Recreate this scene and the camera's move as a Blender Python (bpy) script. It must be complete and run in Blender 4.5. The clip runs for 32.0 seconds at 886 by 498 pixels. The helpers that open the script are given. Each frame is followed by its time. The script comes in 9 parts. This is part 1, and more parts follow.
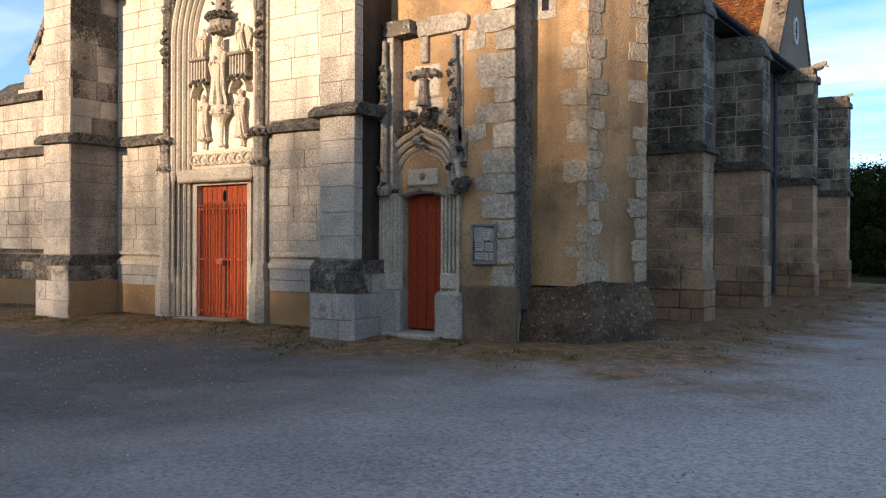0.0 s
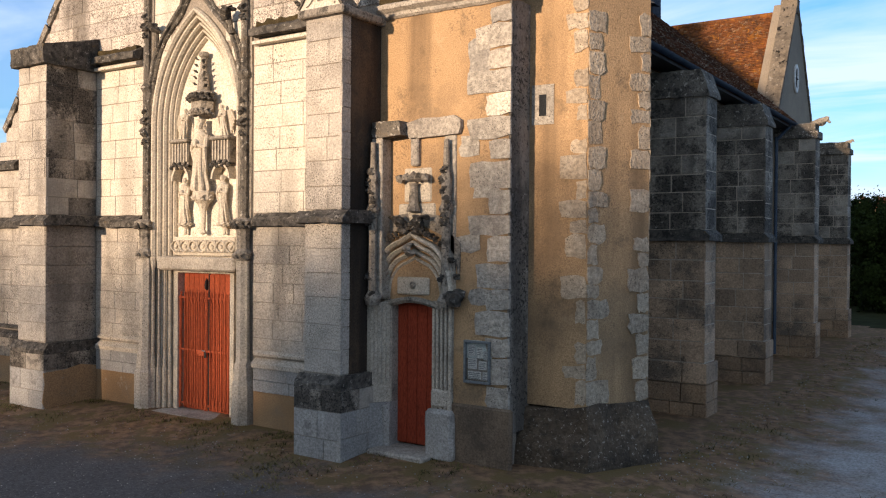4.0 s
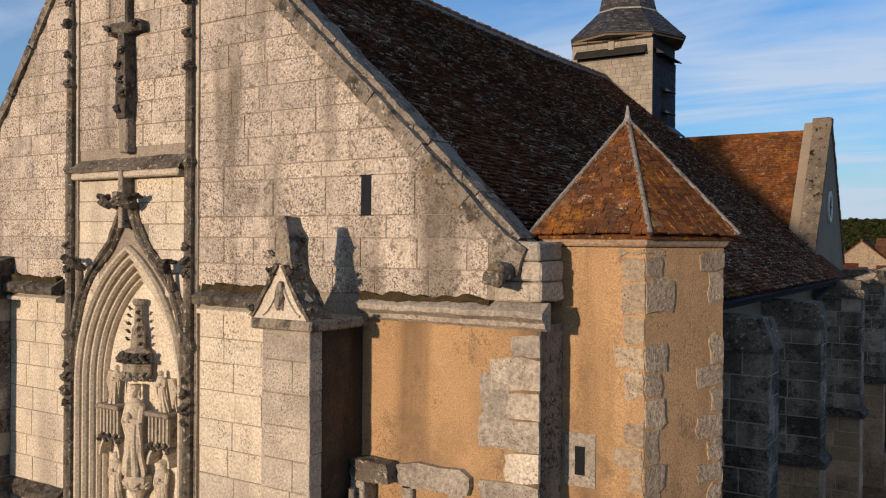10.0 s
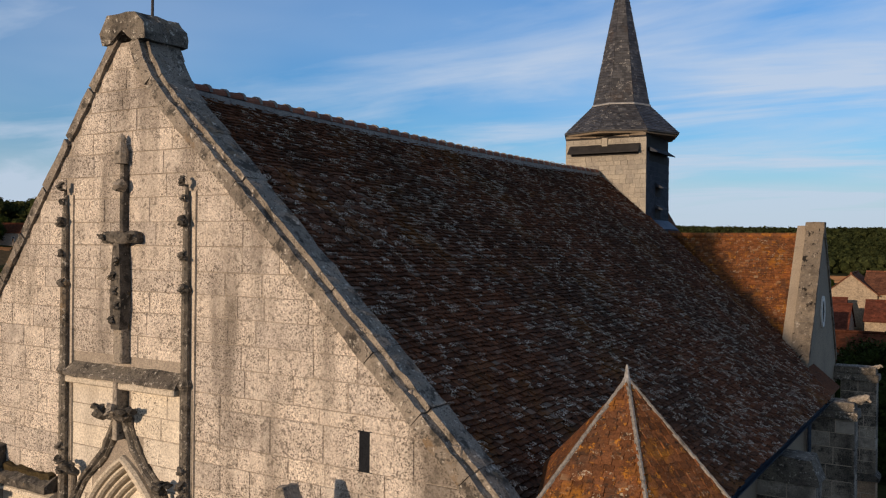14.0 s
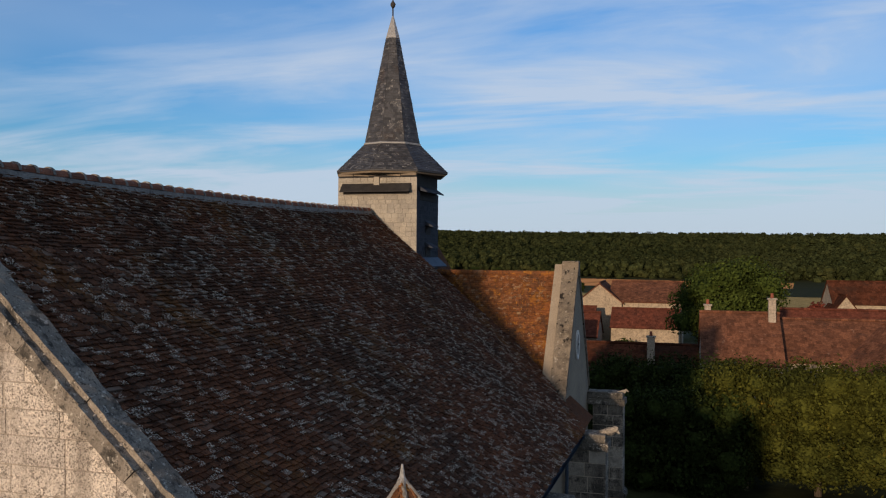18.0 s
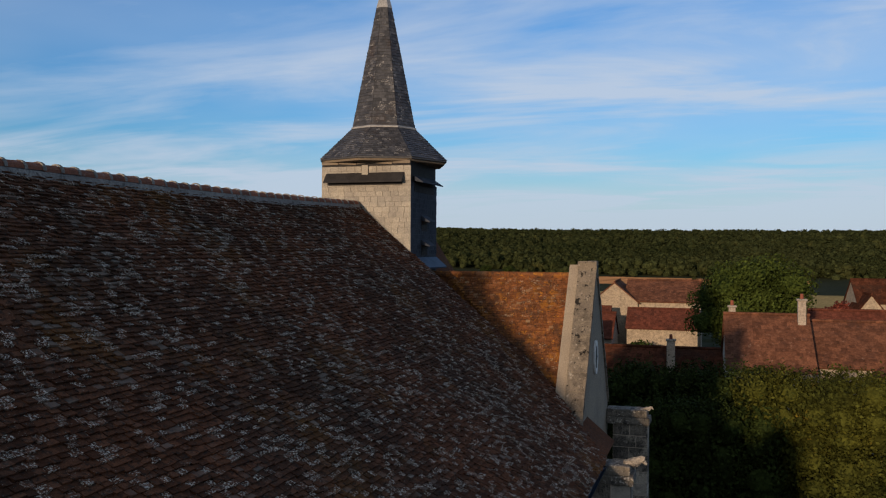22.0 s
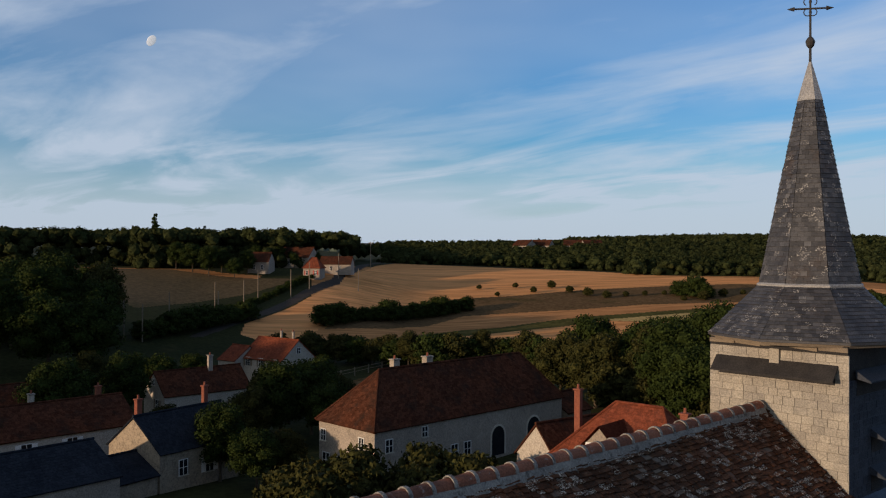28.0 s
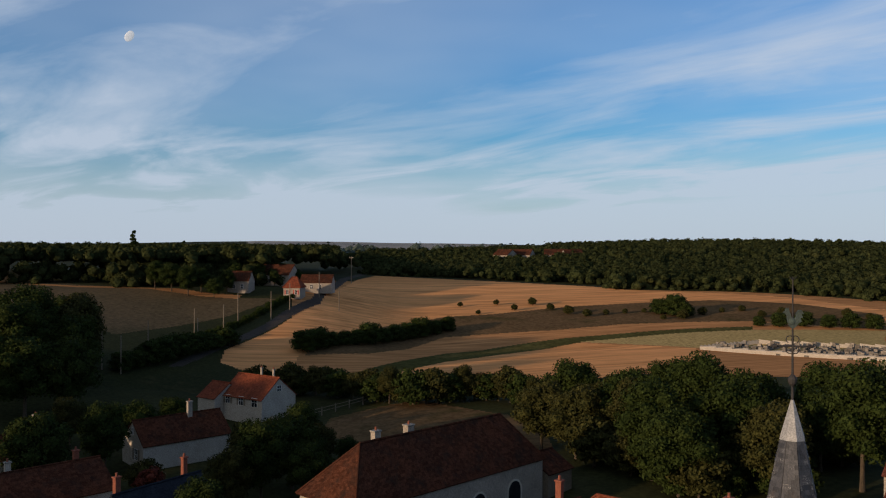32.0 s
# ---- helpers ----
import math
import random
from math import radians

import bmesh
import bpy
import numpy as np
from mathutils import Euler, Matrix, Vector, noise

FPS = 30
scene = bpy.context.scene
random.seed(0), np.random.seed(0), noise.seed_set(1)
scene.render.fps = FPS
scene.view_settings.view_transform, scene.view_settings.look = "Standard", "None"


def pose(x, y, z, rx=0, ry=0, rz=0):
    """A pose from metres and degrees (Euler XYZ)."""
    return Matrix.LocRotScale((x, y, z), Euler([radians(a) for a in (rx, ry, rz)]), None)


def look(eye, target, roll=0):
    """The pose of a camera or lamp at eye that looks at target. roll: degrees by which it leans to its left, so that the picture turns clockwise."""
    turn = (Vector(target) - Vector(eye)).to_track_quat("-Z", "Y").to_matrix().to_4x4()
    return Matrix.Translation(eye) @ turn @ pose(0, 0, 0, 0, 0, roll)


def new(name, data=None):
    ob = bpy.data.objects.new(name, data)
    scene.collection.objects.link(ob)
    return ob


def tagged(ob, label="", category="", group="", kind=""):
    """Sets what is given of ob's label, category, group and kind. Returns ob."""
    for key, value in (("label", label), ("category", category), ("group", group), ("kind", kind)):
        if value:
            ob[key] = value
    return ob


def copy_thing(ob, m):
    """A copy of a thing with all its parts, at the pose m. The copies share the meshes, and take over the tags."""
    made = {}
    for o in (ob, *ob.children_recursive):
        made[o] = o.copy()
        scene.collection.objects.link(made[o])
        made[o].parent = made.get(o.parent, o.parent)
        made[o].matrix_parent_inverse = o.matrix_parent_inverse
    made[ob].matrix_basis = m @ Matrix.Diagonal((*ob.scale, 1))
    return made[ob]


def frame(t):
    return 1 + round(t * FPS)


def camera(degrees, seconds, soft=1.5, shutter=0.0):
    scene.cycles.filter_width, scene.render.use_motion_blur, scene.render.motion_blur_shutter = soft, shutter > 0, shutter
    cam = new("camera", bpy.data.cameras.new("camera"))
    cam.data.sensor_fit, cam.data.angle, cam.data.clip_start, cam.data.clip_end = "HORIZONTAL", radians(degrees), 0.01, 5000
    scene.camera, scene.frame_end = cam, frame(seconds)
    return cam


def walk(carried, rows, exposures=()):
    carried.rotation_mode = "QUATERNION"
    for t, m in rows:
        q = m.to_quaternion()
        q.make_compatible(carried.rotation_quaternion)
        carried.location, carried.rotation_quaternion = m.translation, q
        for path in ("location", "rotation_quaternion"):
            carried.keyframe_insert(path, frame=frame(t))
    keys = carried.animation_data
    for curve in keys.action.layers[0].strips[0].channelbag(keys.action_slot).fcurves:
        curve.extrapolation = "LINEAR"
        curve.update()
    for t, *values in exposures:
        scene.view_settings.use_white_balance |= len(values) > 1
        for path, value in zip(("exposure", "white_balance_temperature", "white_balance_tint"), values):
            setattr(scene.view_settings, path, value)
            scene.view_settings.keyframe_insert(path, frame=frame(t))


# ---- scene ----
cam = camera(54.4, 32.0, soft=1.15)
# seconds, eye, yaw, pitch, roll
ROWS = [
    (0.0, 12.550, -11.000, 1.450, 34.00, -0.30, -0.30),
    (0.5, 12.556, -10.996, 1.555, 33.95, -0.30, -0.31),
    (1.0, 12.555, -11.003, 1.752, 33.89, -0.28, -0.31),
    (1.5, 12.565, -10.999, 1.938, 33.84, -0.26, -0.31),
    (2.0, 12.569, -10.996, 2.150, 33.79, -0.25, -0.31),
    (2.5, 12.575, -10.992, 2.373, 33.72, -0.23, -0.31),
    (3.0, 12.565, -10.942, 2.645, 33.68, -0.34, -0.35),
    (3.5, 12.456, -10.759, 2.882, 33.62, -0.39, -0.41),
    (5.5, 11.314, -9.512, 4.002, 33.34, -0.36, -0.40),
    (6.0, 11.265, -9.470, 4.330, 33.25, -0.37, -0.38),
    (6.5, 11.276, -9.459, 4.633, 33.16, -0.37, -0.43),
    (7.0, 11.300, -9.482, 5.030, 33.06, -0.34, -0.48),
    (7.5, 11.313, -9.515, 5.402, 33.01, -0.38, -0.48),
    (8.0, 11.255, -9.455, 5.828, 32.89, -0.47, -0.56),
    (8.5, 11.064, -9.177, 6.205, 32.80, -0.48, -0.63),
    (9.0, 10.744, -8.681, 6.605, 32.71, -0.41, -0.61),
    (9.5, 10.446, -8.221, 6.948, 32.60, -0.34, -0.59),
    (10.0, 10.260, -7.922, 7.325, 32.56, -0.36, -0.50),
    (10.5, 10.213, -7.848, 7.688, 32.45, -0.40, -0.49),
    (11.0, 10.193, -7.822, 8.127, 32.39, -0.35, -0.50),
    (11.5, 10.185, -7.834, 8.512, 32.26, -0.31, -0.56),
    (12.0, 10.164, -7.857, 8.908, 32.17, -0.26, -0.54),
    (12.5, 10.130, -7.895, 9.240, 32.08, -0.22, -0.56),
    (13.0, 10.085, -7.922, 9.610, 31.98, -0.20, -0.57),
    (13.5, 10.095, -7.915, 9.905, 31.97, -0.19, -0.58),
    (14.0, 10.118, -7.930, 10.210, 31.92, -0.18, -0.60),
    (14.5, 10.120, -7.925, 10.520, 31.90, -0.16, -0.61),
    (16.5, 10.085, -7.793, 11.262, 32.04, -0.06, -0.49),
    (17.0, 10.075, -7.769, 11.265, 21.28, 0.14, -0.40),
    (17.5, 10.041, -7.771, 11.292, 16.71, 0.17, -0.40),
    (18.0, 10.007, -7.803, 11.317, 16.81, 0.11, -0.38),
    (18.5, 10.020, -7.830, 11.320, 16.95, 0.08, -0.38),
    (19.0, 10.037, -7.846, 11.305, 17.06, -0.02, -0.41),
    (19.5, 10.046, -7.677, 11.290, 17.17, -0.07, -0.44),
    (20.0, 9.992, -7.204, 11.267, 17.28, -0.06, -0.47),
    (20.5, 9.861, -6.566, 11.242, 17.38, -0.02, -0.41),
    (21.0, 9.704, -5.855, 11.260, 17.49, -0.01, -0.35),
    (21.5, 9.530, -5.133, 11.307, 17.56, -0.02, -0.29),
    (22.0, 9.394, -4.456, 11.345, 17.62, -0.04, -0.24),
    (22.5, 9.283, -3.756, 11.355, 17.67, -0.03, -0.22),
    (23.0, 9.184, -3.036, 11.440, 17.70, -0.03, -0.20),
    (23.5, 9.109, -2.326, 11.682, 17.74, -0.04, -0.18),
    (24.0, 9.021, -1.647, 12.008, 17.77, -0.02, -0.12),
    (24.5, 8.947, -1.031, 12.360, 17.81, -0.08, -0.13),
    (25.0, 8.872, -0.415, 12.725, 17.97, -0.06, -0.06),
    (25.5, 8.768, 0.227, 13.102, 22.06, -0.09, -0.02),
    (26.0, 8.649, 0.868, 13.445, 34.53, -0.13, 0.12),
    (26.5, 8.465, 1.494, 13.777, 44.92, -0.11, 0.17),
    (28.5, 7.842, 2.572, 16.069, 48.47, 0.22, -0.22),
    (29.0, 7.860, 2.537, 16.933, 48.25, 0.17, -0.30),
    (29.5, 7.890, 2.538, 17.773, 48.07, 0.15, -0.45),
    (30.0, 7.902, 2.458, 18.671, 47.79, 0.04, -0.31),
    (30.5, 7.885, 2.493, 19.568, 47.63, 0.00, -0.30),
    (31.0, 7.860, 2.513, 20.370, 47.47, -0.02, -0.19),
    (31.5, 7.792, 2.514, 21.235, 47.27, -0.12, -0.20),
    (32.0, 7.769, 2.559, 21.839, 47.14, -0.09, -0.19),
]
EXPOSURES = [(0.0, 0.78, 6850, 12), (1.0, 0.82, 6820, 12), (2.0, 0.84, 6800, 12), (3.0, 0.72, 6750, 12), (6.0, 0.24, 6650, 12), (9.0, -0.10, 6700, 12), (13.0, -0.20, 6750, 12), (19.0, -0.25, 6800, 12), (26.0, -0.28, 6850, 12), (32.0, -0.30, 6900, 12)]
walk(cam, [(t, pose(x, y, z, 90 + pitch, roll, yaw)) for t, x, y, z, yaw, pitch, roll in ROWS], EXPOSURES)

# ---------------- world, sun ----------------
SUN_WAY = Vector((0.15, 0.98, -0.135)).normalized()
world = bpy.data.worlds.new("sky")
scene.world = world
world.use_nodes = True
wn, wl = world.node_tree.nodes, world.node_tree.links
wn.clear()
sky = wn.new("ShaderNodeTexSky")
sky.sky_type = "NISHITA"
sky.sun_disc = False
sky.sun_elevation = math.asin(-SUN_WAY.z)
sky.sun_rotation = math.atan2(-SUN_WAY.x, -SUN_WAY.y)
sky.air_density, sky.dust_density, sky.ozone_density = 1.0, 0.6, 2.0
tc = wn.new("ShaderNodeTexCoord")
sep = wn.new("ShaderNodeSeparateXYZ")
wl.new(tc.outputs["Generated"], sep.inputs[0])


def wmath(op, a, b=None, clamp=False):
    n = wn.new("ShaderNodeMath")
    n.operation, n.use_clamp = op, clamp
    for k, v in enumerate((a, b)):
        if v is None:
            continue
        if isinstance(v, (int, float)):
            n.inputs[k].default_value = v
        else:
            wl.new(v, n.inputs[k])
    return n.outputs[0]


# cirrus lie on a flat layer high above: direction divided by its height
lift = wmath("ADD", wmath("MAXIMUM", sep.outputs[2], 0.0), 0.10)
comb = wn.new("ShaderNodeCombineXYZ")
wl.new(wmath("DIVIDE", sep.outputs[0], lift), comb.inputs[0])
wl.new(wmath("DIVIDE", sep.outputs[1], lift), comb.inputs[1])
mapn = wn.new("ShaderNodeMapping")
mapn.inputs["Rotation"].default_value = (0, 0, radians(-8))
mapn.inputs["Scale"].default_value = (0.52, 1.15, 1)
mapn.inputs["Location"].default_value = (3.1, 0.7, 0)
wl.new(comb.outputs[0], mapn.inputs[0])
cn = wn.new("ShaderNodeTexNoise")
cn.inputs["Scale"].default_value, cn.inputs["Detail"].default_value = 1.15, 8.0
cn.inputs["Roughness"].default_value, cn.inputs["Distortion"].default_value = 0.56, 0.6
wl.new(mapn.outputs[0], cn.inputs["Vector"])
cr = wn.new("ShaderNodeValToRGB")
cr.color_ramp.elements[0].position, cr.color_ramp.elements[1].position = 0.45, 0.84
wl.new(cn.outputs["Fac"], cr.inputs[0])
# broad soft sheets of high cloud
cn2 = wn.new("ShaderNodeTexNoise")
cn2.inputs["Scale"].default_value, cn2.inputs["Detail"].default_value, cn2.inputs["Roughness"].default_value = 0.42, 4.0, 0.5
wl.new(comb.outputs[0], cn2.inputs["Vector"])
sheet = wmath("MULTIPLY", wmath("SUBTRACT", cn2.outputs["Fac"], 0.41, True), 1.25, True)
# a long soft bank of cirrus slanting up over the eastern hills
across = wmath("DIVIDE", sep.outputs[0], wmath("MAXIMUM", sep.outputs[1], 0.15))
rise_ = wmath("ADD", wmath("MULTIPLY", across, 0.115), 0.205)
gap_ = wmath("ABSOLUTE", wmath("SUBTRACT", sep.outputs[2], rise_))
bank = wmath("MULTIPLY", wmath("SUBTRACT", 1.0, wmath("DIVIDE", gap_, 0.075), True), wmath("MULTIPLY", wmath("ADD", across, 0.78, True), 1.8, True))
bank = wmath("MULTIPLY", wmath("MULTIPLY", bank, wmath("MULTIPLY", wmath("SUBTRACT", cn.outputs["Fac"], 0.28, True), 2.2, True)), 0.75)
# a pale veil gathers towards the horizon
veil = wmath("MULTIPLY", wmath("SUBTRACT", wmath("ADD", 0.085, wmath("MULTIPLY", cn.outputs["Fac"], 0.075)), sep.outputs[2], True), 9.5, True)
cover = wmath("MINIMUM", wmath("ADD", wmath("ADD", wmath("ADD", wmath("MULTIPLY", cr.outputs[0], 0.95), sheet), bank), veil), 0.86)
# blue of the upper air, laid over the sky model
tint = wn.new("ShaderNodeMix")
tint.data_type, tint.blend_type = "RGBA", "MULTIPLY"
tint.inputs[0].default_value = 1.0
wl.new(sky.outputs[0], tint.inputs[6])
# deep blue away from the sun; the unseen sun side neutral, dimmed for less fill
side = wn.new("ShaderNodeMix")
side.data_type = "RGBA"
wl.new(wmath("ADD", wmath("MULTIPLY", sep.outputs[1], -0.9), 0.15, True), side.inputs[0])
side.inputs[6].default_value, side.inputs[7].default_value = (0.59, 1.15, 1.84, 1), (0.74, 0.71, 0.69, 1)
wl.new(side.outputs[2], tint.inputs[7])
mixc = wn.new("ShaderNodeMix")
mixc.data_type = "RGBA"
wl.new(cover, mixc.inputs[0])
wl.new(tint.outputs[2], mixc.inputs[6])
mixc.inputs[7].default_value = (5.05, 6.1, 7.65, 1)
bg = wn.new("ShaderNodeBackground")
bg.inputs["Strength"].default_value = 0.12
wl.new(mixc.outputs[2], bg.inputs[0])
wo = wn.new("ShaderNodeOutputWorld")
wl.new(bg.outputs[0], wo.inputs[0])

sun = new("sun", bpy.data.lights.new("sun", "SUN"))
sun.data.energy, sun.data.angle, sun.data.color = 4.6, radians(1.4), (1.0, 0.77, 0.56)
sun.matrix_world = look((-40, -60, 40), Vector((-40, -60, 40)) + SUN_WAY)

# ---------------- materials ----------------
def shader(name, c1, c2, scale=2.0, rough=0.9, bump=0.25, fine=40.0, spots=(), rnd="", spread=0.18, metal=0.0, stretch=(1, 1, 1), dist=0.02, streak=None, odd=None, pits=None, gloss=0.15, turn=0.0, crust=None):
    """Two-scale procedural surface. spots: (colour, scale, threshold, softness, strength). rnd: object or island.
    streak: stains drawn out downwards, as a spot. odd: (colour, share, scale, threshold) of single pieces that differ, in clusters."""
    m = bpy.data.materials.new(name)
    m.use_nodes = True
    n, l = m.node_tree.nodes, m.node_tree.links
    b = n["Principled BSDF"]
    geo = n.new("ShaderNodeNewGeometry")
    mp = n.new("ShaderNodeMapping")
    mp.inputs["Scale"].default_value = stretch
    if turn:
        mp.vector_type = "TEXTURE"
        mp.inputs["Rotation"].default_value = (0, 0, radians(turn))
        mp.inputs["Scale"].default_value = [1 / v for v in stretch]
    l.new(geo.outputs["Position"], mp.inputs[0])

    def noise_at(s, detail=5.0, rgh=0.6):
        t = n.new("ShaderNodeTexNoise")
        t.inputs["Scale"].default_value, t.inputs["Detail"].default_value, t.inputs["Roughness"].default_value = s, detail, rgh
        l.new(mp.outputs[0], t.inputs["Vector"])
        return t.outputs["Fac"]

    def mix(fac, a, c, kind="MIX"):
        x = n.new("ShaderNodeMix")
        x.data_type, x.blend_type = "RGBA", kind
        for k, v in ((0, fac), (6, a), (7, c)):
            if isinstance(v, (int, float)):
                x.inputs[k].default_value = v
            elif isinstance(v, tuple):
                x.inputs[k].default_value = (*v[:3], 1)
            else:
                l.new(v, x.inputs[k])
        return x.outputs[2]

    def span(v, lo, hi, a=0.0, c=1.0):
        r = n.new("ShaderNodeMapRange")
        r.inputs[1].default_value, r.inputs[2].default_value, r.inputs[3].default_value, r.inputs[4].default_value = lo, hi, a, c
        l.new(v, r.inputs[0])
        return r.outputs[0]

    col = mix(span(noise_at(scale), 0.32, 0.68), c1, c2)
    grain = noise_at(fine, 4.0, 0.7)
    col = mix(1.0, col, mix(span(grain, 0.3, 0.7), (0.58, 0.58, 0.58), (1.38, 1.38, 1.38)), "MULTIPLY")
    if rnd:
        if rnd == "object":
            src = n.new("ShaderNodeObjectInfo").outputs["Random"]
        else:
            src = geo.outputs["Random Per Island"]
        lo, hi = 1 - spread, 1 + spread
        col = mix(1.0, col, mix(src, (lo, lo, lo), (hi, hi * 0.985, hi * 0.95)), "MULTIPLY")
    for c, s, th, soft, k in spots:
        col = mix(span(noise_at(s, 6.0, 0.68), th, th + soft, 0.0, k), col, c)
    if streak:
        c, s, th, soft, k = streak
        mp2 = n.new("ShaderNodeMapping")
        mp2.inputs["Scale"].default_value = (1, 1, 0.12)
        l.new(geo.outputs["Position"], mp2.inputs[0])
        t = n.new("ShaderNodeTexNoise")
        t.inputs["Scale"].default_value, t.inputs["Detail"].default_value = s, 5.0
        l.new(mp2.outputs[0], t.inputs["Vector"])
        col = mix(span(t.outputs["Fac"], th, th + soft, 0.0, k), col, c)
    if pits:
        # fine dark pitting gathered in patches
        c, s, th, coarse, cth, k = pits
        a = n.new("ShaderNodeMath")
        a.operation = "MULTIPLY"
        l.new(span(noise_at(s, 4.0, 0.65), th, th + 0.08), a.inputs[0])
        l.new(span(noise_at(coarse, 5.0), cth, cth + 0.12, 0.15, k), a.inputs[1])
        col = mix(a.outputs[0], col, c)
    if odd:
        c, share, s, th = odd
        a = n.new("ShaderNodeMath")
        a.operation = "MULTIPLY"
        l.new(span(src, 1 - share, 1 - share + 0.05), a.inputs[0])
        l.new(span(noise_at(s, 3.0), th, th + 0.15, 0.0, 0.6), a.inputs[1])
        col = mix(a.outputs[0], col, c)
    if crust:
        # lichen crusts: a share of the pieces carries ragged pale patches, denser here and there
        c, share, s, th, coarse = crust
        w = n.new("ShaderNodeMath")
        w.operation = "MULTIPLY"
        w.inputs[1].default_value = 37.7
        l.new(src, w.inputs[0])
        f = n.new("ShaderNodeMath")
        f.operation = "FRACT"
        l.new(w.outputs[0], f.inputs[0])
        g = n.new("ShaderNodeMath")
        g.operation = "ADD"
        l.new(f.outputs[0], g.inputs[0])
        l.new(span(noise_at(coarse, 3.0), 0.35, 0.65, -0.10, 0.16), g.inputs[1])
        a = n.new("ShaderNodeMath")
        a.operation = "MULTIPLY"
        l.new(span(g.outputs[0], 1 - share, 1.12 - share), a.inputs[0])
        l.new(span(noise_at(s, 3.0, 0.6), th, th + 0.10), a.inputs[1])
        col = mix(a.outputs[0], col, c)
    l.new(col, b.inputs["Base Color"])
    b.inputs["Roughness"].default_value, b.inputs["Metallic"].default_value = rough, metal
    b.inputs["Specular IOR Level"].default_value = gloss
    if bump:
        bp = n.new("ShaderNodeBump")
        bp.inputs["Strength"].default_value, bp.inputs["Distance"].default_value = bump, dist
        l.new(grain, bp.inputs["Height"])
        l.new(bp.outputs[0], b.inputs["Normal"])
    return m


DARK = (0.035, 0.033, 0.030)
M = {}
M["ashlar"] = shader("ashlar", (0.59, 0.53, 0.455), (0.42, 0.375, 0.32), 2.8, 0.95, 0.8, 34, [((0.17, 0.15, 0.125), 0.9, 0.54, 0.16, 0.5), ((0.64, 0.59, 0.515), 6.0, 0.57, 0.12, 0.5), (DARK, 8.0, 0.61, 0.12, 0.4)], "object", 0.10, dist=0.03, streak=((0.15, 0.13, 0.108), 1.5, 0.55, 0.18, 0.5), pits=((0.09, 0.08, 0.068), 48, 0.525, 0.95, 0.46, 0.8))
M["ashlar_pale"] = shader("ashlar_pale", (0.68, 0.62, 0.53), (0.54, 0.485, 0.405), 2.4, 0.95, 0.5, 30, [((0.36, 0.315, 0.26), 1.8, 0.56, 0.18, 0.5), ((0.70, 0.645, 0.56), 7.0, 0.57, 0.12, 0.4), (DARK, 16.0, 0.64, 0.06, 0.4)], "object", 0.07, streak=((0.24, 0.21, 0.17), 1.4, 0.55, 0.16, 0.5), pits=((0.10, 0.09, 0.075), 36, 0.55, 1.1, 0.48, 0.95))
M["ashlar_weathered"] = shader("ashlar_weathered", (0.72, 0.64, 0.56), (0.54, 0.475, 0.41), 3.2, 0.95, 0.9, 30, [((0.24, 0.208, 0.17), 1.1, 0.54, 0.16, 0.45), ((0.72, 0.665, 0.58), 6.0, 0.56, 0.10, 0.5), (DARK, 3.2, 0.60, 0.12, 0.35), ((0.10, 0.082, 0.066), 13.0, 0.56, 0.06, 0.6), (DARK, 48.0, 0.575, 0.06, 0.7)], "object", 0.15, dist=0.04, streak=((0.12, 0.102, 0.083), 1.6, 0.51, 0.13, 0.65), pits=((0.085, 0.070, 0.057), 42, 0.52, 1.3, 0.40, 0.9))
# mottled ashlar, darkened to carry the shade of a south side
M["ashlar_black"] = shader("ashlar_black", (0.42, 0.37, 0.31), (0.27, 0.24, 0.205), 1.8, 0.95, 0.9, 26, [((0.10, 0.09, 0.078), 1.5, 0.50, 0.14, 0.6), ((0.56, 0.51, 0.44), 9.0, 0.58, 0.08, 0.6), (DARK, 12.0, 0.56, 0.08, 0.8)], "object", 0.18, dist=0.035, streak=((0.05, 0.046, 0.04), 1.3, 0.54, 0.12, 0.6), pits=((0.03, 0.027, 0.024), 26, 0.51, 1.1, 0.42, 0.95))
M["ashlar_joined"] = shader("ashlar_joined", (0.43, 0.385, 0.325), (0.32, 0.285, 0.245), 1.1, 0.95, 0.7, 26, [((0.12, 0.108, 0.095), 1.9, 0.52, 0.16, 0.6), (DARK, 9.0, 0.60, 0.09, 0.5)], "island", 0.10, pits=((0.075, 0.065, 0.056), 50, 0.565, 1.5, 0.43, 0.9))
M["stone_dark"] = shader("stone_dark", (0.17, 0.15, 0.125), (0.07, 0.064, 0.056), 3.0, 0.97, 1.0, 18, [(DARK, 8.0, 0.48, 0.12, 0.85), ((0.40, 0.365, 0.31), 13.0, 0.60, 0.06, 0.75), ((0.20, 0.13, 0.05), 5.0, 0.62, 0.08, 0.6)], dist=0.05)
M["stone_carved"] = shader("stone_carved", (0.58, 0.51, 0.405), (0.45, 0.395, 0.315), 2.2, 0.92, 0.5, 34, [((0.16, 0.145, 0.12), 6.0, 0.58, 0.12, 0.6), (DARK, 22.0, 0.60, 0.08, 0.5)])
M["stone_carved_grey"] = shader("stone_carved_grey", (0.36, 0.315, 0.255), (0.24, 0.21, 0.175), 2.6, 0.94, 0.8, 26, [(DARK, 6.0, 0.52, 0.12, 0.75), (DARK, 24.0, 0.57, 0.08, 0.7), ((0.50, 0.45, 0.37), 9.0, 0.62, 0.08, 0.6)], dist=0.04)
M["mortar"] = shader("mortar", (0.34, 0.295, 0.24), (0.25, 0.215, 0.178), 3.0, 0.98, 0.4, 50, pits=((0.12, 0.10, 0.085), 34, 0.565, 1.2, 0.45, 0.7))
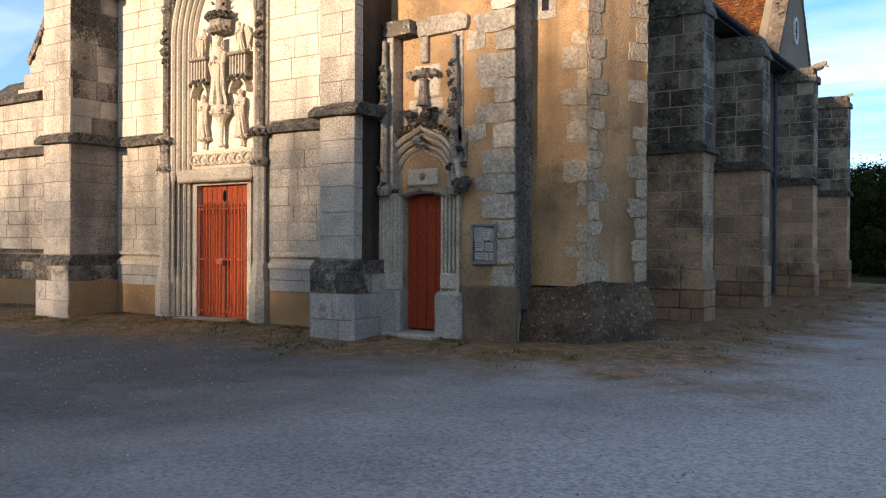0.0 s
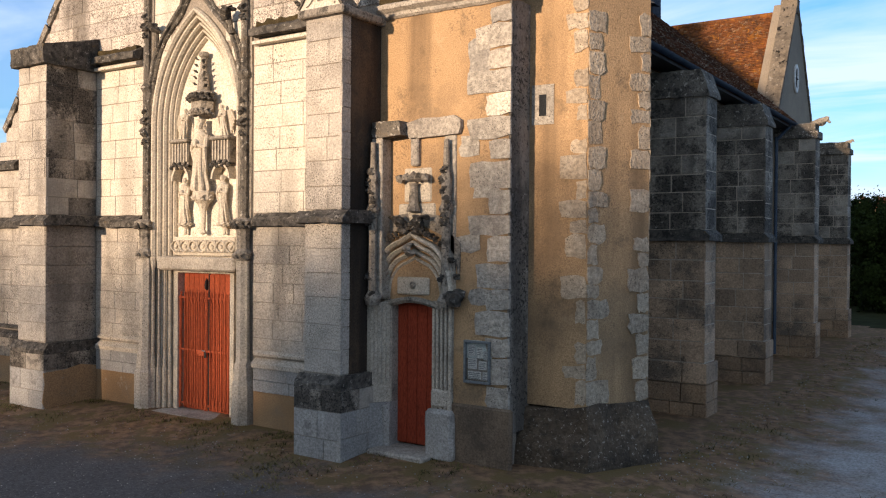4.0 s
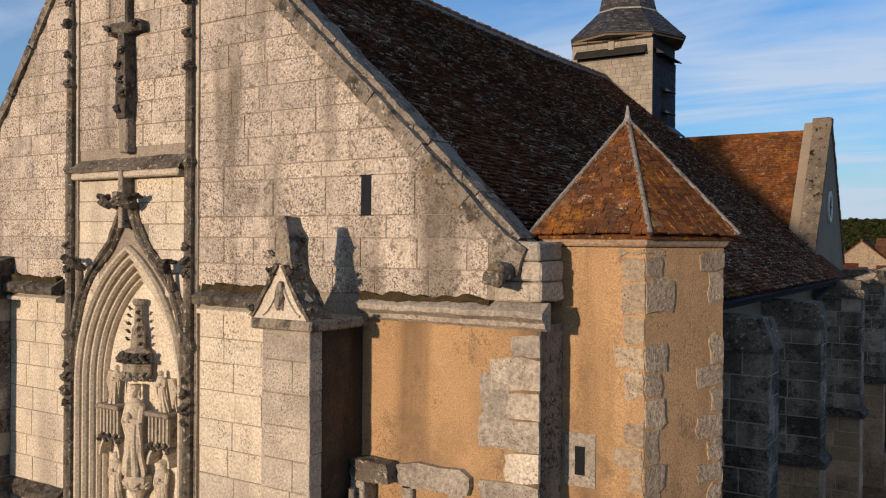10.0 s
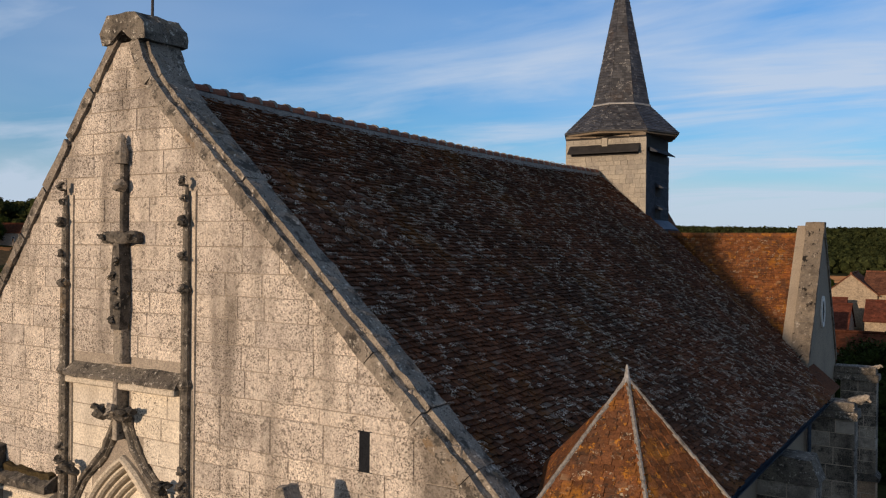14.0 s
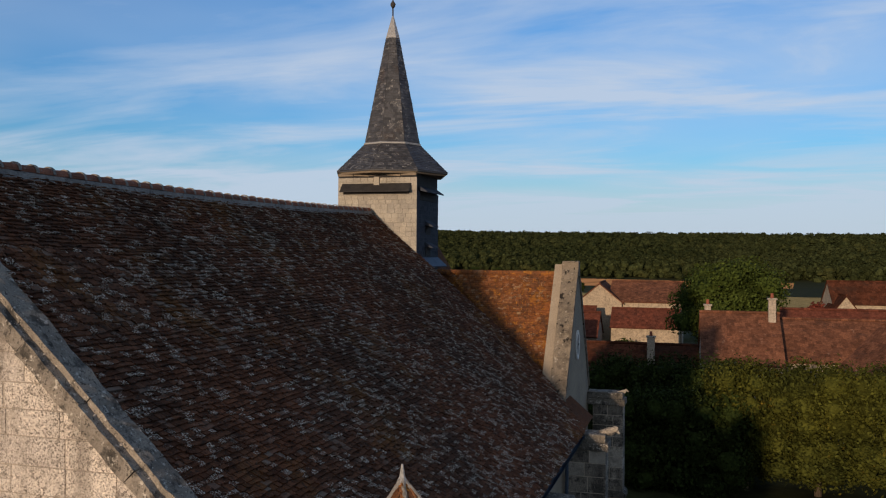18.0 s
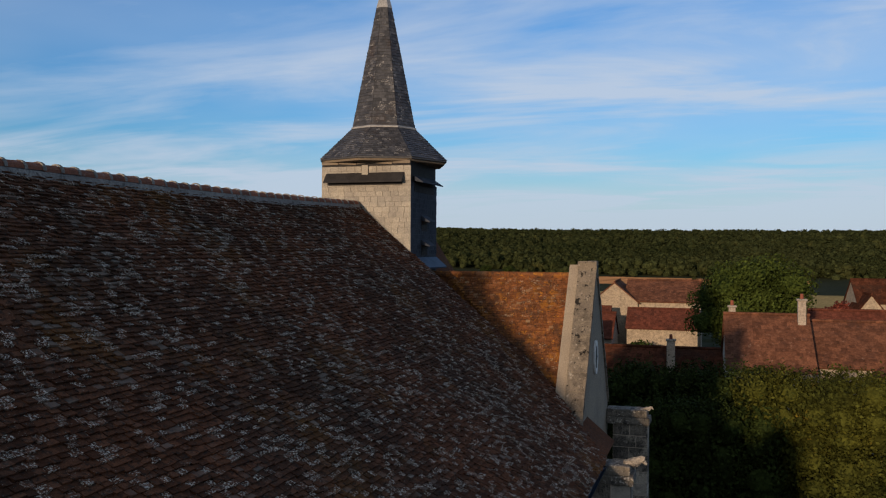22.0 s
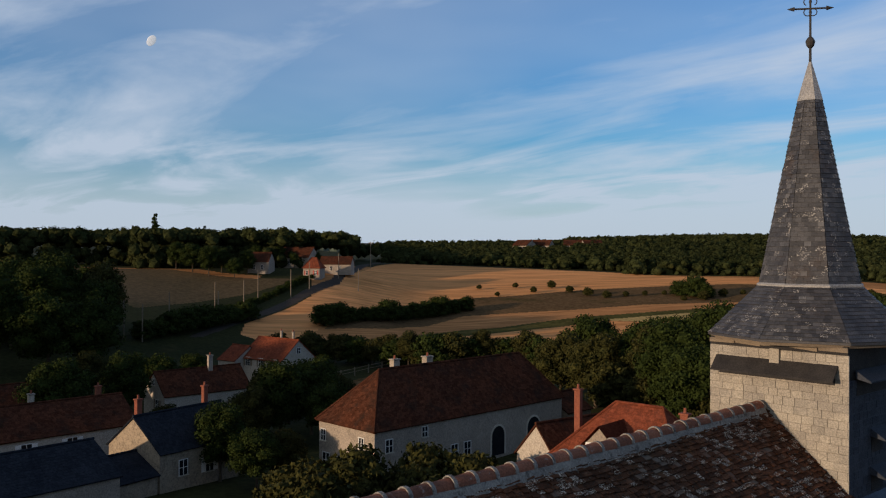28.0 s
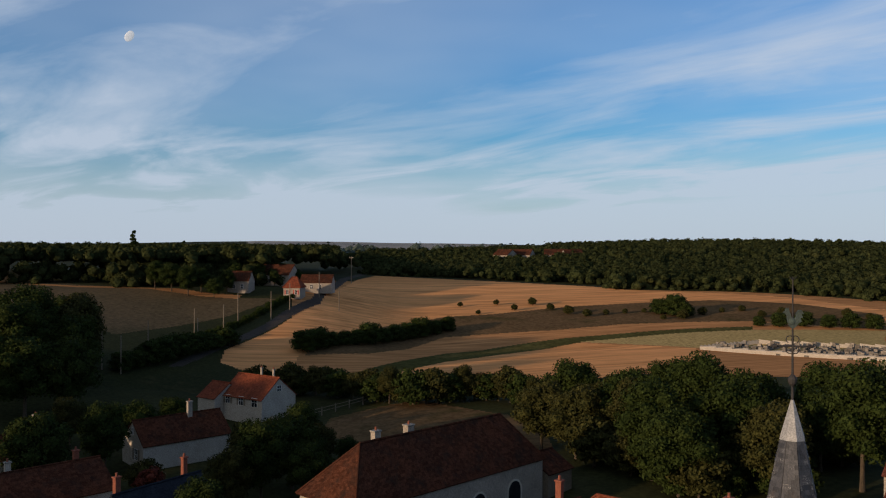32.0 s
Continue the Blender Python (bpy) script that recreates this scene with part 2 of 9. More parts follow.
M["render"] = shader("render", (0.50, 0.325, 0.175), (0.40, 0.258, 0.138), 0.9, 0.96, 0.6, 60, [((0.22, 0.148, 0.088), 0.7, 0.50, 0.16, 0.65), ((0.58, 0.42, 0.255), 2.1, 0.59, 0.14, 0.45), ((0.13, 0.098, 0.066), 2.4, 0.58, 0.12, 0.6), ((0.10, 0.086, 0.066), 0.55, 0.58, 0.10, 0.55)], dist=0.02, streak=((0.13, 0.088, 0.054), 1.3, 0.52, 0.14, 0.7), pits=((0.17, 0.115, 0.07), 36, 0.535, 1.2, 0.45, 0.7))
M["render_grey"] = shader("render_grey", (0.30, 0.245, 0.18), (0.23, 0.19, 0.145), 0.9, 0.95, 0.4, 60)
M["quoin"] = shader("quoin", (0.47, 0.425, 0.36), (0.35, 0.315, 0.27), 2.4, 0.95, 0.9, 20, [((0.17, 0.15, 0.13), 3.0, 0.55, 0.16, 0.55), ((0.60, 0.555, 0.48), 7.0, 0.58, 0.12, 0.6)], "object", 0.16, dist=0.04, pits=((0.075, 0.065, 0.056), 50, 0.565, 2.0, 0.42, 0.9))
M["rubble"] = shader("rubble", (0.17, 0.125, 0.083), (0.075, 0.058, 0.043), 1.6, 0.97, 1.0, 14, [((0.42, 0.36, 0.29), 20.0, 0.59, 0.05, 0.85), ((0.05, 0.043, 0.035), 3.0, 0.52, 0.14, 0.7)], dist=0.07)
M["tile"] = shader("tile", (0.150, 0.058, 0.030), (0.072, 0.038, 0.024), 0.35, 0.95, 0.6, 45, [((0.040, 0.031, 0.025), 0.5, 0.50, 0.22, 0.6), ((0.22, 0.095, 0.020), 0.45, 0.54, 0.16, 0.55), ((0.03, 0.025, 0.02), 16.0, 0.52, 0.08, 0.75), ((0.36, 0.32, 0.265), 34.0, 0.635, 0.04, 0.7)], "island", 0.40, odd=((0.20, 0.175, 0.145), 0.12, 0.9, 0.45), crust=((0.58, 0.51, 0.415), 0.27, 42.0, 0.51, 0.55), gloss=0.04)
M["tile_lichen"] = shader("tile_lichen", (0.215, 0.080, 0.030), (0.115, 0.052, 0.027), 0.9, 0.95, 0.5, 40, [((0.40, 0.160, 0.022), 2.2, 0.54, 0.14, 0.7), ((0.05, 0.037, 0.029), 2.0, 0.52, 0.18, 0.7), ((0.03, 0.025, 0.02), 12.0, 0.54, 0.08, 0.7), ((0.46, 0.19, 0.028), 11.0, 0.59, 0.05, 0.8), ((0.34, 0.29, 0.21), 30.0, 0.63, 0.04, 0.6)], "island", 0.30, odd=((0.30, 0.23, 0.14), 0.05, 1.3, 0.42), crust=((0.42, 0.35, 0.25), 0.12, 34.0, 0.54, 0.8), gloss=0.04)
M["tile_lichen_object"] = shader("tile_lichen_object", (0.215, 0.080, 0.030), (0.115, 0.052, 0.027), 0.9, 0.95, 0.5, 40, [((0.40, 0.160, 0.022), 2.2, 0.54, 0.14, 0.7), ((0.05, 0.037, 0.029), 2.0, 0.52, 0.18, 0.7), ((0.03, 0.025, 0.02), 12.0, 0.54, 0.08, 0.7), ((0.46, 0.19, 0.028), 11.0, 0.59, 0.05, 0.8), ((0.34, 0.29, 0.21), 30.0, 0.63, 0.04, 0.6)], "object", 0.30, odd=((0.30, 0.23, 0.14), 0.05, 1.3, 0.42), crust=((0.42, 0.35, 0.25), 0.12, 34.0, 0.54, 0.8), gloss=0.04)
M["tile_object"] = shader("tile_object", (0.150, 0.058, 0.030), (0.072, 0.038, 0.024), 0.35, 0.95, 0.6, 45, [((0.040, 0.031, 0.025), 0.5, 0.50, 0.22, 0.6), ((0.22, 0.095, 0.020), 0.45, 0.54, 0.16, 0.55), ((0.03, 0.025, 0.02), 16.0, 0.52, 0.08, 0.75), ((0.36, 0.32, 0.265), 34.0, 0.635, 0.04, 0.7)], "object", 0.40, odd=((0.20, 0.175, 0.145), 0.12, 0.9, 0.45), crust=((0.58, 0.51, 0.415), 0.27, 42.0, 0.51, 0.55), gloss=0.04)
M["ridge_tile"] = shader("ridge_tile", (0.26, 0.10, 0.06), (0.17, 0.075, 0.05), 3.0, 0.9, 0.3, 40, [((0.30, 0.29, 0.26), 9.0, 0.60, 0.08, 0.7)], "object", 0.25)
M["ridge_mortar"] = shader("ridge_mortar", (0.27, 0.25, 0.22), (0.17, 0.155, 0.14), 3.0, 0.95, 0.6, 36, [((0.05, 0.045, 0.04), 7.0, 0.54, 0.1, 0.7), ((0.40, 0.37, 0.32), 12.0, 0.60, 0.08, 0.6)])
M["slate"] = shader("slate", (0.060, 0.060, 0.064), (0.034, 0.034, 0.038), 1.2, 0.55, 0.4, 30, [((0.10, 0.058, 0.03), 1.2, 0.58, 0.16, 0.4)], "island", 0.40, odd=((0.13, 0.13, 0.13), 0.08, 1.0, 0.48), crust=((0.30, 0.285, 0.26), 0.17, 34.0, 0.53, 0.5), gloss=0.4)
M["shingle"] = shader("shingle", (0.34, 0.31, 0.26), (0.26, 0.235, 0.20), 2.0, 0.9, 0.3, 36, [((0.12, 0.11, 0.10), 5.0, 0.64, 0.1, 0.5)], "object", 0.13)
M["slate_side"] = shader("slate_side", (0.05, 0.057, 0.072), (0.036, 0.042, 0.054), 2.0, 0.85, 0.3, 36, (), "island", 0.2)
M["lead"] = shader("lead", (0.36, 0.35, 0.33), (0.27, 0.265, 0.26), 3.0, 0.55, 0.15, 30, (), metal=0.3)
M["lead_dark"] = shader("lead_dark", (0.10, 0.10, 0.10), (0.06, 0.06, 0.06), 3.0, 0.6, 0.15, 30, (), metal=0.2)
M["coping_pale"] = shader("coping_pale", (0.25, 0.205, 0.155), (0.165, 0.138, 0.107), 2.2, 0.95, 0.9, 26, [((0.06, 0.05, 0.04), 1.8, 0.52, 0.10, 0.6), ((0.50, 0.45, 0.37), 9.0, 0.58, 0.10, 0.6), ((0.012, 0.011, 0.010), 5.0, 0.575, 0.03, 0.95), (DARK, 26.0, 0.58, 0.06, 0.7)], "object", 0.14, dist=0.04)
M["zinc_blue"] = shader("zinc_blue", (0.075, 0.10, 0.135), (0.05, 0.07, 0.10), 3.0, 0.6, 0.1, 30, (), metal=0.1)
M["iron"] = shader("iron", (0.05, 0.045, 0.042), (0.03, 0.028, 0.027), 8.0, 0.7, 0.2, 60)
M["verdigris"] = shader("verdigris", (0.085, 0.115, 0.10), (0.045, 0.055, 0.048), 9.0, 0.7, 0.2, 60, (), metal=0.2)
M["door_red"] = shader("door_red", (0.42, 0.090, 0.036), (0.34, 0.068, 0.028), 2.5, 0.6, 0.2, 50, [((0.16, 0.03, 0.018), 5.0, 0.60, 0.1, 0.6)], "object", 0.10, stretch=(1, 1, 0.25))
M["door_crimson"] = shader("door_crimson", (0.34, 0.058, 0.026), (0.27, 0.046, 0.021), 2.5, 0.7, 0.2, 50, (), "object", 0.06, stretch=(1, 1, 0.25))
M["pebble"] = shader("pebble", (0.34, 0.32, 0.295), (0.23, 0.215, 0.20), 2.0, 0.95, 0.0, 40, (), "island", 0.40)
M["wood_grey"] = shader("wood_grey", (0.24, 0.19, 0.135), (0.15, 0.12, 0.09), 3.0, 0.9, 0.4, 40, (), stretch=(1, 1, 4))
M["wood_dark"] = shader("wood_dark", (0.035, 0.032, 0.03), (0.022, 0.02, 0.02), 4.0, 0.75, 0.3, 40)
M["white_paint"] = shader("white_paint", (0.74, 0.72, 0.68), (0.66, 0.64, 0.60), 3.0, 0.6, 0.05, 40)
M["grey_metal"] = shader("grey_metal", (0.22, 0.24, 0.25), (0.17, 0.19, 0.20), 3.0, 0.45, 0.05, 40, (), metal=0.5)
M["paper"] = shader("paper", (0.84, 0.84, 0.80), (0.76, 0.77, 0.73), 4.0, 0.9, 0.0, 40, (), "object", 0.15)
M["ink"] = shader("ink", (0.30, 0.31, 0.32), (0.22, 0.23, 0.24), 4.0, 0.9, 0.0)
M["bark"] = shader("bark", (0.10, 0.075, 0.05), (0.055, 0.042, 0.03), 6.0, 0.95, 0.8, 18, (), stretch=(1, 1, 0.3), dist=0.05)
M["leaf"] = shader("leaf", (0.030, 0.042, 0.010), (0.018, 0.028, 0.007), 0.5, 0.8, 0.0, 8, (), "island", 0.40, gloss=0.04)
M["leaf_yellow"] = shader("leaf_yellow", (0.060, 0.062, 0.011), (0.025, 0.030, 0.007), 0.4, 0.8, 0.0, 8, [((0.24, 0.165, 0.025), 1.1, 0.63, 0.08, 0.6)], "island", 0.55, gloss=0.04)
M["leaf_olive"] = shader("leaf_olive", (0.048, 0.045, 0.013), (0.030, 0.032, 0.010), 0.5, 0.8, 0.0, 8, (), "island", 0.40, gloss=0.04)
M["leaf_red"] = shader("leaf_red", (0.14, 0.035, 0.022), (0.08, 0.022, 0.016), 0.6, 0.75, 0.0, 8, (), "island", 0.35, gloss=0.04)
M["leaf_pale"] = shader("leaf_pale", (0.34, 0.36, 0.28), (0.20, 0.24, 0.15), 0.6, 0.75, 0.0, 8, (), "island", 0.35, gloss=0.04)
M["woodland"] = shader("woodland", (0.035, 0.041, 0.016), (0.023, 0.029, 0.011), 0.03, 0.95, 0.0, 1.6, [((0.070, 0.070, 0.024), 0.08, 0.56, 0.14, 0.6), ((0.020, 0.026, 0.009), 0.5, 0.56, 0.12, 0.5)], "island", 0.45, gloss=0.0)
# woodland green made paler and bluer: distance haze put into the colour
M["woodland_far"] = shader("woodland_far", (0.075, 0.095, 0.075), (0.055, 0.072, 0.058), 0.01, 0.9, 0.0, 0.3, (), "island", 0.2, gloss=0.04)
M["grass"] = shader("grass", (0.036, 0.036, 0.013), (0.022, 0.025, 0.009), 0.06, 0.95, 0.0, 1.5, [((0.10, 0.075, 0.03), 0.03, 0.60, 0.15, 0.6)], gloss=0.04)
M["straw"] = shader("straw", (0.70, 0.315, 0.122), (0.55, 0.24, 0.09), 0.02, 0.95, 0.0, 0.5, [((0.38, 0.20, 0.09), 0.06, 0.56, 0.15, 0.5)], stretch=(0.06, 1, 1), turn=58, gloss=0.0)
M["stubble"] = shader("stubble", (0.47, 0.215, 0.085), (0.35, 0.163, 0.066), 0.02, 0.95, 0.0, 0.8, [((0.17, 0.115, 0.05), 0.03, 0.58, 0.12, 0.6)], stretch=(0.06, 1, 1), turn=58, gloss=0.0)
M["scrub"] = shader("scrub", (0.15, 0.088, 0.042), (0.095, 0.06, 0.03), 0.05, 0.95, 0.0, 1.0, [((0.045, 0.042, 0.016), 0.08, 0.55, 0.12, 0.7)], gloss=0.0)
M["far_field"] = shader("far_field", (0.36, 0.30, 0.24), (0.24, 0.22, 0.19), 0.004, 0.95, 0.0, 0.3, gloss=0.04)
M["meadow"] = shader("meadow", (0.42, 0.285, 0.115), (0.32, 0.23, 0.09), 0.02, 0.95, 0.0, 1.2, [((0.50, 0.32, 0.13), 0.04, 0.56, 0.12, 0.5)], gloss=0.0)
M["plot_earth"] = shader("plot_earth", (0.12, 0.078, 0.038), (0.075, 0.055, 0.026), 0.03, 0.95, 0.0, 1.0, [((0.04, 0.038, 0.016), 0.05, 0.52, 0.15, 0.6)], gloss=0.04)
M["asphalt"] = shader("asphalt", (0.066, 0.053, 0.043), (0.045, 0.037, 0.031), 0.1, 0.95, 0.0, 3.0, gloss=0.05)
M["house_wall"] = shader("house_wall", (0.36, 0.30, 0.24), (0.27, 0.225, 0.18), 0.5, 0.95, 0.3, 9, [((0.17, 0.145, 0.115), 0.9, 0.56, 0.14, 0.6)], dist=0.05)
M["house_stone"] = shader("house_stone", (0.36, 0.285, 0.20), (0.25, 0.20, 0.145), 1.5, 0.95, 0.6, 6, [((0.13, 0.108, 0.083), 4.0, 0.54, 0.1, 0.6), ((0.46, 0.385, 0.28), 7.0, 0.60, 0.06, 0.6)], dist=0.06)
M["house_cream"] = shader("house_cream", (0.44, 0.385, 0.315), (0.37, 0.32, 0.26), 0.5, 0.95, 0.1, 9, [((0.26, 0.22, 0.175), 0.8, 0.58, 0.14, 0.5)])
M["house_taupe"] = shader("house_taupe", (0.30, 0.25, 0.20), (0.26, 0.215, 0.175), 0.5, 0.95, 0.1, 9)
M["roof_brown"] = shader("roof_brown", (0.090, 0.032, 0.018), (0.054, 0.023, 0.015), 0.35, 0.93, 0.3, 6, [((0.03, 0.021, 0.016), 0.7, 0.52, 0.16, 0.7)], "island", 0.30, gloss=0.0)
M["roof_red"] = shader("roof_red", (0.21, 0.056, 0.028), (0.15, 0.043, 0.024), 0.5, 0.92, 0.3, 6, [((0.10, 0.038, 0.027), 0.9, 0.58, 0.12, 0.6)], "island", 0.22, gloss=0.04)
M["roof_slate"] = shader("roof_slate", (0.022, 0.026, 0.034), (0.015, 0.018, 0.024), 0.5, 0.9, 0.2, 6, (), "island", 0.2, gloss=0.04)
M["brick"] = shader("brick", (0.25, 0.085, 0.05), (0.18, 0.06, 0.04), 3.0, 0.93, 0.3, 20)
M["window_dark"] = shader("window_dark", (0.018, 0.02, 0.023), (0.012, 0.013, 0.016), 1.0, 0.15, 0.0)
M["shutter_red"] = shader("shutter_red", (0.42, 0.06, 0.04), (0.34, 0.05, 0.035), 1.0, 0.7, 0.0)
M["car_paint"] = shader("car_paint", (0.25, 0.30, 0.36), (0.23, 0.28, 0.34), 1.0, 0.25, 0.0, metal=0.4)
M["tombstone"] = shader("tombstone", (0.22, 0.19, 0.16), (0.12, 0.105, 0.09), 0.5, 0.9, 0.0, 3, (), "island", 0.5, gloss=0.05)
M["ashlar_side"] = shader("ashlar_side", (0.52, 0.365, 0.25), (0.37, 0.262, 0.18), 1.2, 0.95, 0.8, 26, [((0.30, 0.195, 0.115), 0.7, 0.57, 0.18, 0.45), ((0.11, 0.096, 0.08), 0.9, 0.52, 0.12, 0.75), (DARK, 9.0, 0.60, 0.10, 0.6), ((0.64, 0.59, 0.50), 14.0, 0.63, 0.06, 0.5)], "object", 0.30, dist=0.035, streak=((0.085, 0.073, 0.06), 1.2, 0.57, 0.12, 0.5), odd=((0.11, 0.10, 0.087), 0.14, 0.4, 0.46), pits=((0.05, 0.045, 0.039), 44, 0.53, 0.9, 0.45, 0.85))
M["dry_grass"] = shader("dry_grass", (0.20, 0.155, 0.06), (0.10, 0.095, 0.03), 1.2, 0.9, 0.0, 20, (), "island", 0.4)
M["coping"] = shader("coping", (0.25, 0.22, 0.178), (0.135, 0.118, 0.098), 2.2, 0.95, 1.0, 22, [((0.30, 0.175, 0.055), 0.8, 0.57, 0.14, 0.55), (DARK, 4.0, 0.51, 0.12, 0.8), ((0.58, 0.53, 0.45), 13.0, 0.57, 0.06, 0.8), (DARK, 22.0, 0.55, 0.06, 0.8)], dist=0.05)
# stained brown plaster, darkened further: the side's shade is put into the colour
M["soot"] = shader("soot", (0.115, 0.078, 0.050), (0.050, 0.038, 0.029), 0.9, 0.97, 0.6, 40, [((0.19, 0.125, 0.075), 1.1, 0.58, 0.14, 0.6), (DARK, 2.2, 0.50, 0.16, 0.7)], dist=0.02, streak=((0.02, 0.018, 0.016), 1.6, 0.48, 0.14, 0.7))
M["roof_brick"] = shader("roof_brick", (0.125, 0.040, 0.025), (0.085, 0.031, 0.021), 0.5, 0.92, 0.3, 6, [((0.06, 0.028, 0.021), 0.9, 0.55, 0.14, 0.6), ((0.22, 0.06, 0.03), 0.3, 0.66, 0.04, 0.7)], "island", 0.25, gloss=0.04)
M["board_back"] = shader("board_back", (0.70, 0.77, 0.73), (0.62, 0.69, 0.66), 3.0, 0.6, 0.0, 20)
M["coping_white"] = shader("coping_white", (0.34, 0.295, 0.24), (0.19, 0.165, 0.137), 2.2, 0.95, 0.9, 24, [((0.27, 0.15, 0.045), 1.1, 0.59, 0.12, 0.6), (DARK, 4.5, 0.515, 0.10, 0.8), ((0.62, 0.57, 0.49), 13.0, 0.58, 0.06, 0.7), (DARK, 24.0, 0.545, 0.06, 0.8)], dist=0.04)
M["mortar_side"] = shader("mortar_side", (0.56, 0.465, 0.365), (0.45, 0.37, 0.29), 3.0, 0.98, 0.4, 50, [((0.12, 0.10, 0.08), 1.6, 0.57, 0.12, 0.6)])
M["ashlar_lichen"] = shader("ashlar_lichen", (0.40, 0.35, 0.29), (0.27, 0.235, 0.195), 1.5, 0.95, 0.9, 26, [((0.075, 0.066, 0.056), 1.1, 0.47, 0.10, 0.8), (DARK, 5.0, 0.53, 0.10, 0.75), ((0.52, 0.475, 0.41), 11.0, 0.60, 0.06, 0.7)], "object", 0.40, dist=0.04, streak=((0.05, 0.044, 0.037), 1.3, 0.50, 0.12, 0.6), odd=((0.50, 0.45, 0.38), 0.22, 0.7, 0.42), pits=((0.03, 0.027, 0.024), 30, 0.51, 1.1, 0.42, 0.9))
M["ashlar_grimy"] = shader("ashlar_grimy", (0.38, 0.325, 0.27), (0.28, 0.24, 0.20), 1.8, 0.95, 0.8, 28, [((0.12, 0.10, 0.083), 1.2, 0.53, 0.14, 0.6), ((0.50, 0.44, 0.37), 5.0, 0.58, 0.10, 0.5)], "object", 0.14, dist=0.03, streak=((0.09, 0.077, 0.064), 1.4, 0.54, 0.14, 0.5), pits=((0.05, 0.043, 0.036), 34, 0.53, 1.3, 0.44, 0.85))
M["jamb_pale"] = shader("jamb_pale", (0.56, 0.495, 0.405), (0.43, 0.375, 0.305), 2.2, 0.95, 0.6, 30, [((0.20, 0.175, 0.145), 2.0, 0.56, 0.14, 0.5), (DARK, 11.0, 0.62, 0.08, 0.5)], "object", 0.08, dist=0.02, pits=((0.10, 0.085, 0.07), 44, 0.57, 1.6, 0.46, 0.8))
M["footing_plaster"] = shader("footing_plaster", (0.215, 0.155, 0.105), (0.125, 0.093, 0.066), 1.4, 0.96, 0.7, 40, [((0.06, 0.05, 0.04), 2.0, 0.55, 0.14, 0.6), ((0.32, 0.235, 0.155), 3.0, 0.62, 0.08, 0.5)], dist=0.02)
M["plaster_tan"] = shader("plaster_tan", (0.39, 0.245, 0.13), (0.29, 0.18, 0.095), 1.3, 0.96, 0.5, 50, [((0.22, 0.165, 0.115), 1.5, 0.57, 0.12, 0.55), ((0.58, 0.47, 0.35), 3.0, 0.60, 0.10, 0.5)], dist=0.015)
M["moss"] = shader("moss", (0.085, 0.062, 0.028), (0.045, 0.036, 0.02), 6.0, 0.98, 1.0, 40, [((0.15, 0.11, 0.05), 12.0, 0.58, 0.08, 0.6)], dist=0.03)
M["plinth_stone"] = shader("plinth_stone", (0.40, 0.38, 0.355), (0.30, 0.285, 0.265), 2.0, 0.93, 0.5, 34, [((0.26, 0.235, 0.205), 1.6, 0.57, 0.16, 0.45), ((0.52, 0.495, 0.46), 5.0, 0.57, 0.12, 0.5), (DARK, 3.0, 0.58, 0.12, 0.5)], "object", 0.10, dist=0.025, pits=((0.10, 0.09, 0.08), 40, 0.57, 1.8, 0.50, 0.8))
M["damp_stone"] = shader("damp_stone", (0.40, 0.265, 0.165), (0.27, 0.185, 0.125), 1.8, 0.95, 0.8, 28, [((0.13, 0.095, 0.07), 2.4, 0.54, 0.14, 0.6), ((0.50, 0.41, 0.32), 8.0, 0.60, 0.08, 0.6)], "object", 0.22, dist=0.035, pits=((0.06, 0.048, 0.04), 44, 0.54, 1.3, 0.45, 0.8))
M["quoin_ochre"] = shader("quoin_ochre", (0.46, 0.385, 0.295), (0.36, 0.285, 0.205), 2.4, 0.95, 0.9, 20, [((0.18, 0.145, 0.11), 3.0, 0.55, 0.16, 0.55), ((0.56, 0.49, 0.39), 7.0, 0.58, 0.12, 0.5)], "object", 0.16, dist=0.04, pits=((0.085, 0.068, 0.052), 50, 0.565, 2.0, 0.42, 0.9))
M["cornice_ochre"] = shader("cornice_ochre", (0.44, 0.315, 0.22), (0.33, 0.24, 0.17), 2.0, 0.95, 0.6, 30, [((0.16, 0.12, 0.09), 3.0, 0.55, 0.14, 0.6)], dist=0.02)
M["leaf_bright"] = shader("leaf_bright", (0.050, 0.068, 0.014), (0.028, 0.042, 0.009), 0.5, 0.8, 0.0, 8, (), "island", 0.45, gloss=0.04)
M["roof_rose"] = shader("roof_rose", (0.165, 0.070, 0.040), (0.105, 0.047, 0.029), 0.8, 0.93, 0.3, 6, [((0.06, 0.034, 0.027), 1.2, 0.54, 0.16, 0.6), ((0.25, 0.17, 0.125), 3.0, 0.62, 0.08, 0.5)], "island", 0.30, gloss=0.04)
M["strip_green"] = shader("strip_green", (0.085, 0.075, 0.026), (0.055, 0.052, 0.018), 0.03, 0.95, 0.0, 0.8, [((0.16, 0.115, 0.045), 0.05, 0.58, 0.12, 0.5)], gloss=0.0)
gl = bpy.data.materials.new("glass")
gl.use_nodes = True
gb = gl.node_tree.nodes["Principled BSDF"]
gb.inputs["Transmission Weight"].default_value, gb.inputs["Roughness"].default_value, gb.inputs["IOR"].default_value = 1.0, 0.03, 1.18
M["glass"] = gl


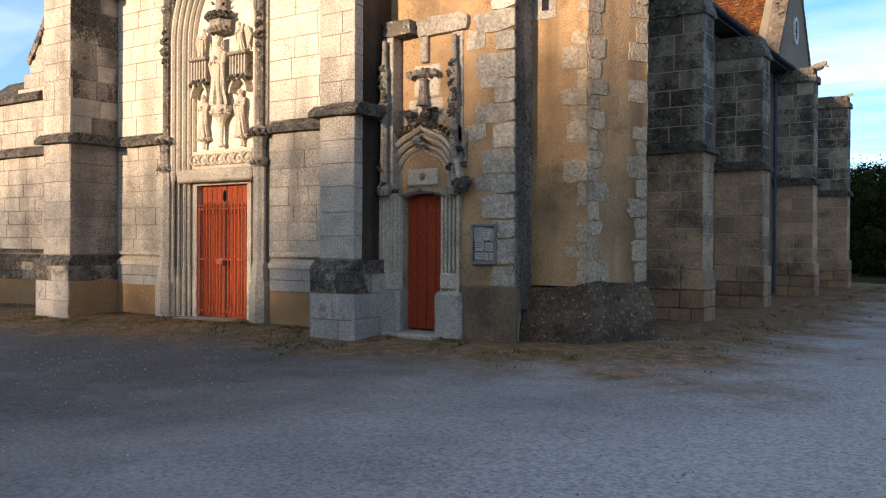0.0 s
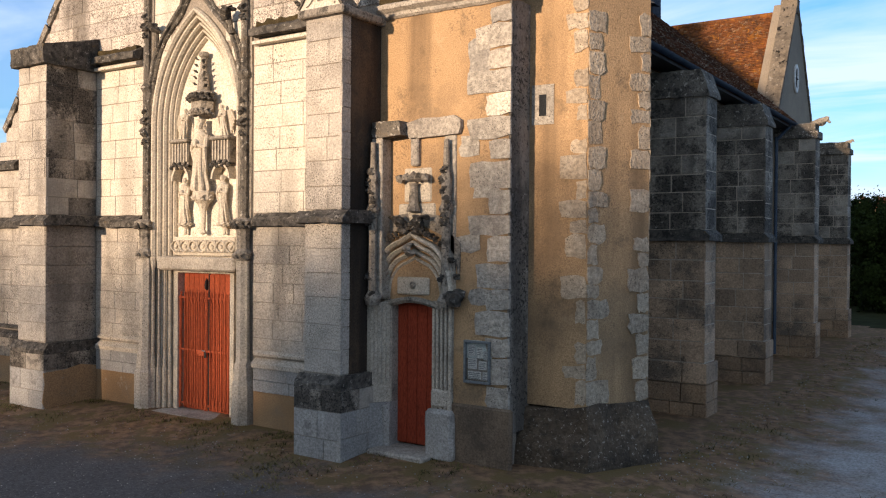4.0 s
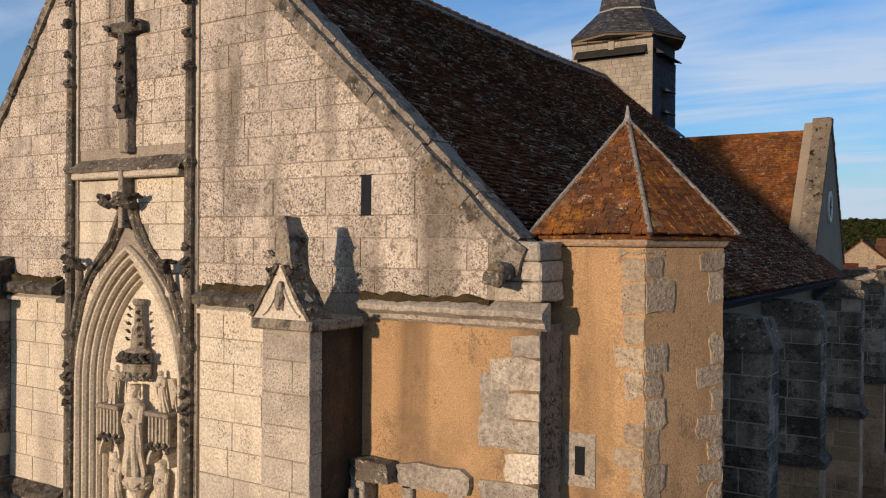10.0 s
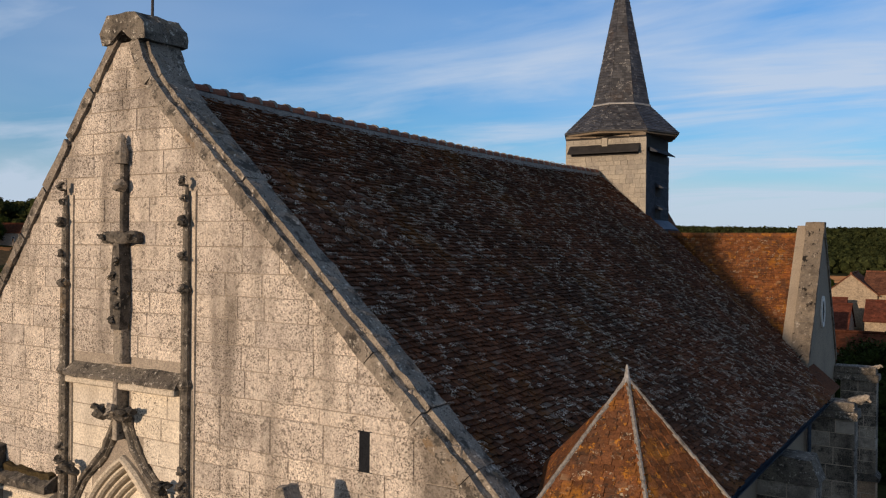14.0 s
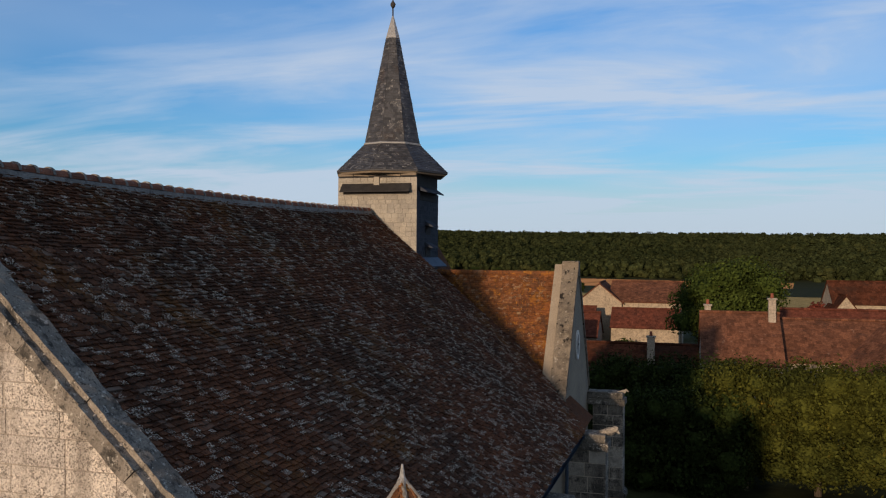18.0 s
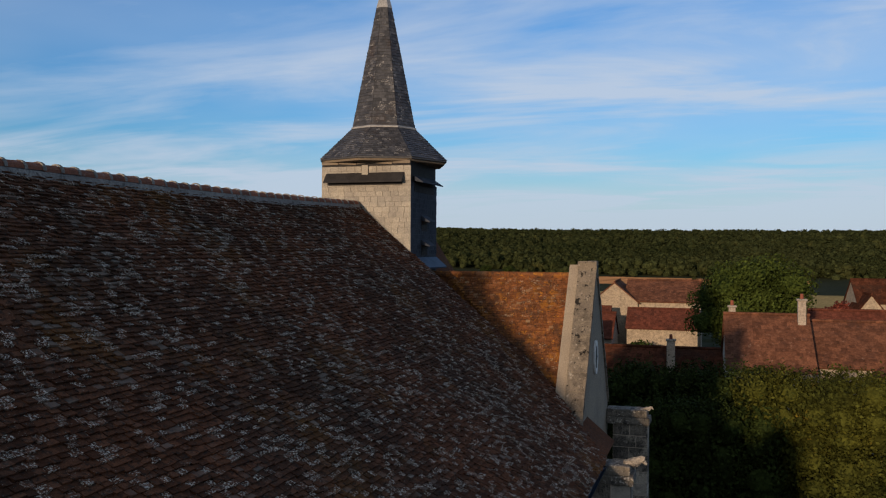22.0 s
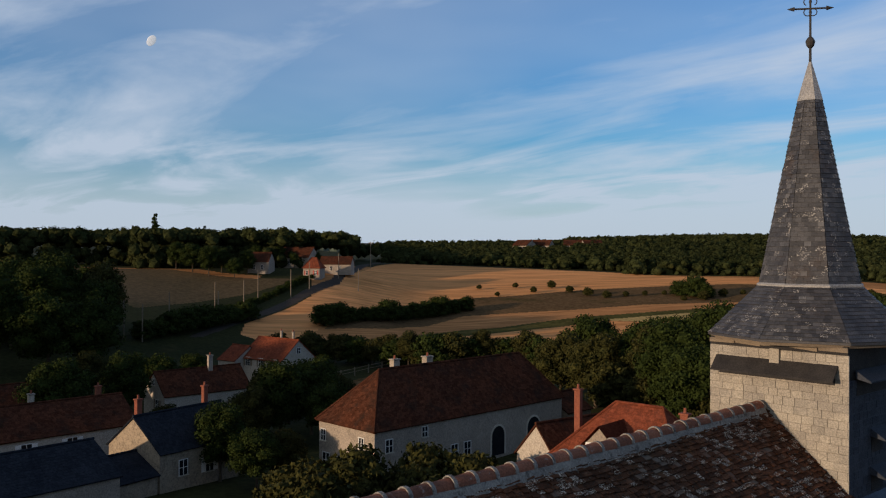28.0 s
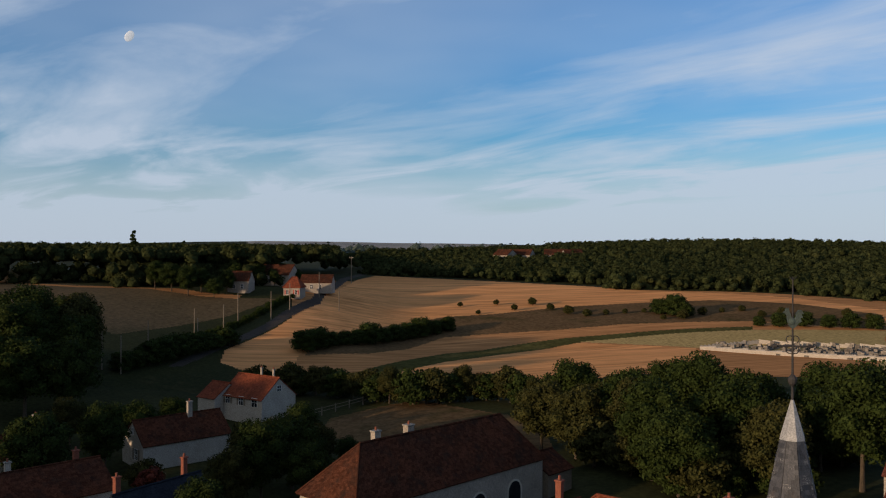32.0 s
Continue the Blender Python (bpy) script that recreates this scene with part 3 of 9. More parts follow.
def forecourt_ground():
    """Grey gravel with pale tracks, lightened southwards for brighter skylight, passing into brown earth and thin grass
    along the walls.
    """
    m = shader("gravel", (0.128, 0.119, 0.112), (0.086, 0.080, 0.075), 0.3, 0.97, 0.9, 22, [((0.185, 0.172, 0.162), 0.45, 0.52, 0.18, 0.7), ((0.05, 0.046, 0.043), 40.0, 0.55, 0.06, 0.65), ((0.42, 0.40, 0.37), 34.0, 0.61, 0.05, 0.65), ((0.066, 0.058, 0.052), 1.3, 0.56, 0.14, 0.5), ((0.060, 0.052, 0.045), 4.5, 0.58, 0.12, 0.45)], dist=0.03)
    n, l = m.node_tree.nodes, m.node_tree.links
    b = n["Principled BSDF"]
    base = b.inputs["Base Color"].links[0].from_socket
    sx = n.new("ShaderNodeSeparateXYZ")
    l.new(n["Geometry"].outputs["Position"], sx.inputs[0])

    def op(kind, p, q):
        k = n.new("ShaderNodeMath")
        k.operation = kind
        for i, v in enumerate((p, q)):
            if isinstance(v, (int, float)):
                k.inputs[i].default_value = v
            else:
                l.new(v, k.inputs[i])
        return k.outputs[0]

    def rough_noise(s, d=6.0):
        t = n.new("ShaderNodeTexNoise")
        t.inputs["Scale"].default_value, t.inputs["Detail"].default_value, t.inputs["Roughness"].default_value = s, d, 0.65
        l.new(n["Geometry"].outputs["Position"], t.inputs["Vector"])
        return t.outputs["Fac"]

    def step(v, lo, hi):
        r = n.new("ShaderNodeMapRange")
        r.interpolation_type = "SMOOTHSTEP"
        r.inputs[1].default_value, r.inputs[2].default_value = lo, hi
        l.new(v, r.inputs[0])
        return r.outputs[0]

    def over(fac, under, colour):
        x = n.new("ShaderNodeMix")
        x.data_type = "RGBA"
        l.new(fac, x.inputs[0])
        l.new(under, x.inputs[6])
        if isinstance(colour, tuple):
            x.inputs[7].default_value = (*colour, 1)
        else:
            l.new(colour, x.inputs[7])
        return x.outputs[2]

    fine = rough_noise(26.0)
    # pale track past the south side; its colour also carries the brighter skylight
    lit_track = op("MULTIPLY", step(op("ADD", sx.outputs[0], op("MULTIPLY", rough_noise(0.35), 8.0)), 8.0, 16.0), step(fine, 0.10, 0.75))
    col = over(op("MULTIPLY", lit_track, 0.95), base, (0.52, 0.495, 0.46))
    # distance to the walls, frayed
    gap = op("MAXIMUM", op("SUBTRACT", -0.4, sx.outputs[1]), op("SUBTRACT", sx.outputs[0], 8.2))
    gap = op("SUBTRACT", gap, op("MULTIPLY", step(op("MULTIPLY", sx.outputs[0], -1.0), -2.0, 4.0), 1.3))
    frayed = op("ADD", gap, op("MULTIPLY", op("SUBTRACT", rough_noise(0.7), 0.5), 5.0))
    earth = n.new("ShaderNodeMix")
    earth.data_type = "RGBA"
    l.new(step(rough_noise(5.0), 0.35, 0.65), earth.inputs[0])
    earth.inputs[6].default_value, earth.inputs[7].default_value = (0.29, 0.170, 0.092, 1), (0.125, 0.076, 0.045, 1)
    turf = over(step(op("ADD", rough_noise(1.6), op("MULTIPLY", fine, 0.25)), 0.60, 0.70), earth.outputs[2], (0.16, 0.108, 0.045))
    mask = op("SUBTRACT", 1.0, step(op("ADD", frayed, op("MULTIPLY", fine, 0.8)), 0.8, 3.2))
    l.new(over(mask, col, turf), b.inputs["Base Color"])
    return m


M["gravel"] = forecourt_ground()

# ---------------- building tools ----------------
def thing(name, label, category, at=(0, 0, 0), group="", kind="", turn=0.0):
    ob = new(name)
    ob.matrix_world = pose(*at, 0, 0, turn)
    return tagged(ob, label, category, group, kind)


def part(name, bm, material, parent=None, label="", smooth=False, kind=""):
    me = bpy.data.meshes.new(name)
    bm.normal_update()
    bm.to_mesh(me)
    bm.free()
    if smooth:
        me.polygons.foreach_set("use_smooth", [True] * len(me.polygons))
    me.materials.append(M[material])
    ob = new(name, me)
    if parent:
        ob.parent = parent
    if label:
        ob["label"] = label
    if kind:
        ob["kind"] = kind
    return ob


def pieces(name, verts, faces, material, parent=None, label="", kind="stuff", smooth=False):
    me = bpy.data.meshes.new(name)
    me.from_pydata(verts, [], faces)
    if smooth:
        me.polygons.foreach_set("use_smooth", [True] * len(me.polygons))
    me.materials.append(M[material])
    ob = new(name, me)
    if parent:
        ob.parent = parent
    if label:
        ob["label"] = label
    if kind:
        ob["kind"] = kind
    return ob


def box(bm, x0, x1, y0, y1, z0, z1, bevel=0.0):
    r = bmesh.ops.create_cube(bm, size=1.0, matrix=Matrix.Translation(((x0 + x1) / 2, (y0 + y1) / 2, (z0 + z1) / 2)) @ Matrix.Diagonal((x1 - x0, y1 - y0, z1 - z0, 1)))
    if bevel:
        es = list({e for v in r["verts"] for e in v.link_edges})
        bmesh.ops.bevel(bm, geom=es, offset=bevel, segments=1, affect="EDGES")
    return bm


def boxed(*a, bevel=0.0):
    return box(bmesh.new(), *a, bevel=bevel)


def prism(bm, pts, a, b, axis="y"):
    """A polygon in the plane across the axis, drawn out from a to b. axis y: pts are (x, z); x: (y, z); z: (x, y)."""
    def at(p, k):
        return {"y": (p[0], k, p[1]), "x": (k, p[0], p[1]), "z": (p[0], p[1], k)}[axis]
    v0 = [bm.verts.new(at(p, a)) for p in pts]
    v1 = [bm.verts.new(at(p, b)) for p in pts]
    bm.faces.new(v0), bm.faces.new(list(reversed(v1)))
    for i in range(len(pts)):
        j = (i + 1) % len(pts)
        bm.faces.new((v0[j], v0[i], v1[i], v1[j]))
    bmesh.ops.recalc_face_normals(bm, faces=bm.faces)
    return bm


def lathe(bm, profile, n=12, at=(0, 0, 0), squash=(1, 1), turn=0.0):
    """profile: (radius, z) from foot to top."""
    rings = []
    for r, z in profile:
        rings.append([bm.verts.new((at[0] + squash[0] * r * math.cos(turn + 2 * math.pi * k / n), at[1] + squash[1] * r * math.sin(turn + 2 * math.pi * k / n), at[2] + z)) for k in range(n)])
    for a, b in zip(rings, rings[1:]):
        for k in range(n):
            bm.faces.new((a[k], a[(k + 1) % n], b[(k + 1) % n], b[k]))
    bm.faces.new(list(reversed(rings[0]))), bm.faces.new(rings[-1])
    return bm


def sweep(bm, path, profile):
    """A moulding: profile (across, out) points carried along a path of (x, z) in a wall's plane; out is towards -y."""
    rings = []
    for i, p in enumerate(path):
        a, b = path[max(i - 1, 0)], path[min(i + 1, len(path) - 1)]
        d = Vector((b[0] - a[0], b[1] - a[1])).normalized()
        nx, nz = -d.y, d.x
        rings.append([bm.verts.new((p[0] + u * nx, -o, p[1] + u * nz)) for u, o in profile])
    m = len(profile)
    for a, b in zip(rings, rings[1:]):
        for k in range(m):
            bm.faces.new((a[k], a[(k + 1) % m], b[(k + 1) % m], b[k]))
    bm.faces.new(rings[0]), bm.faces.new(list(reversed(rings[-1])))
    bmesh.ops.recalc_face_normals(bm, faces=bm.faces)
    return bm


def shift(bm, m):
    bmesh.ops.transform(bm, matrix=m, verts=bm.verts)
    return bm


def lump(bm, at, size, seed=0, rough=0.35, detail=2):
    """A weathered carved lump, such as a crocket or a boss."""
    r = bmesh.ops.create_icosphere(bm, subdivisions=detail, radius=1.0)
    off = Vector((seed * 3.7, seed * 1.3, seed * 2.1))
    for v in r["verts"]:
        k = 1 + rough * noise.noise(v.co * 1.9 + off) + rough * 0.6 * noise.noise(v.co * 4.5 + off)
        v.co = Vector((at[0] + v.co.x * size[0] * k, at[1] + v.co.y * size[1] * k, at[2] + v.co.z * size[2] * k))
    return bm


def leafy(at, size, seed, way=0.0):
    """A curling leaf crocket: one knobbly lobed body rising outwards from its stalk."""
    bm = bmesh.new()
    x, y, z = at
    rings, n, steps = [], 9, 12
    off = Vector((seed * 1.7, seed * 0.9, seed * 2.3))
    for k in range(steps + 1):
        t = k / steps
        lobes = 0.72 + 0.42 * abs(math.sin(math.pi * (3.2 * t + 0.13 * seed)))
        r = size * (0.50 - 0.17 * t) * lobes * (0.55 if k in (0, steps) else 1.0)
        c = Vector((x + way * size * 0.9 * t + (1 - abs(way)) * size * 0.22 * math.sin(7 * t + seed), y - size * 0.5 * math.sin(math.pi * t), z + size * ((0.9 * math.sin(2.4 * t) - 0.4) if way else 1.5 * t - 0.7)))
        ring = []
        for q in range(n):
            a = 2 * math.pi * q / n
            d = Vector((math.cos(a) * (1.0 if way else 1.25), math.sin(a), 0.25 * math.sin(3 * a + seed)))
            k2 = 1 + 0.55 * noise.noise((c - Vector(at)) / size * 3.1 + d * 1.4 + off)
            ring.append(bm.verts.new(c + d * r * k2))
        rings.append(ring)
    for p, q in zip(rings, rings[1:]):
        for k in range(n):
            bm.faces.new((p[k], p[(k + 1) % n], q[(k + 1) % n], q[k]))
    bm.faces.new(list(reversed(rings[0]))), bm.faces.new(rings[-1])
    return bm


def roughen(bm, step=0.11, amount=0.012, seed=0):
    """Breaks long straight edges and wears them unevenly."""
    for _ in range(5):
        long = [e for e in bm.edges if e.calc_length() > step * 1.6]
        if not long or len(bm.verts) > 2500:
            break
        bmesh.ops.subdivide_edges(bm, edges=long, cuts=1, use_grid_fill=True)
    off = Vector((seed * 1.3, seed * 2.9, seed))
    for v in bm.verts:
        p = v.co * 7.0 + off
        v.co += Vector((noise.noise(p), noise.noise(p + Vector((31, 0, 0))), noise.noise(p + Vector((0, 47, 0))))) * amount * 1.6 + Vector((0, 0, noise.noise(v.co * 2.1 + off))) * amount
    return bm


def ragged(u0, u1, z0, z1, rr, wob=0.018):
    """Outline of a roughly squared stone."""
    pts = []
    for (a, b), (c, d) in (((u0, z0), (u1, z0)), ((u1, z0), (u1, z1)), ((u1, z1), (u0, z1)), ((u0, z1), (u0, z0))):
        for t in (0.06, 0.36, 0.66):
            t += rr.uniform(-0.05, 0.05)
            pts.append((a + (c - a) * t + rr.uniform(-wob, wob), b + (d - b) * t + rr.uniform(-wob, wob)))
    return pts


def rod(bm, a, b, r0, r1=None, n=8):
    a, b = Vector(a), Vector(b)
    q = (b - a).to_track_quat("Z", "Y").to_matrix().to_4x4()
    r1 = r0 if r1 is None else r1
    bmesh.ops.create_cone(bm, cap_ends=True, segments=n, radius1=r0, radius2=r1, depth=(b - a).length, matrix=Matrix.Translation((a + b) / 2) @ q)
    return bm


def block_mesh(name, material, chamfer=0.04, seed=0):
    """A unit block 1 x 1 x 1 whose front (-y) edges are worn."""
    rr = random.Random(seed)
    bm = bmesh.new()
    c = chamfer
    j = lambda: rr.uniform(-0.25, 0.25) * c
    back = [bm.verts.new(p) for p in ((0, 1, 0), (1, 1, 0), (1, 1, 1), (0, 1, 1))]
    mid = [bm.verts.new(p) for p in ((0, 0.35, 0), (1, 0.35, 0), (1, 0.35, 1), (0, 0.35, 1))]
    fr = [bm.verts.new(p) for p in ((c + j(), j(), c * 1.6 + j()), (1 - c + j(), j(), c * 1.6 + j()), (1 - c + j(), j(), 1 - c * 1.6 + j()), (c + j(), j(), 1 - c * 1.6 + j()))]
    bm.faces.new(fr)
    for k in range(4):
        n = (k + 1) % 4
        bm.faces.new((mid[k], mid[n], fr[n], fr[k]))
        bm.faces.new((back[k], back[n], mid[n], mid[k]))
    bmesh.ops.recalc_face_normals(bm, faces=bm.faces)
    bm.normal_update()
    if bm.faces[0].normal.y > 0:
        bmesh.ops.reverse_faces(bm, faces=bm.faces)
    me = bpy.data.meshes.new(name)
    bm.to_mesh(me)
    bm.free()
    me.materials.append(M[material])
    return me


BLOCKS = {}


def block_set(material):
    if material not in BLOCKS:
        BLOCKS[material] = [block_mesh("stone", material, 0.007 + 0.003 * k, k) for k in range(4)]
    return BLOCKS[material]


def masonry(parent, frame_m, z0, z1, reach, holes=(), course=0.31, wide=(0.42, 0.85), material="ashlar", deep=0.05, seed=1, gap=0.005, name="stone", cuts=()):
    """Courses of stones on a wall. frame_m maps (u, depth, z) to the world, depth 0 at the stones' face and growing into the wall.
    reach(z) gives the span in u at a height, holes are (u0, u1, z0, z1) left free. Every stone is a part."""
    rr = random.Random(seed)
    rows = max(1, round((z1 - z0) / course))
    heights = [rr.uniform(0.88, 1.12) for _ in range(rows)]
    k = (z1 - z0) / sum(heights)
    edges = [z0 + k * sum(heights[:i]) for i in range(rows + 1)]
    for cut in cuts:
        i = min(range(1, rows), key=lambda n: abs(edges[n] - cut))
        edges[i] = cut
    made = 0
    for z, top in zip(edges, edges[1:]):
        h = top - z
        zm = z + h / 2
        a, b = reach(zm)
        spans = [(a, b)]
        for u0, u1, h0, h1 in holes:
            if h0 < zm < h1:
                spans = [s for p, q in spans for s in ((p, min(q, u0)), (max(p, u1), q)) if s[1] - s[0] > 0.05]
        for p, q in spans:
            u = p
            while q - u > 0.03:
                w = rr.uniform(*wide)
                if q - u - w < wide[0] * 0.55:
                    w = q - u
                ob = bpy.data.objects.new(name, rr.choice(block_set(material)))
                scene.collection.objects.link(ob)
                ob.parent = parent
                ob.matrix_basis = frame_m @ Matrix.Translation((u + gap / 2, rr.uniform(-0.004, 0.004), z + gap / 2)) @ Matrix.Diagonal((w - gap, deep, h - gap, 1))
                made += 1
                u += w
    return made


def stones_joined(name, frame_m, z0, z1, reach, material, parent, course=0.31, wide=(0.42, 0.85), deep=0.05, seed=1, gap=0.008, holes=()):
    """The same courses as one mesh, for faces that stay far off."""
    rr = random.Random(seed)
    verts, faces = [], []
    rows = max(1, round((z1 - z0) / course))
    z, h = z0, (z1 - z0) / rows
    for _ in range(rows):
        zm = z + h / 2
        a, b = reach(zm)
        spans = [(a, b)]
        for u0, u1, h0, h1 in holes:
            if h0 < zm < h1:
                spans = [s for p, q in spans for s in ((p, min(q, u0)), (max(p, u1), q)) if s[1] - s[0] > 0.05]
        for p, q in spans:
            u = p
            while q - u > 0.03:
                w = rr.uniform(*wide)
                if q - u - w < wide[0] * 0.55:
                    w = q - u
                e, c, n = rr.uniform(-0.005, 0.005), 0.012, len(verts)
                for x, d, y in ((u + gap / 2, deep, z + gap / 2), (u + w - gap / 2, deep, z + gap / 2), (u + w - gap / 2, deep, z + h - gap / 2), (u + gap / 2, deep, z + h - gap / 2),
                                (u + gap / 2 + c, e, z + gap / 2 + c), (u + w - gap / 2 - c, e, z + gap / 2 + c), (u + w - gap / 2 - c, e, z + h - gap / 2 - c), (u + gap / 2 + c, e, z + h - gap / 2 - c)):
                    verts.append(tuple(frame_m @ Vector((x, d, y))))
                faces += [(n + 4, n + 5, n + 6, n + 7), (n, n + 1, n + 5, n + 4), (n + 1, n + 2, n + 6, n + 5), (n + 2, n + 3, n + 7, n + 6), (n + 3, n, n + 4, n + 7)]
                u += w
        z += h
    return pieces(name, verts, faces, material, parent)


def face_frame(x, y, z, turn):
    """A wall's frame: u runs along the wall, turned by that many degrees from +x; depth goes into the wall, to the left of u."""
    return pose(x, y, z, 0, 0, turn)


def tiles(name, origin, along, up, length, rows, material, parent, gauge=0.125, width=0.19, seed=1, span=None, thick=0.018, sag=None, skip=None, single=None, singles=None, loose=1.0):
    """Overlapping tiles as one mesh: origin at the eave's start, along the eave, up the slope. span(row share) gives the stretch of the row."""
    rr = random.Random(seed)
    along, up = Vector(along).normalized(), Vector(up).normalized()
    nrm = along.cross(up).normalized()
    if nrm.z < 0:
        nrm = -nrm
    verts, faces = [], []
    origin = Vector(origin)
    for r in range(rows):
        a, b = span(r / rows) if span else (0.0, length)
        u = a - (width / 2 if r % 2 else 0)
        while u < b:
            w = width * rr.uniform(0.92, 1.06)
            p, q = max(u, a), min(u + w - 0.006, b)
            u += w
            if q - p < 0.03 or (skip and skip(p, r * gauge)):
                continue
            lift, tilt, slip = loose * rr.uniform(0.0, 0.012), loose * rr.uniform(-0.007, 0.007), loose * rr.uniform(-0.012, 0.012)
            n = len(verts)
            lo, hi = r * gauge + slip, r * gauge + gauge * 1.45
            if single and single(p, r * gauge):
                a0 = origin + along * p + up * lo + nrm * (thick * 0.5 + lift + tilt)
                a1 = origin + along * q + up * lo + nrm * (thick * 0.5 + lift - tilt)
                a2 = origin + along * p + up * hi + nrm * (lift * 0.3 - thick * 0.5)
                if sag:
                    for v in (a0, a1, a2):
                        v.z += sag(v)
                ex, ey, ez = a1 - a0, a2 - a0, nrm * thick * 1.4
                singles.append(Matrix(((ex.x, ey.x, ez.x, a0.x), (ex.y, ey.y, ez.y, a0.y), (ex.z, ey.z, ez.z, a0.z), (0, 0, 0, 1))))
                continue
            for uu, vv, hh in ((p, lo, thick * 1.9 + lift + tilt), (q, lo, thick * 1.9 + lift - tilt), (q, hi, thick * 0.5 + lift * 0.3), (p, hi, thick * 0.5 + lift * 0.3),
                               (p, lo, thick * 0.5 + lift + tilt), (q, lo, thick * 0.5 + lift - tilt)):
                pt = origin + along * uu + up * vv + nrm * hh
                if sag:
                    pt.z += sag(pt)
                verts.append(tuple(pt))
            faces += [(n, n + 1, n + 2, n + 3), (n + 4, n + 5, n + 1, n), (n + 4, n, n + 3), (n + 5, n + 2, n + 1)]
    return verts, faces


def tile_mesh(material):
    """A unit tile: slightly chipped lower corners, a thin lower edge."""
    bm = bmesh.new()
    prism(bm, [(0.04, 0.0), (0.96, 0.0), (1.0, 0.08), (1.0, 1.0), (0.0, 1.0), (0.0, 0.08)], 0.0, 1.0, "z")
    me = bpy.data.meshes.new("tile")
    bm.to_mesh(me)
    bm.free()
    me.materials.append(M[material])
    return me

# ---------------- the church ----------------
# x across the west front (0: axis), y along the nave (front at F), z up
F = -0.10


def left_edge(z):
    return -0.05 - (13.1 - z) / 1.28


def right_edge(z):
    if z > 12.4:
        return 0.30 + (13.05 - z) * 0.45
    return 0.60 + (12.4 - z) * 1.085


church = thing("church", "old limestone village church with tiled roofs and a slated belfry", "church")

# --- west front: mass behind the stones

# --- west portal: measures
PX, DL, DR, DT = 0.07, -0.61, 0.765, 2.55


def arch_path(cx, half, z0, spring, apex, steps=14):
    """A pointed arch from the left foot to the right one, as (x, z)."""
    rise = apex - spring
    rad = (half * half + rise * rise) / (2 * half)
    a1 = math.atan2(rise, rad - half)
    right = [(cx - (rad - half) + rad * math.cos(a1 * k / steps), spring + rad * math.sin(a1 * k / steps)) for k in range(steps + 1)]
    left = [(2 * cx - x, z) for x, z in reversed(right)]
    return [(cx - half, z0), (cx - half, (z0 + spring) / 2)] + left[::-1] + right[::-1][1:] + [(cx + half, (z0 + spring) / 2), (cx + half, z0)]


ring = arch_path(PX, 1.10, -0.3, 5.25, 7.18)
bm = prism(bmesh.new(), [(-6.0, -0.3), (-6.0, 5.4), (-0.15, 13.0), (0.30, 13.0), (0.60, 12.3), (6.05, 7.25), (6.36, 6.7), (6.36, -0.3), (5.20, -0.3), (5.20, 2.30), (4.38, 2.30), (4.38, -0.3)] + ring[::-1], F + 0.012, F + 0.36)
west_wall = part("west_wall", bm, "mortar", church, "thick ashlar gable wall in lichen-flecked limestone")


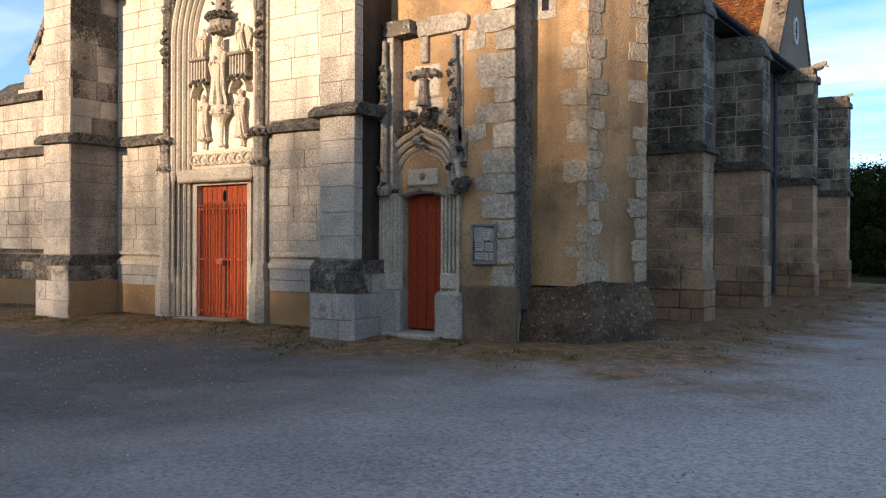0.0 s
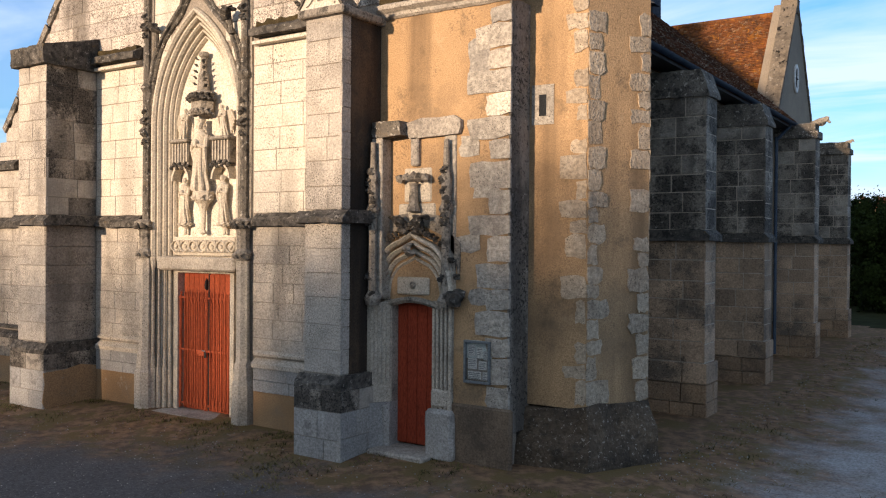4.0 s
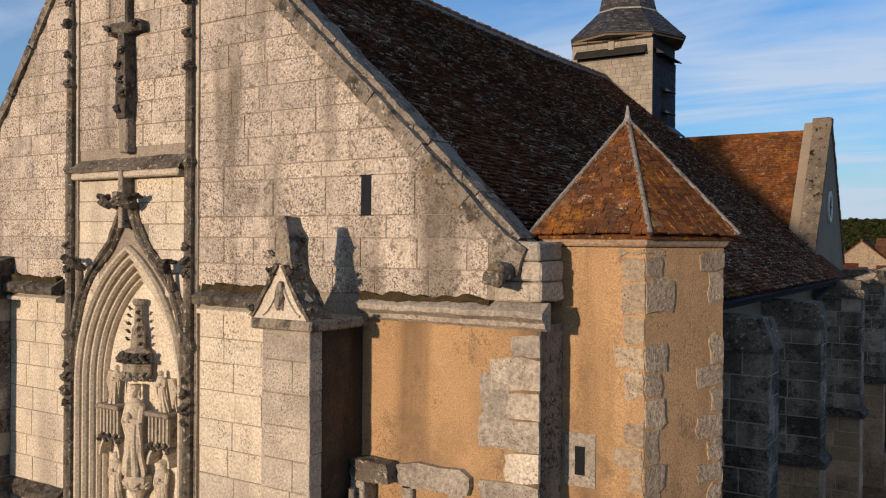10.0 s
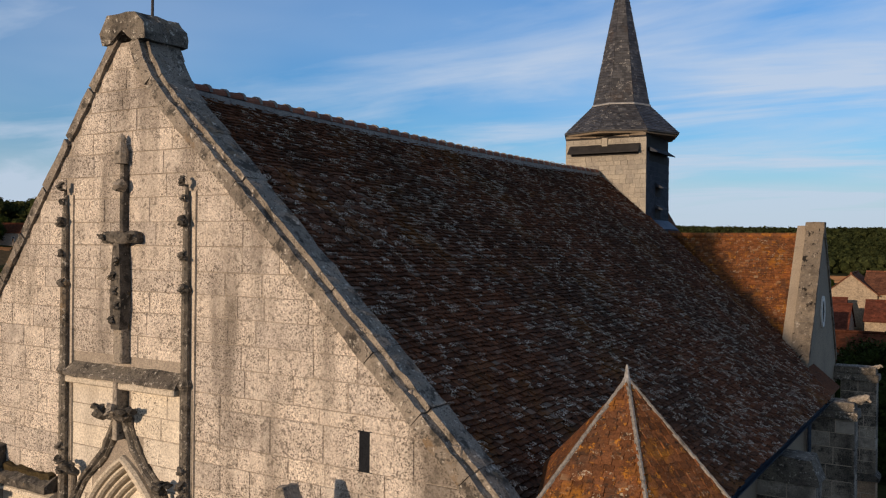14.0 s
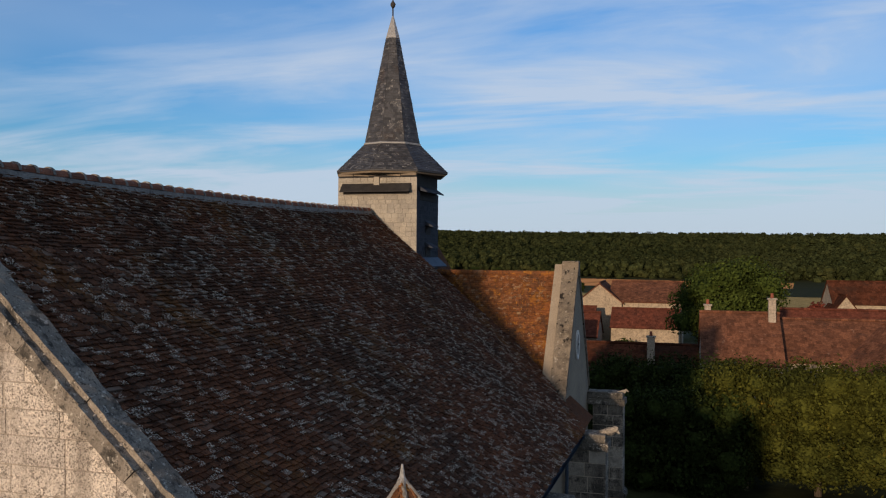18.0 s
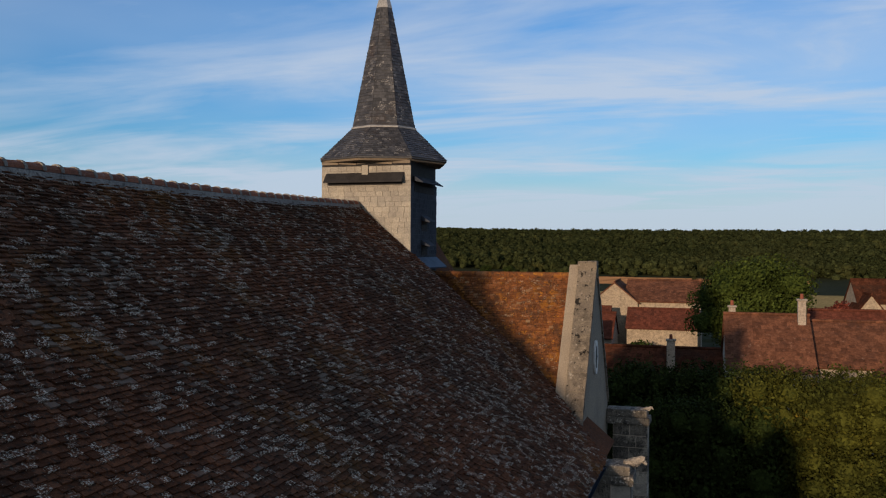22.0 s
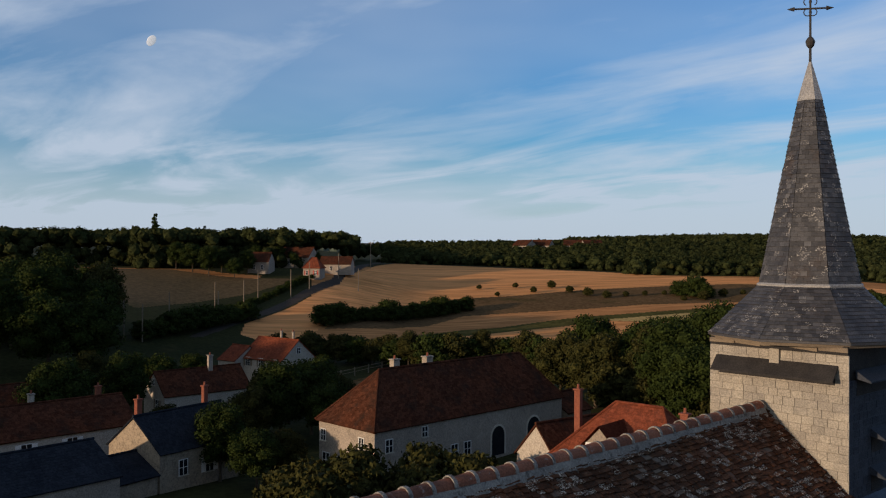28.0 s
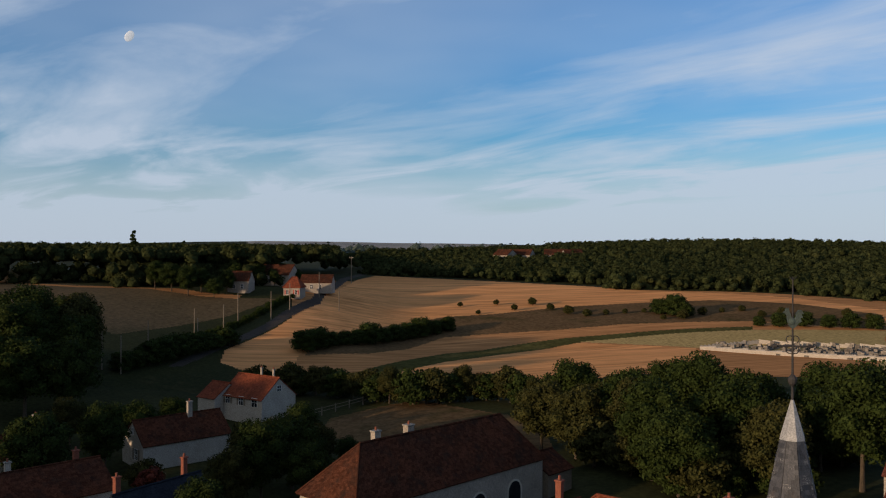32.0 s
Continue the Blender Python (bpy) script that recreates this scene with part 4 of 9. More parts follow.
def portal():
    p = thing("portal", "gothic limestone doorway with ogee arch, slim shafts and carved tympanum", "doorway", (0, 0, 0))
    # stepped arch orders, each a moulding of its own
    for half, out, wide, apex in ((1.12, 0.13, 0.10, 7.22), (1.04, 0.06, 0.08, 7.11), (0.965, -0.01, 0.075, 7.00), (0.895, -0.08, 0.07, 6.89), (0.83, -0.14, 0.06, 6.79)):
        bm = sweep(bmesh.new(), arch_path(PX, half, 2.75, 5.25, apex), [(-wide / 2 - 0.02, -0.30), (-wide / 2, out + 0.02), (-wide / 5, out + 0.06), (wide / 5, out + 0.06), (wide / 2, out + 0.01), (wide / 2, -0.30)])
        part("arch_order", bm, "stone_carved", p)
        for s in (-1, 1):
            x = PX + s * half
            bm = lathe(bmesh.new(), [(wide * 0.55, 0.0), (wide * 0.55, 0.62), (wide * 0.66, 0.70), (wide * 0.40, 0.80), (wide * 0.46, 0.92), (wide * 0.30, 0.98), (wide * 0.28, 2.58), (wide * 0.5, 2.66), (wide * 0.5, 2.76)], 8, (x, -out - 0.01, 0.02))
            part("jamb_shaft", bm, "jamb_pale", p)
    for s in (-1, 1):
        for a, b, y in ((0.78, 0.90, 0.12), (0.90, 1.01, 0.05), (1.01, 1.22, -0.03)):
            part("jamb_step", boxed(min(PX + s * a, PX + s * b), max(PX + s * a, PX + s * b), y, 0.45, -0.1, 2.77, bevel=0.012), "jamb_pale", p)
    # tympanum field
    pts = arch_path(PX, 0.84, 2.72, 5.25, 6.80)
    part("tympanum", prism(bmesh.new(), pts, 0.16, 0.30), "ashlar_pale", p, "pale smooth limestone tympanum")
    # lintel with a carved frieze
    part("lintel", roughen(boxed(PX - 1.02, PX + 1.02, -0.16, 0.2, 2.60, 2.84, bevel=0.03), 0.1, 0.010), "jamb_pale", p, "moulded stone lintel")
    fr = part("frieze", boxed(PX - 0.81, PX + 0.81, 0.06, 0.16, 2.86, 3.20, bevel=0.01), "stone_carved", p, "openwork carved frieze")
    for k in range(7):
        x = PX - 0.72 + k * 0.24
        for s in (-1, 1):
            arc = [(x + 0.15 * math.cos(a), 3.03 - 0.13 * s + s * 0.23 * math.sin(a)) for a in np.linspace(0.1, math.pi - 0.1, 9)]
            bm = sweep(bmesh.new(), arc, [(-0.014, -0.07), (-0.014, -0.025), (0.0, -0.012), (0.014, -0.025), (0.014, -0.07)])
            part("tracery_arc", bm, "stone_carved", fr)
        part("tracery_leaf", lump(bmesh.new(), (x, 0.045, 3.03), (0.05, 0.03, 0.05), 300 + k, 0.6, 1), "stone_carved", fr)
    # ogee hood over the arch
    for s in (-1, 1):
        path = [(PX + s * a, z) for a, z in ((1.205, 5.26), (1.20, 5.65), (1.17, 6.02), (1.11, 6.34), (0.99, 6.62), (0.83, 6.83), (0.65, 7.00), (0.48, 7.15), (0.34, 7.31), (0.22, 7.50), (0.13, 7.70), (0.06, 7.92))]
        bm = sweep(bmesh.new(), path, [(-0.06, -0.05), (-0.06, 0.13), (-0.04, 0.16), (-0.015, 0.15), (0.0, 0.20), (0.04, 0.21), (0.06, 0.15), (0.06, -0.05)])
        hood = part("hood_mould", roughen(bm, 0.08, 0.012, s), "coping", p, "lichen-dark ogee hood moulding")
        part("crocket", leafy((PX + s * 0.90, -0.24, 6.98), 0.20, 50 + s, s), "stone_dark", hood)
        part("crocket_stalk", rod(bmesh.new(), (PX + s * 0.98, -0.20, 6.66), (PX + s * 0.95, -0.22, 6.94), 0.05, 0.035, 7), "coping", hood)
    bm = boxed(PX - 0.045, PX + 0.045, -0.28, -0.05, 7.5, 8.35, bevel=0.01)
    fin = part("finial_stem", bm, "stone_carved_grey", p, "slim finial stem")
    for s in (-1, 1):
        part("finial_leaf", leafy((PX + s * 0.17, -0.24, 7.86), 0.22, 31 + s, s), "stone_dark", fin)
    part("finial_leaf", leafy((PX, -0.30, 7.90), 0.13, 35), "stone_carved_grey", fin)
    # tall side shafts with crocketed pinnacles
    for s in (-1, 1):
        x = PX + s * 1.28
        bm = lathe(bmesh.new(), [(0.20, 0.0), (0.20, 0.70), (0.17, 0.78), (0.15, 1.05), (0.12, 1.15), (0.105, 2.75), (0.12, 2.82)], 8, (x, -0.18, 0.0), turn=math.pi / 8)
        base = part("base_shaft", bm, "jamb_pale", p)
        for d in (-0.10, 0.10):
            part("fillet", rod(bmesh.new(), (x + d, -0.20, 0.75), (x + d, -0.20, 2.8), 0.035, n=6), "jamb_pale", base)
        bm = lathe(bmesh.new(), [(0.12, 2.8), (0.17, 2.92), (0.11, 3.0), (0.12, 3.30), (0.20, 3.42), (0.21, 3.47), (0.12, 3.52)], 8, (x, -0.19, 0.0), turn=math.pi / 8)
        cap = part("capital", bm, "stone_carved_grey", p)
        for k in range(5):
            part("carved_leaf", leafy((x + 0.15 * math.cos(k * 0.78 + 3.14), -0.20 + 0.15 * math.sin(k * 0.78 + 3.14), 3.40), 0.09, 600 + k + s), "stone_dark", cap)
            part("carved_leaf", leafy((x + 0.13 * math.cos(k * 0.78 + 3.14), -0.20 + 0.13 * math.sin(k * 0.78 + 3.14), 2.88), 0.06, 620 + k + s), "stone_carved_grey", cap)
        bm = lathe(bmesh.new(), [(0.078, 3.5), (0.078, 5.85), (0.12, 5.92), (0.12, 5.97), (0.072, 6.02), (0.072, 8.30), (0.11, 8.36), (0.066, 8.45), (0.062, 9.55), (0.09, 9.60), (0.055, 9.66), (0.05, 10.55), (0.02, 10.98)], 8, (x, -0.17, 0.0), turn=math.pi / 8)
        shaft = part("pinnacle_shaft", bm, "coping", p, "slim lichen-dark pinnacle shaft")
        for z, w in ((4.95, 0.08), (5.12, 0.11), (5.32, 0.10), (5.5, 0.07), (6.9, 0.08), (7.05, 0.10), (7.25, 0.08), (9.62, 0.08), (10.05, 0.08), (10.5, 0.10), (10.8, 0.06), (11.02, 0.09)):
            part("crocket", leafy((x, -0.22, z), w, int(z * 10) + s), "stone_dark", shaft)
        for d in (-0.085, 0.085):
            part("fillet", rod(bmesh.new(), (x + d, -0.12, 3.5), (x + d, -0.12, 8.3), 0.024, n=6), "stone_carved_grey", shaft)
        part("shaft_back", boxed(x - 0.115, x + 0.115, F - 0.03, F + 0.03, 3.5, 10.9), "jamb_pale", shaft)
    # ledge over the arch
    bm = prism(bmesh.new(), [(-0.27, 8.30), (-0.27, 8.34), (F + 0.02, 8.50), (F + 0.02, 8.30)], PX - 1.18, PX + 1.18, "x")
    part("ledge", roughen(bm, 0.1, 0.012, 7), "coping", p, "mossy sloping stone ledge")
    part("ledge_mould", boxed(PX - 1.15, PX + 1.15, -0.26, F + 0.02, 8.20, 8.297, bevel=0.02), "stone_carved", p)
    return p


portal()


def crucifix():
    c = thing("stone_crucifix", "weathered stone wall cross on a long bracket, dark with lichen", "cross")
    bm = boxed(PX - 0.09, PX + 0.09, -0.24, F + 0.02, 8.55, 9.12, bevel=0.015)
    part("lower_shaft", bm, "stone_carved_grey", c)
    bm = prism(bmesh.new(), [(PX - 0.09, 9.02), (PX + 0.09, 9.02), (PX + 0.115, 9.35), (PX + 0.085, 9.95), (PX + 0.06, 10.2), (PX - 0.06, 10.2), (PX - 0.085, 9.95), (PX - 0.115, 9.35)], -0.28, F + 0.02)
    part("niche", bm, "stone_dark", c)
    for k in range(5):
        part("carved_boss", leafy((PX + (-0.05, 0.05, 0.0, -0.045, 0.04)[k], -0.28, 9.15 + 0.20 * k), 0.08, 50 + k), "stone_dark", c)
    part("cross_arm", roughen(boxed(PX - 0.36, PX + 0.36, -0.26, F + 0.02, 10.20, 10.36, bevel=0.03), 0.07, 0.02, 5), "stone_dark", c)
    for s in (-1, 1):
        part("arm_leaf", leafy((PX + s * 0.28, -0.26, 10.28), 0.09, 700 + s, s * 0.6), "stone_dark", c)
    part("upper_shaft", boxed(PX - 0.038, PX + 0.038, -0.20, F + 0.02, 10.36, 11.30, bevel=0.012), "stone_dark", c)
    bm = lump(bmesh.new(), (PX, -0.22, 11.0), (0.11, 0.10, 0.09), 61, 0.4)
    lathe(bm, [(0.09, 11.3), (0.10, 11.45), (0.05, 11.6), (0.06, 11.66), (0.0, 11.72)], 8, (PX, -0.2, 0))
    part("top_finial", bm, "stone_carved_grey", c)


crucifix()


def statue(name, label, at, h, seed, lean=0.0, crown=False, wing=0):
    """A robed figure with hanging folds, one plain mesh."""
    bm = bmesh.new()
    keys = [(0.0, 0.125), (0.03, 0.135), (0.25, 0.105), (0.45, 0.098), (0.58, 0.105), (0.70, 0.118), (0.78, 0.125), (0.815, 0.10), (0.84, 0.05), (0.86, 0.045)]
    n, rings = 26, []
    for i in range(31):
        t = 0.86 * i / 30
        r = float(np.interp(t, [k[0] for k in keys], [k[1] for k in keys]))
        ring = []
        for k in range(n):
            a = 2 * math.pi * k / n
            deep = max(0.0, 1 - t / 0.72)
            f = 1 + 0.20 * deep * math.sin(8 * a + seed + 3.0 * t) + 0.10 * deep * math.sin(13 * a + 2 * seed - 5 * t) + 0.05 * noise.noise(Vector((math.cos(a) * 2, math.sin(a) * 2 + seed, t * 7)))
            ring.append(bm.verts.new((h * r * f * math.cos(a) + lean * h * t, h * r * f * 0.78 * math.sin(a) - 0.02 * h * math.sin(t * 3.6), h * t)))
        rings.append(ring)
    for p, q in zip(rings, rings[1:]):
        for k in range(n):
            bm.faces.new((p[k], p[(k + 1) % n], q[(k + 1) % n], q[k]))
    bm.faces.new(list(reversed(rings[0]))), bm.faces.new(rings[-1])
    lx = lean * h * 0.9
    lump(bm, (lx, -0.015 * h, h * 0.915), (0.052 * h, 0.056 * h, 0.068 * h), seed, 0.18)
    lump(bm, (lx, 0.015 * h, h * 0.90), (0.066 * h, 0.05 * h, 0.085 * h), seed + 5, 0.25)
    if crown:
        lathe(bm, [(0.055 * h, 0), (0.06 * h, 0.02 * h), (0.068 * h, 0.05 * h), (0.03 * h, 0.055 * h)], 9, (lx, 0, h * 0.955))
    for s in (-1, 1):
        sx = lean * h * 0.75
        rod(bm, (s * 0.115 * h + sx, 0, h * 0.775), (s * 0.135 * h + sx, -0.04 * h, h * 0.60), 0.040 * h, 0.036 * h)
        rod(bm, (s * 0.135 * h + sx, -0.04 * h, h * 0.60), (s * 0.03 * h + sx, -0.12 * h, h * 0.64), 0.036 * h, 0.024 * h)
        prev = Vector((s * 0.125 * h + sx, -0.05 * h, h * 0.60))
        for j in range(4):
            q = prev + Vector((-s * 0.004 * h, 0.012 * h, -0.075 * h))
            rod(bm, prev, q, 0.034 * h - j * 0.006 * h, 0.030 * h - j * 0.006 * h, 7)
            prev = q
    lump(bm, (lean * h * 0.65 + 0.02 * h, -0.115 * h, h * 0.655), (0.045 * h, 0.04 * h, 0.06 * h), seed + 2, 0.3)
    if wing:
        for j in range(5):
            rod(bm, (wing * (0.10 + 0.02 * j) * h, 0.06 * h, h * 0.80), (wing * (0.20 + 0.035 * j) * h, 0.08 * h, h * (0.10 + 0.10 * j)), 0.06 * h, 0.03 * h, 7)
    shift(bm, Matrix.Translation(at))
    return tagged(part(name, bm, "stone_carved", None, "", False), label, "statue")


def bracket(at, w, h, label):
    bm = bmesh.new()
    lathe(bm, [(w * 0.10, 0.0), (w * 0.34, h * 0.04), (w * 0.20, h * 0.12), (w * 0.28, h * 0.55), (w * 0.55, h * 0.70), (w * 0.95, h * 0.80), (w, h * 0.97), (w * 0.9, h)], 8, at, (1, 0.8), math.pi / 8)
    ob = part("wall_bracket", bm, "stone_carved", None)
    for k in range(7):
        part("carved_leaf", leafy((at[0] + w * 0.85 * math.cos(k * 0.9), at[1] - w * 0.6 * abs(math.sin(k * 0.9)), at[2] + h * 0.84), w * 0.30, 800 + k), "stone_carved", ob)
    return tagged(ob, label, "bracket", "statue brackets")


bracket((PX + 0.02, 0.04, 3.24), 0.23, 0.78, "carved stone bracket under the tall robed statue")
bracket((PX - 0.50, 0.08, 3.24), 0.15, 0.22, "small stone bracket under a robed statue")
bracket((PX + 0.53, 0.08, 3.24), 0.15, 0.22, "small stone bracket under a robed statue")
statue("statue", "tall crowned robed stone figure in the tympanum", (PX, 0.0, 4.02), 1.27, 1, crown=True)
statue("statue", "small robed stone figure on a bracket", (PX - 0.50, 0.07, 3.46), 0.83, 2)
statue("statue", "small robed stone figure on a bracket", (PX + 0.53, 0.07, 3.46), 0.85, 4, lean=-0.05)
for s in (-1, 1):
    statue("statue", "winged stone angel bowing on a carved ledge", (PX + s * 0.56, 0.05, 4.96), 0.58, 6 + s, lean=-0.16 * s, wing=s)
    lg = thing("carved_ledge", "carved stone ledge with hanging tracery under the angel", "ledge", group="angel ledges")
    lx = PX + s * 0.53
    part("slab", boxed(lx - 0.25, lx + 0.25, -0.10, 0.17, 4.90, 4.965, bevel=0.02), "stone_carved_grey", lg)
    part("panel", boxed(lx - 0.21, lx + 0.21, -0.02, 0.17, 4.50, 4.898, bevel=0.01), "stone_carved_grey", lg)
    for k in range(6):
        x = lx - 0.19 + k * 0.076
        part("tracery_bar", boxed(x - 0.012, x + 0.012, -0.045, -0.018, 4.50 + 0.05 * (k % 2), 4.897, bevel=0.006), "stone_carved", lg)
    for k in range(7):
        part("pendant", leafy((lx - 0.21 + 0.07 * k, -0.03, 4.46 + 0.05 * (k % 2)), 0.06, 400 + k + s), "stone_dark", lg)
    bm = sweep(bmesh.new(), [(lx + 0.22 * math.cos(a), 4.22 + 0.26 * math.sin(a)) for a in np.linspace(0, math.pi, 9)], [(-0.02, -0.15), (-0.02, 0.04), (0.02, 0.04), (0.02, -0.15)])
    part("cusped_arch", bm, "stone_carved", lg)
# canopy over the tall figure
cano = thing("statue_canopy", "spired openwork stone canopy over the tall statue, dark with lichen", "canopy")
bm = lathe(bmesh.new(), [(0.12, 5.36), (0.24, 5.42), (0.26, 5.66), (0.22, 5.78), (0.13, 5.82), (0.105, 6.10), (0.075, 6.14), (0.06, 6.40), (0.10, 6.43), (0.10, 6.50), (0.0, 6.51)], 6, (PX, 0.05, 0), (1, 0.8))
part("spirelet", bm, "stone_carved_grey", cano)
for k in range(8):
    a = math.pi + math.pi * k / 7
    part("gablet", leafy((PX + 0.25 * math.cos(a), 0.05 + 0.20 * math.sin(a), 5.68), 0.10, 70 + k), "stone_dark", cano)
    part("pendant", leafy((PX + 0.22 * math.cos(a), 0.05 + 0.18 * math.sin(a), 5.42), 0.08, 170 + k), "stone_carved_grey", cano)
for k in range(10):
    s = -1 if k % 2 else 1
    part("crocket", leafy((PX + s * (0.13 - 0.007 * k), -0.02, 5.88 + 0.055 * k), 0.055, 270 + k, s), "stone_dark", cano)


def main_door():
    d = thing("double_door", "closed orange-red double door of wooden boards with pale bars and iron pull", "door")
    part("door_frame", prism(bmesh.new(), [(DL - 0.10, 0.0), (DL - 0.10, DT + 0.08), (DR + 0.10, DT + 0.08), (DR + 0.10, 0.0), (DR, 0.0), (DR, DT), (DL, DT), (DL, 0.0)], 0.06, 0.3), "stone_carved", d, "pale stone door surround")
    mid = (DL + DR) / 2
    for s, a, b in ((0, DL + 0.01, mid - 0.006), (1, mid + 0.006, DR - 0.01)):
        leaf = part("leaf", boxed(a, b, 0.22, 0.27, 0.05, DT - 0.01), "door_red", d)
        n = 5
        w = (b - a) / n
        for k in range(n):
            part("board", boxed(a + k * w + 0.004, a + (k + 1) * w - 0.004, 0.198, 0.218, 0.07, DT - 0.03, bevel=0.005), "door_red", leaf)
        part("rail", boxed(a + 0.01, b - 0.01, 0.180, 0.197, 2.02, 2.10, bevel=0.006), "door_red", leaf)
        part("rail", boxed(a + 0.01, b - 0.01, 0.180, 0.197, 0.16, 0.26, bevel=0.006), "door_red", leaf)
        # barred gate leaf before the door: flat rails, square bars with split spear heads
        gate = part("gate_leaf", boxed(a + 0.005, a + 0.03, 0.085, 0.11, 0.07, 2.14, bevel=0.004), "door_red", d, "red-painted iron gate leaf")
        for z in (0.15, 1.13, 2.08):
            part("gate_rail", boxed(a - (0.05 if s == 0 else 0), b + (0.05 if s else 0), 0.088, 0.107, z, z + 0.035, bevel=0.004), "door_red", gate)
        for k in range(7):
            x = a + 0.06 + k * (b - a - 0.10) / 6
            part("gate_bar", boxed(x - 0.010, x + 0.010, 0.075, 0.095, 0.10, 2.17 if k % 2 else 2.20, bevel=0.003), "door_red", gate)
            bm = rod(bmesh.new(), (x, 0.085, 2.16), (x, 0.085, 2.25 if k % 2 else 2.22), 0.018, 0.003, 5)
            if k % 2 == 0:
                for t in (-1, 1):
                    rod(bm, (x, 0.085, 2.15), (x + t * 0.032, 0.085, 2.19), 0.008, 0.004, 5)
            part("spear_head", bm, "door_red", gate)
    part("lock_box", boxed(mid - 0.16, mid + 0.02, 0.06, 0.11, 1.06, 1.16, bevel=0.008), "door_red", d)
    part("padlock", boxed(mid + 0.022, mid + 0.075, 0.055, 0.10, 1.03, 1.13, bevel=0.010), "iron", d, "dark iron padlock")
    part("latch_bar", rod(bmesh.new(), (mid - 0.02, 0.06, 1.16), (mid + 0.06, 0.06, 1.15), 0.010, n=6), "lead", d)
    part("meeting_gap", boxed(mid - 0.012, mid + 0.012, 0.19, 0.2195, 0.06, DT - 0.02), "iron", d)
    part("knocker", lump(bmesh.new(), (mid - 0.05, 0.18, 2.34), (0.03, 0.04, 0.11), 3, 0.3), "iron", d)
    part("doorstep", boxed(DL - 0.25, DR + 0.25, -0.35, 0.30, -0.08, 0.045, bevel=0.02), "ashlar_joined", d, "worn stone doorstep")


main_door()


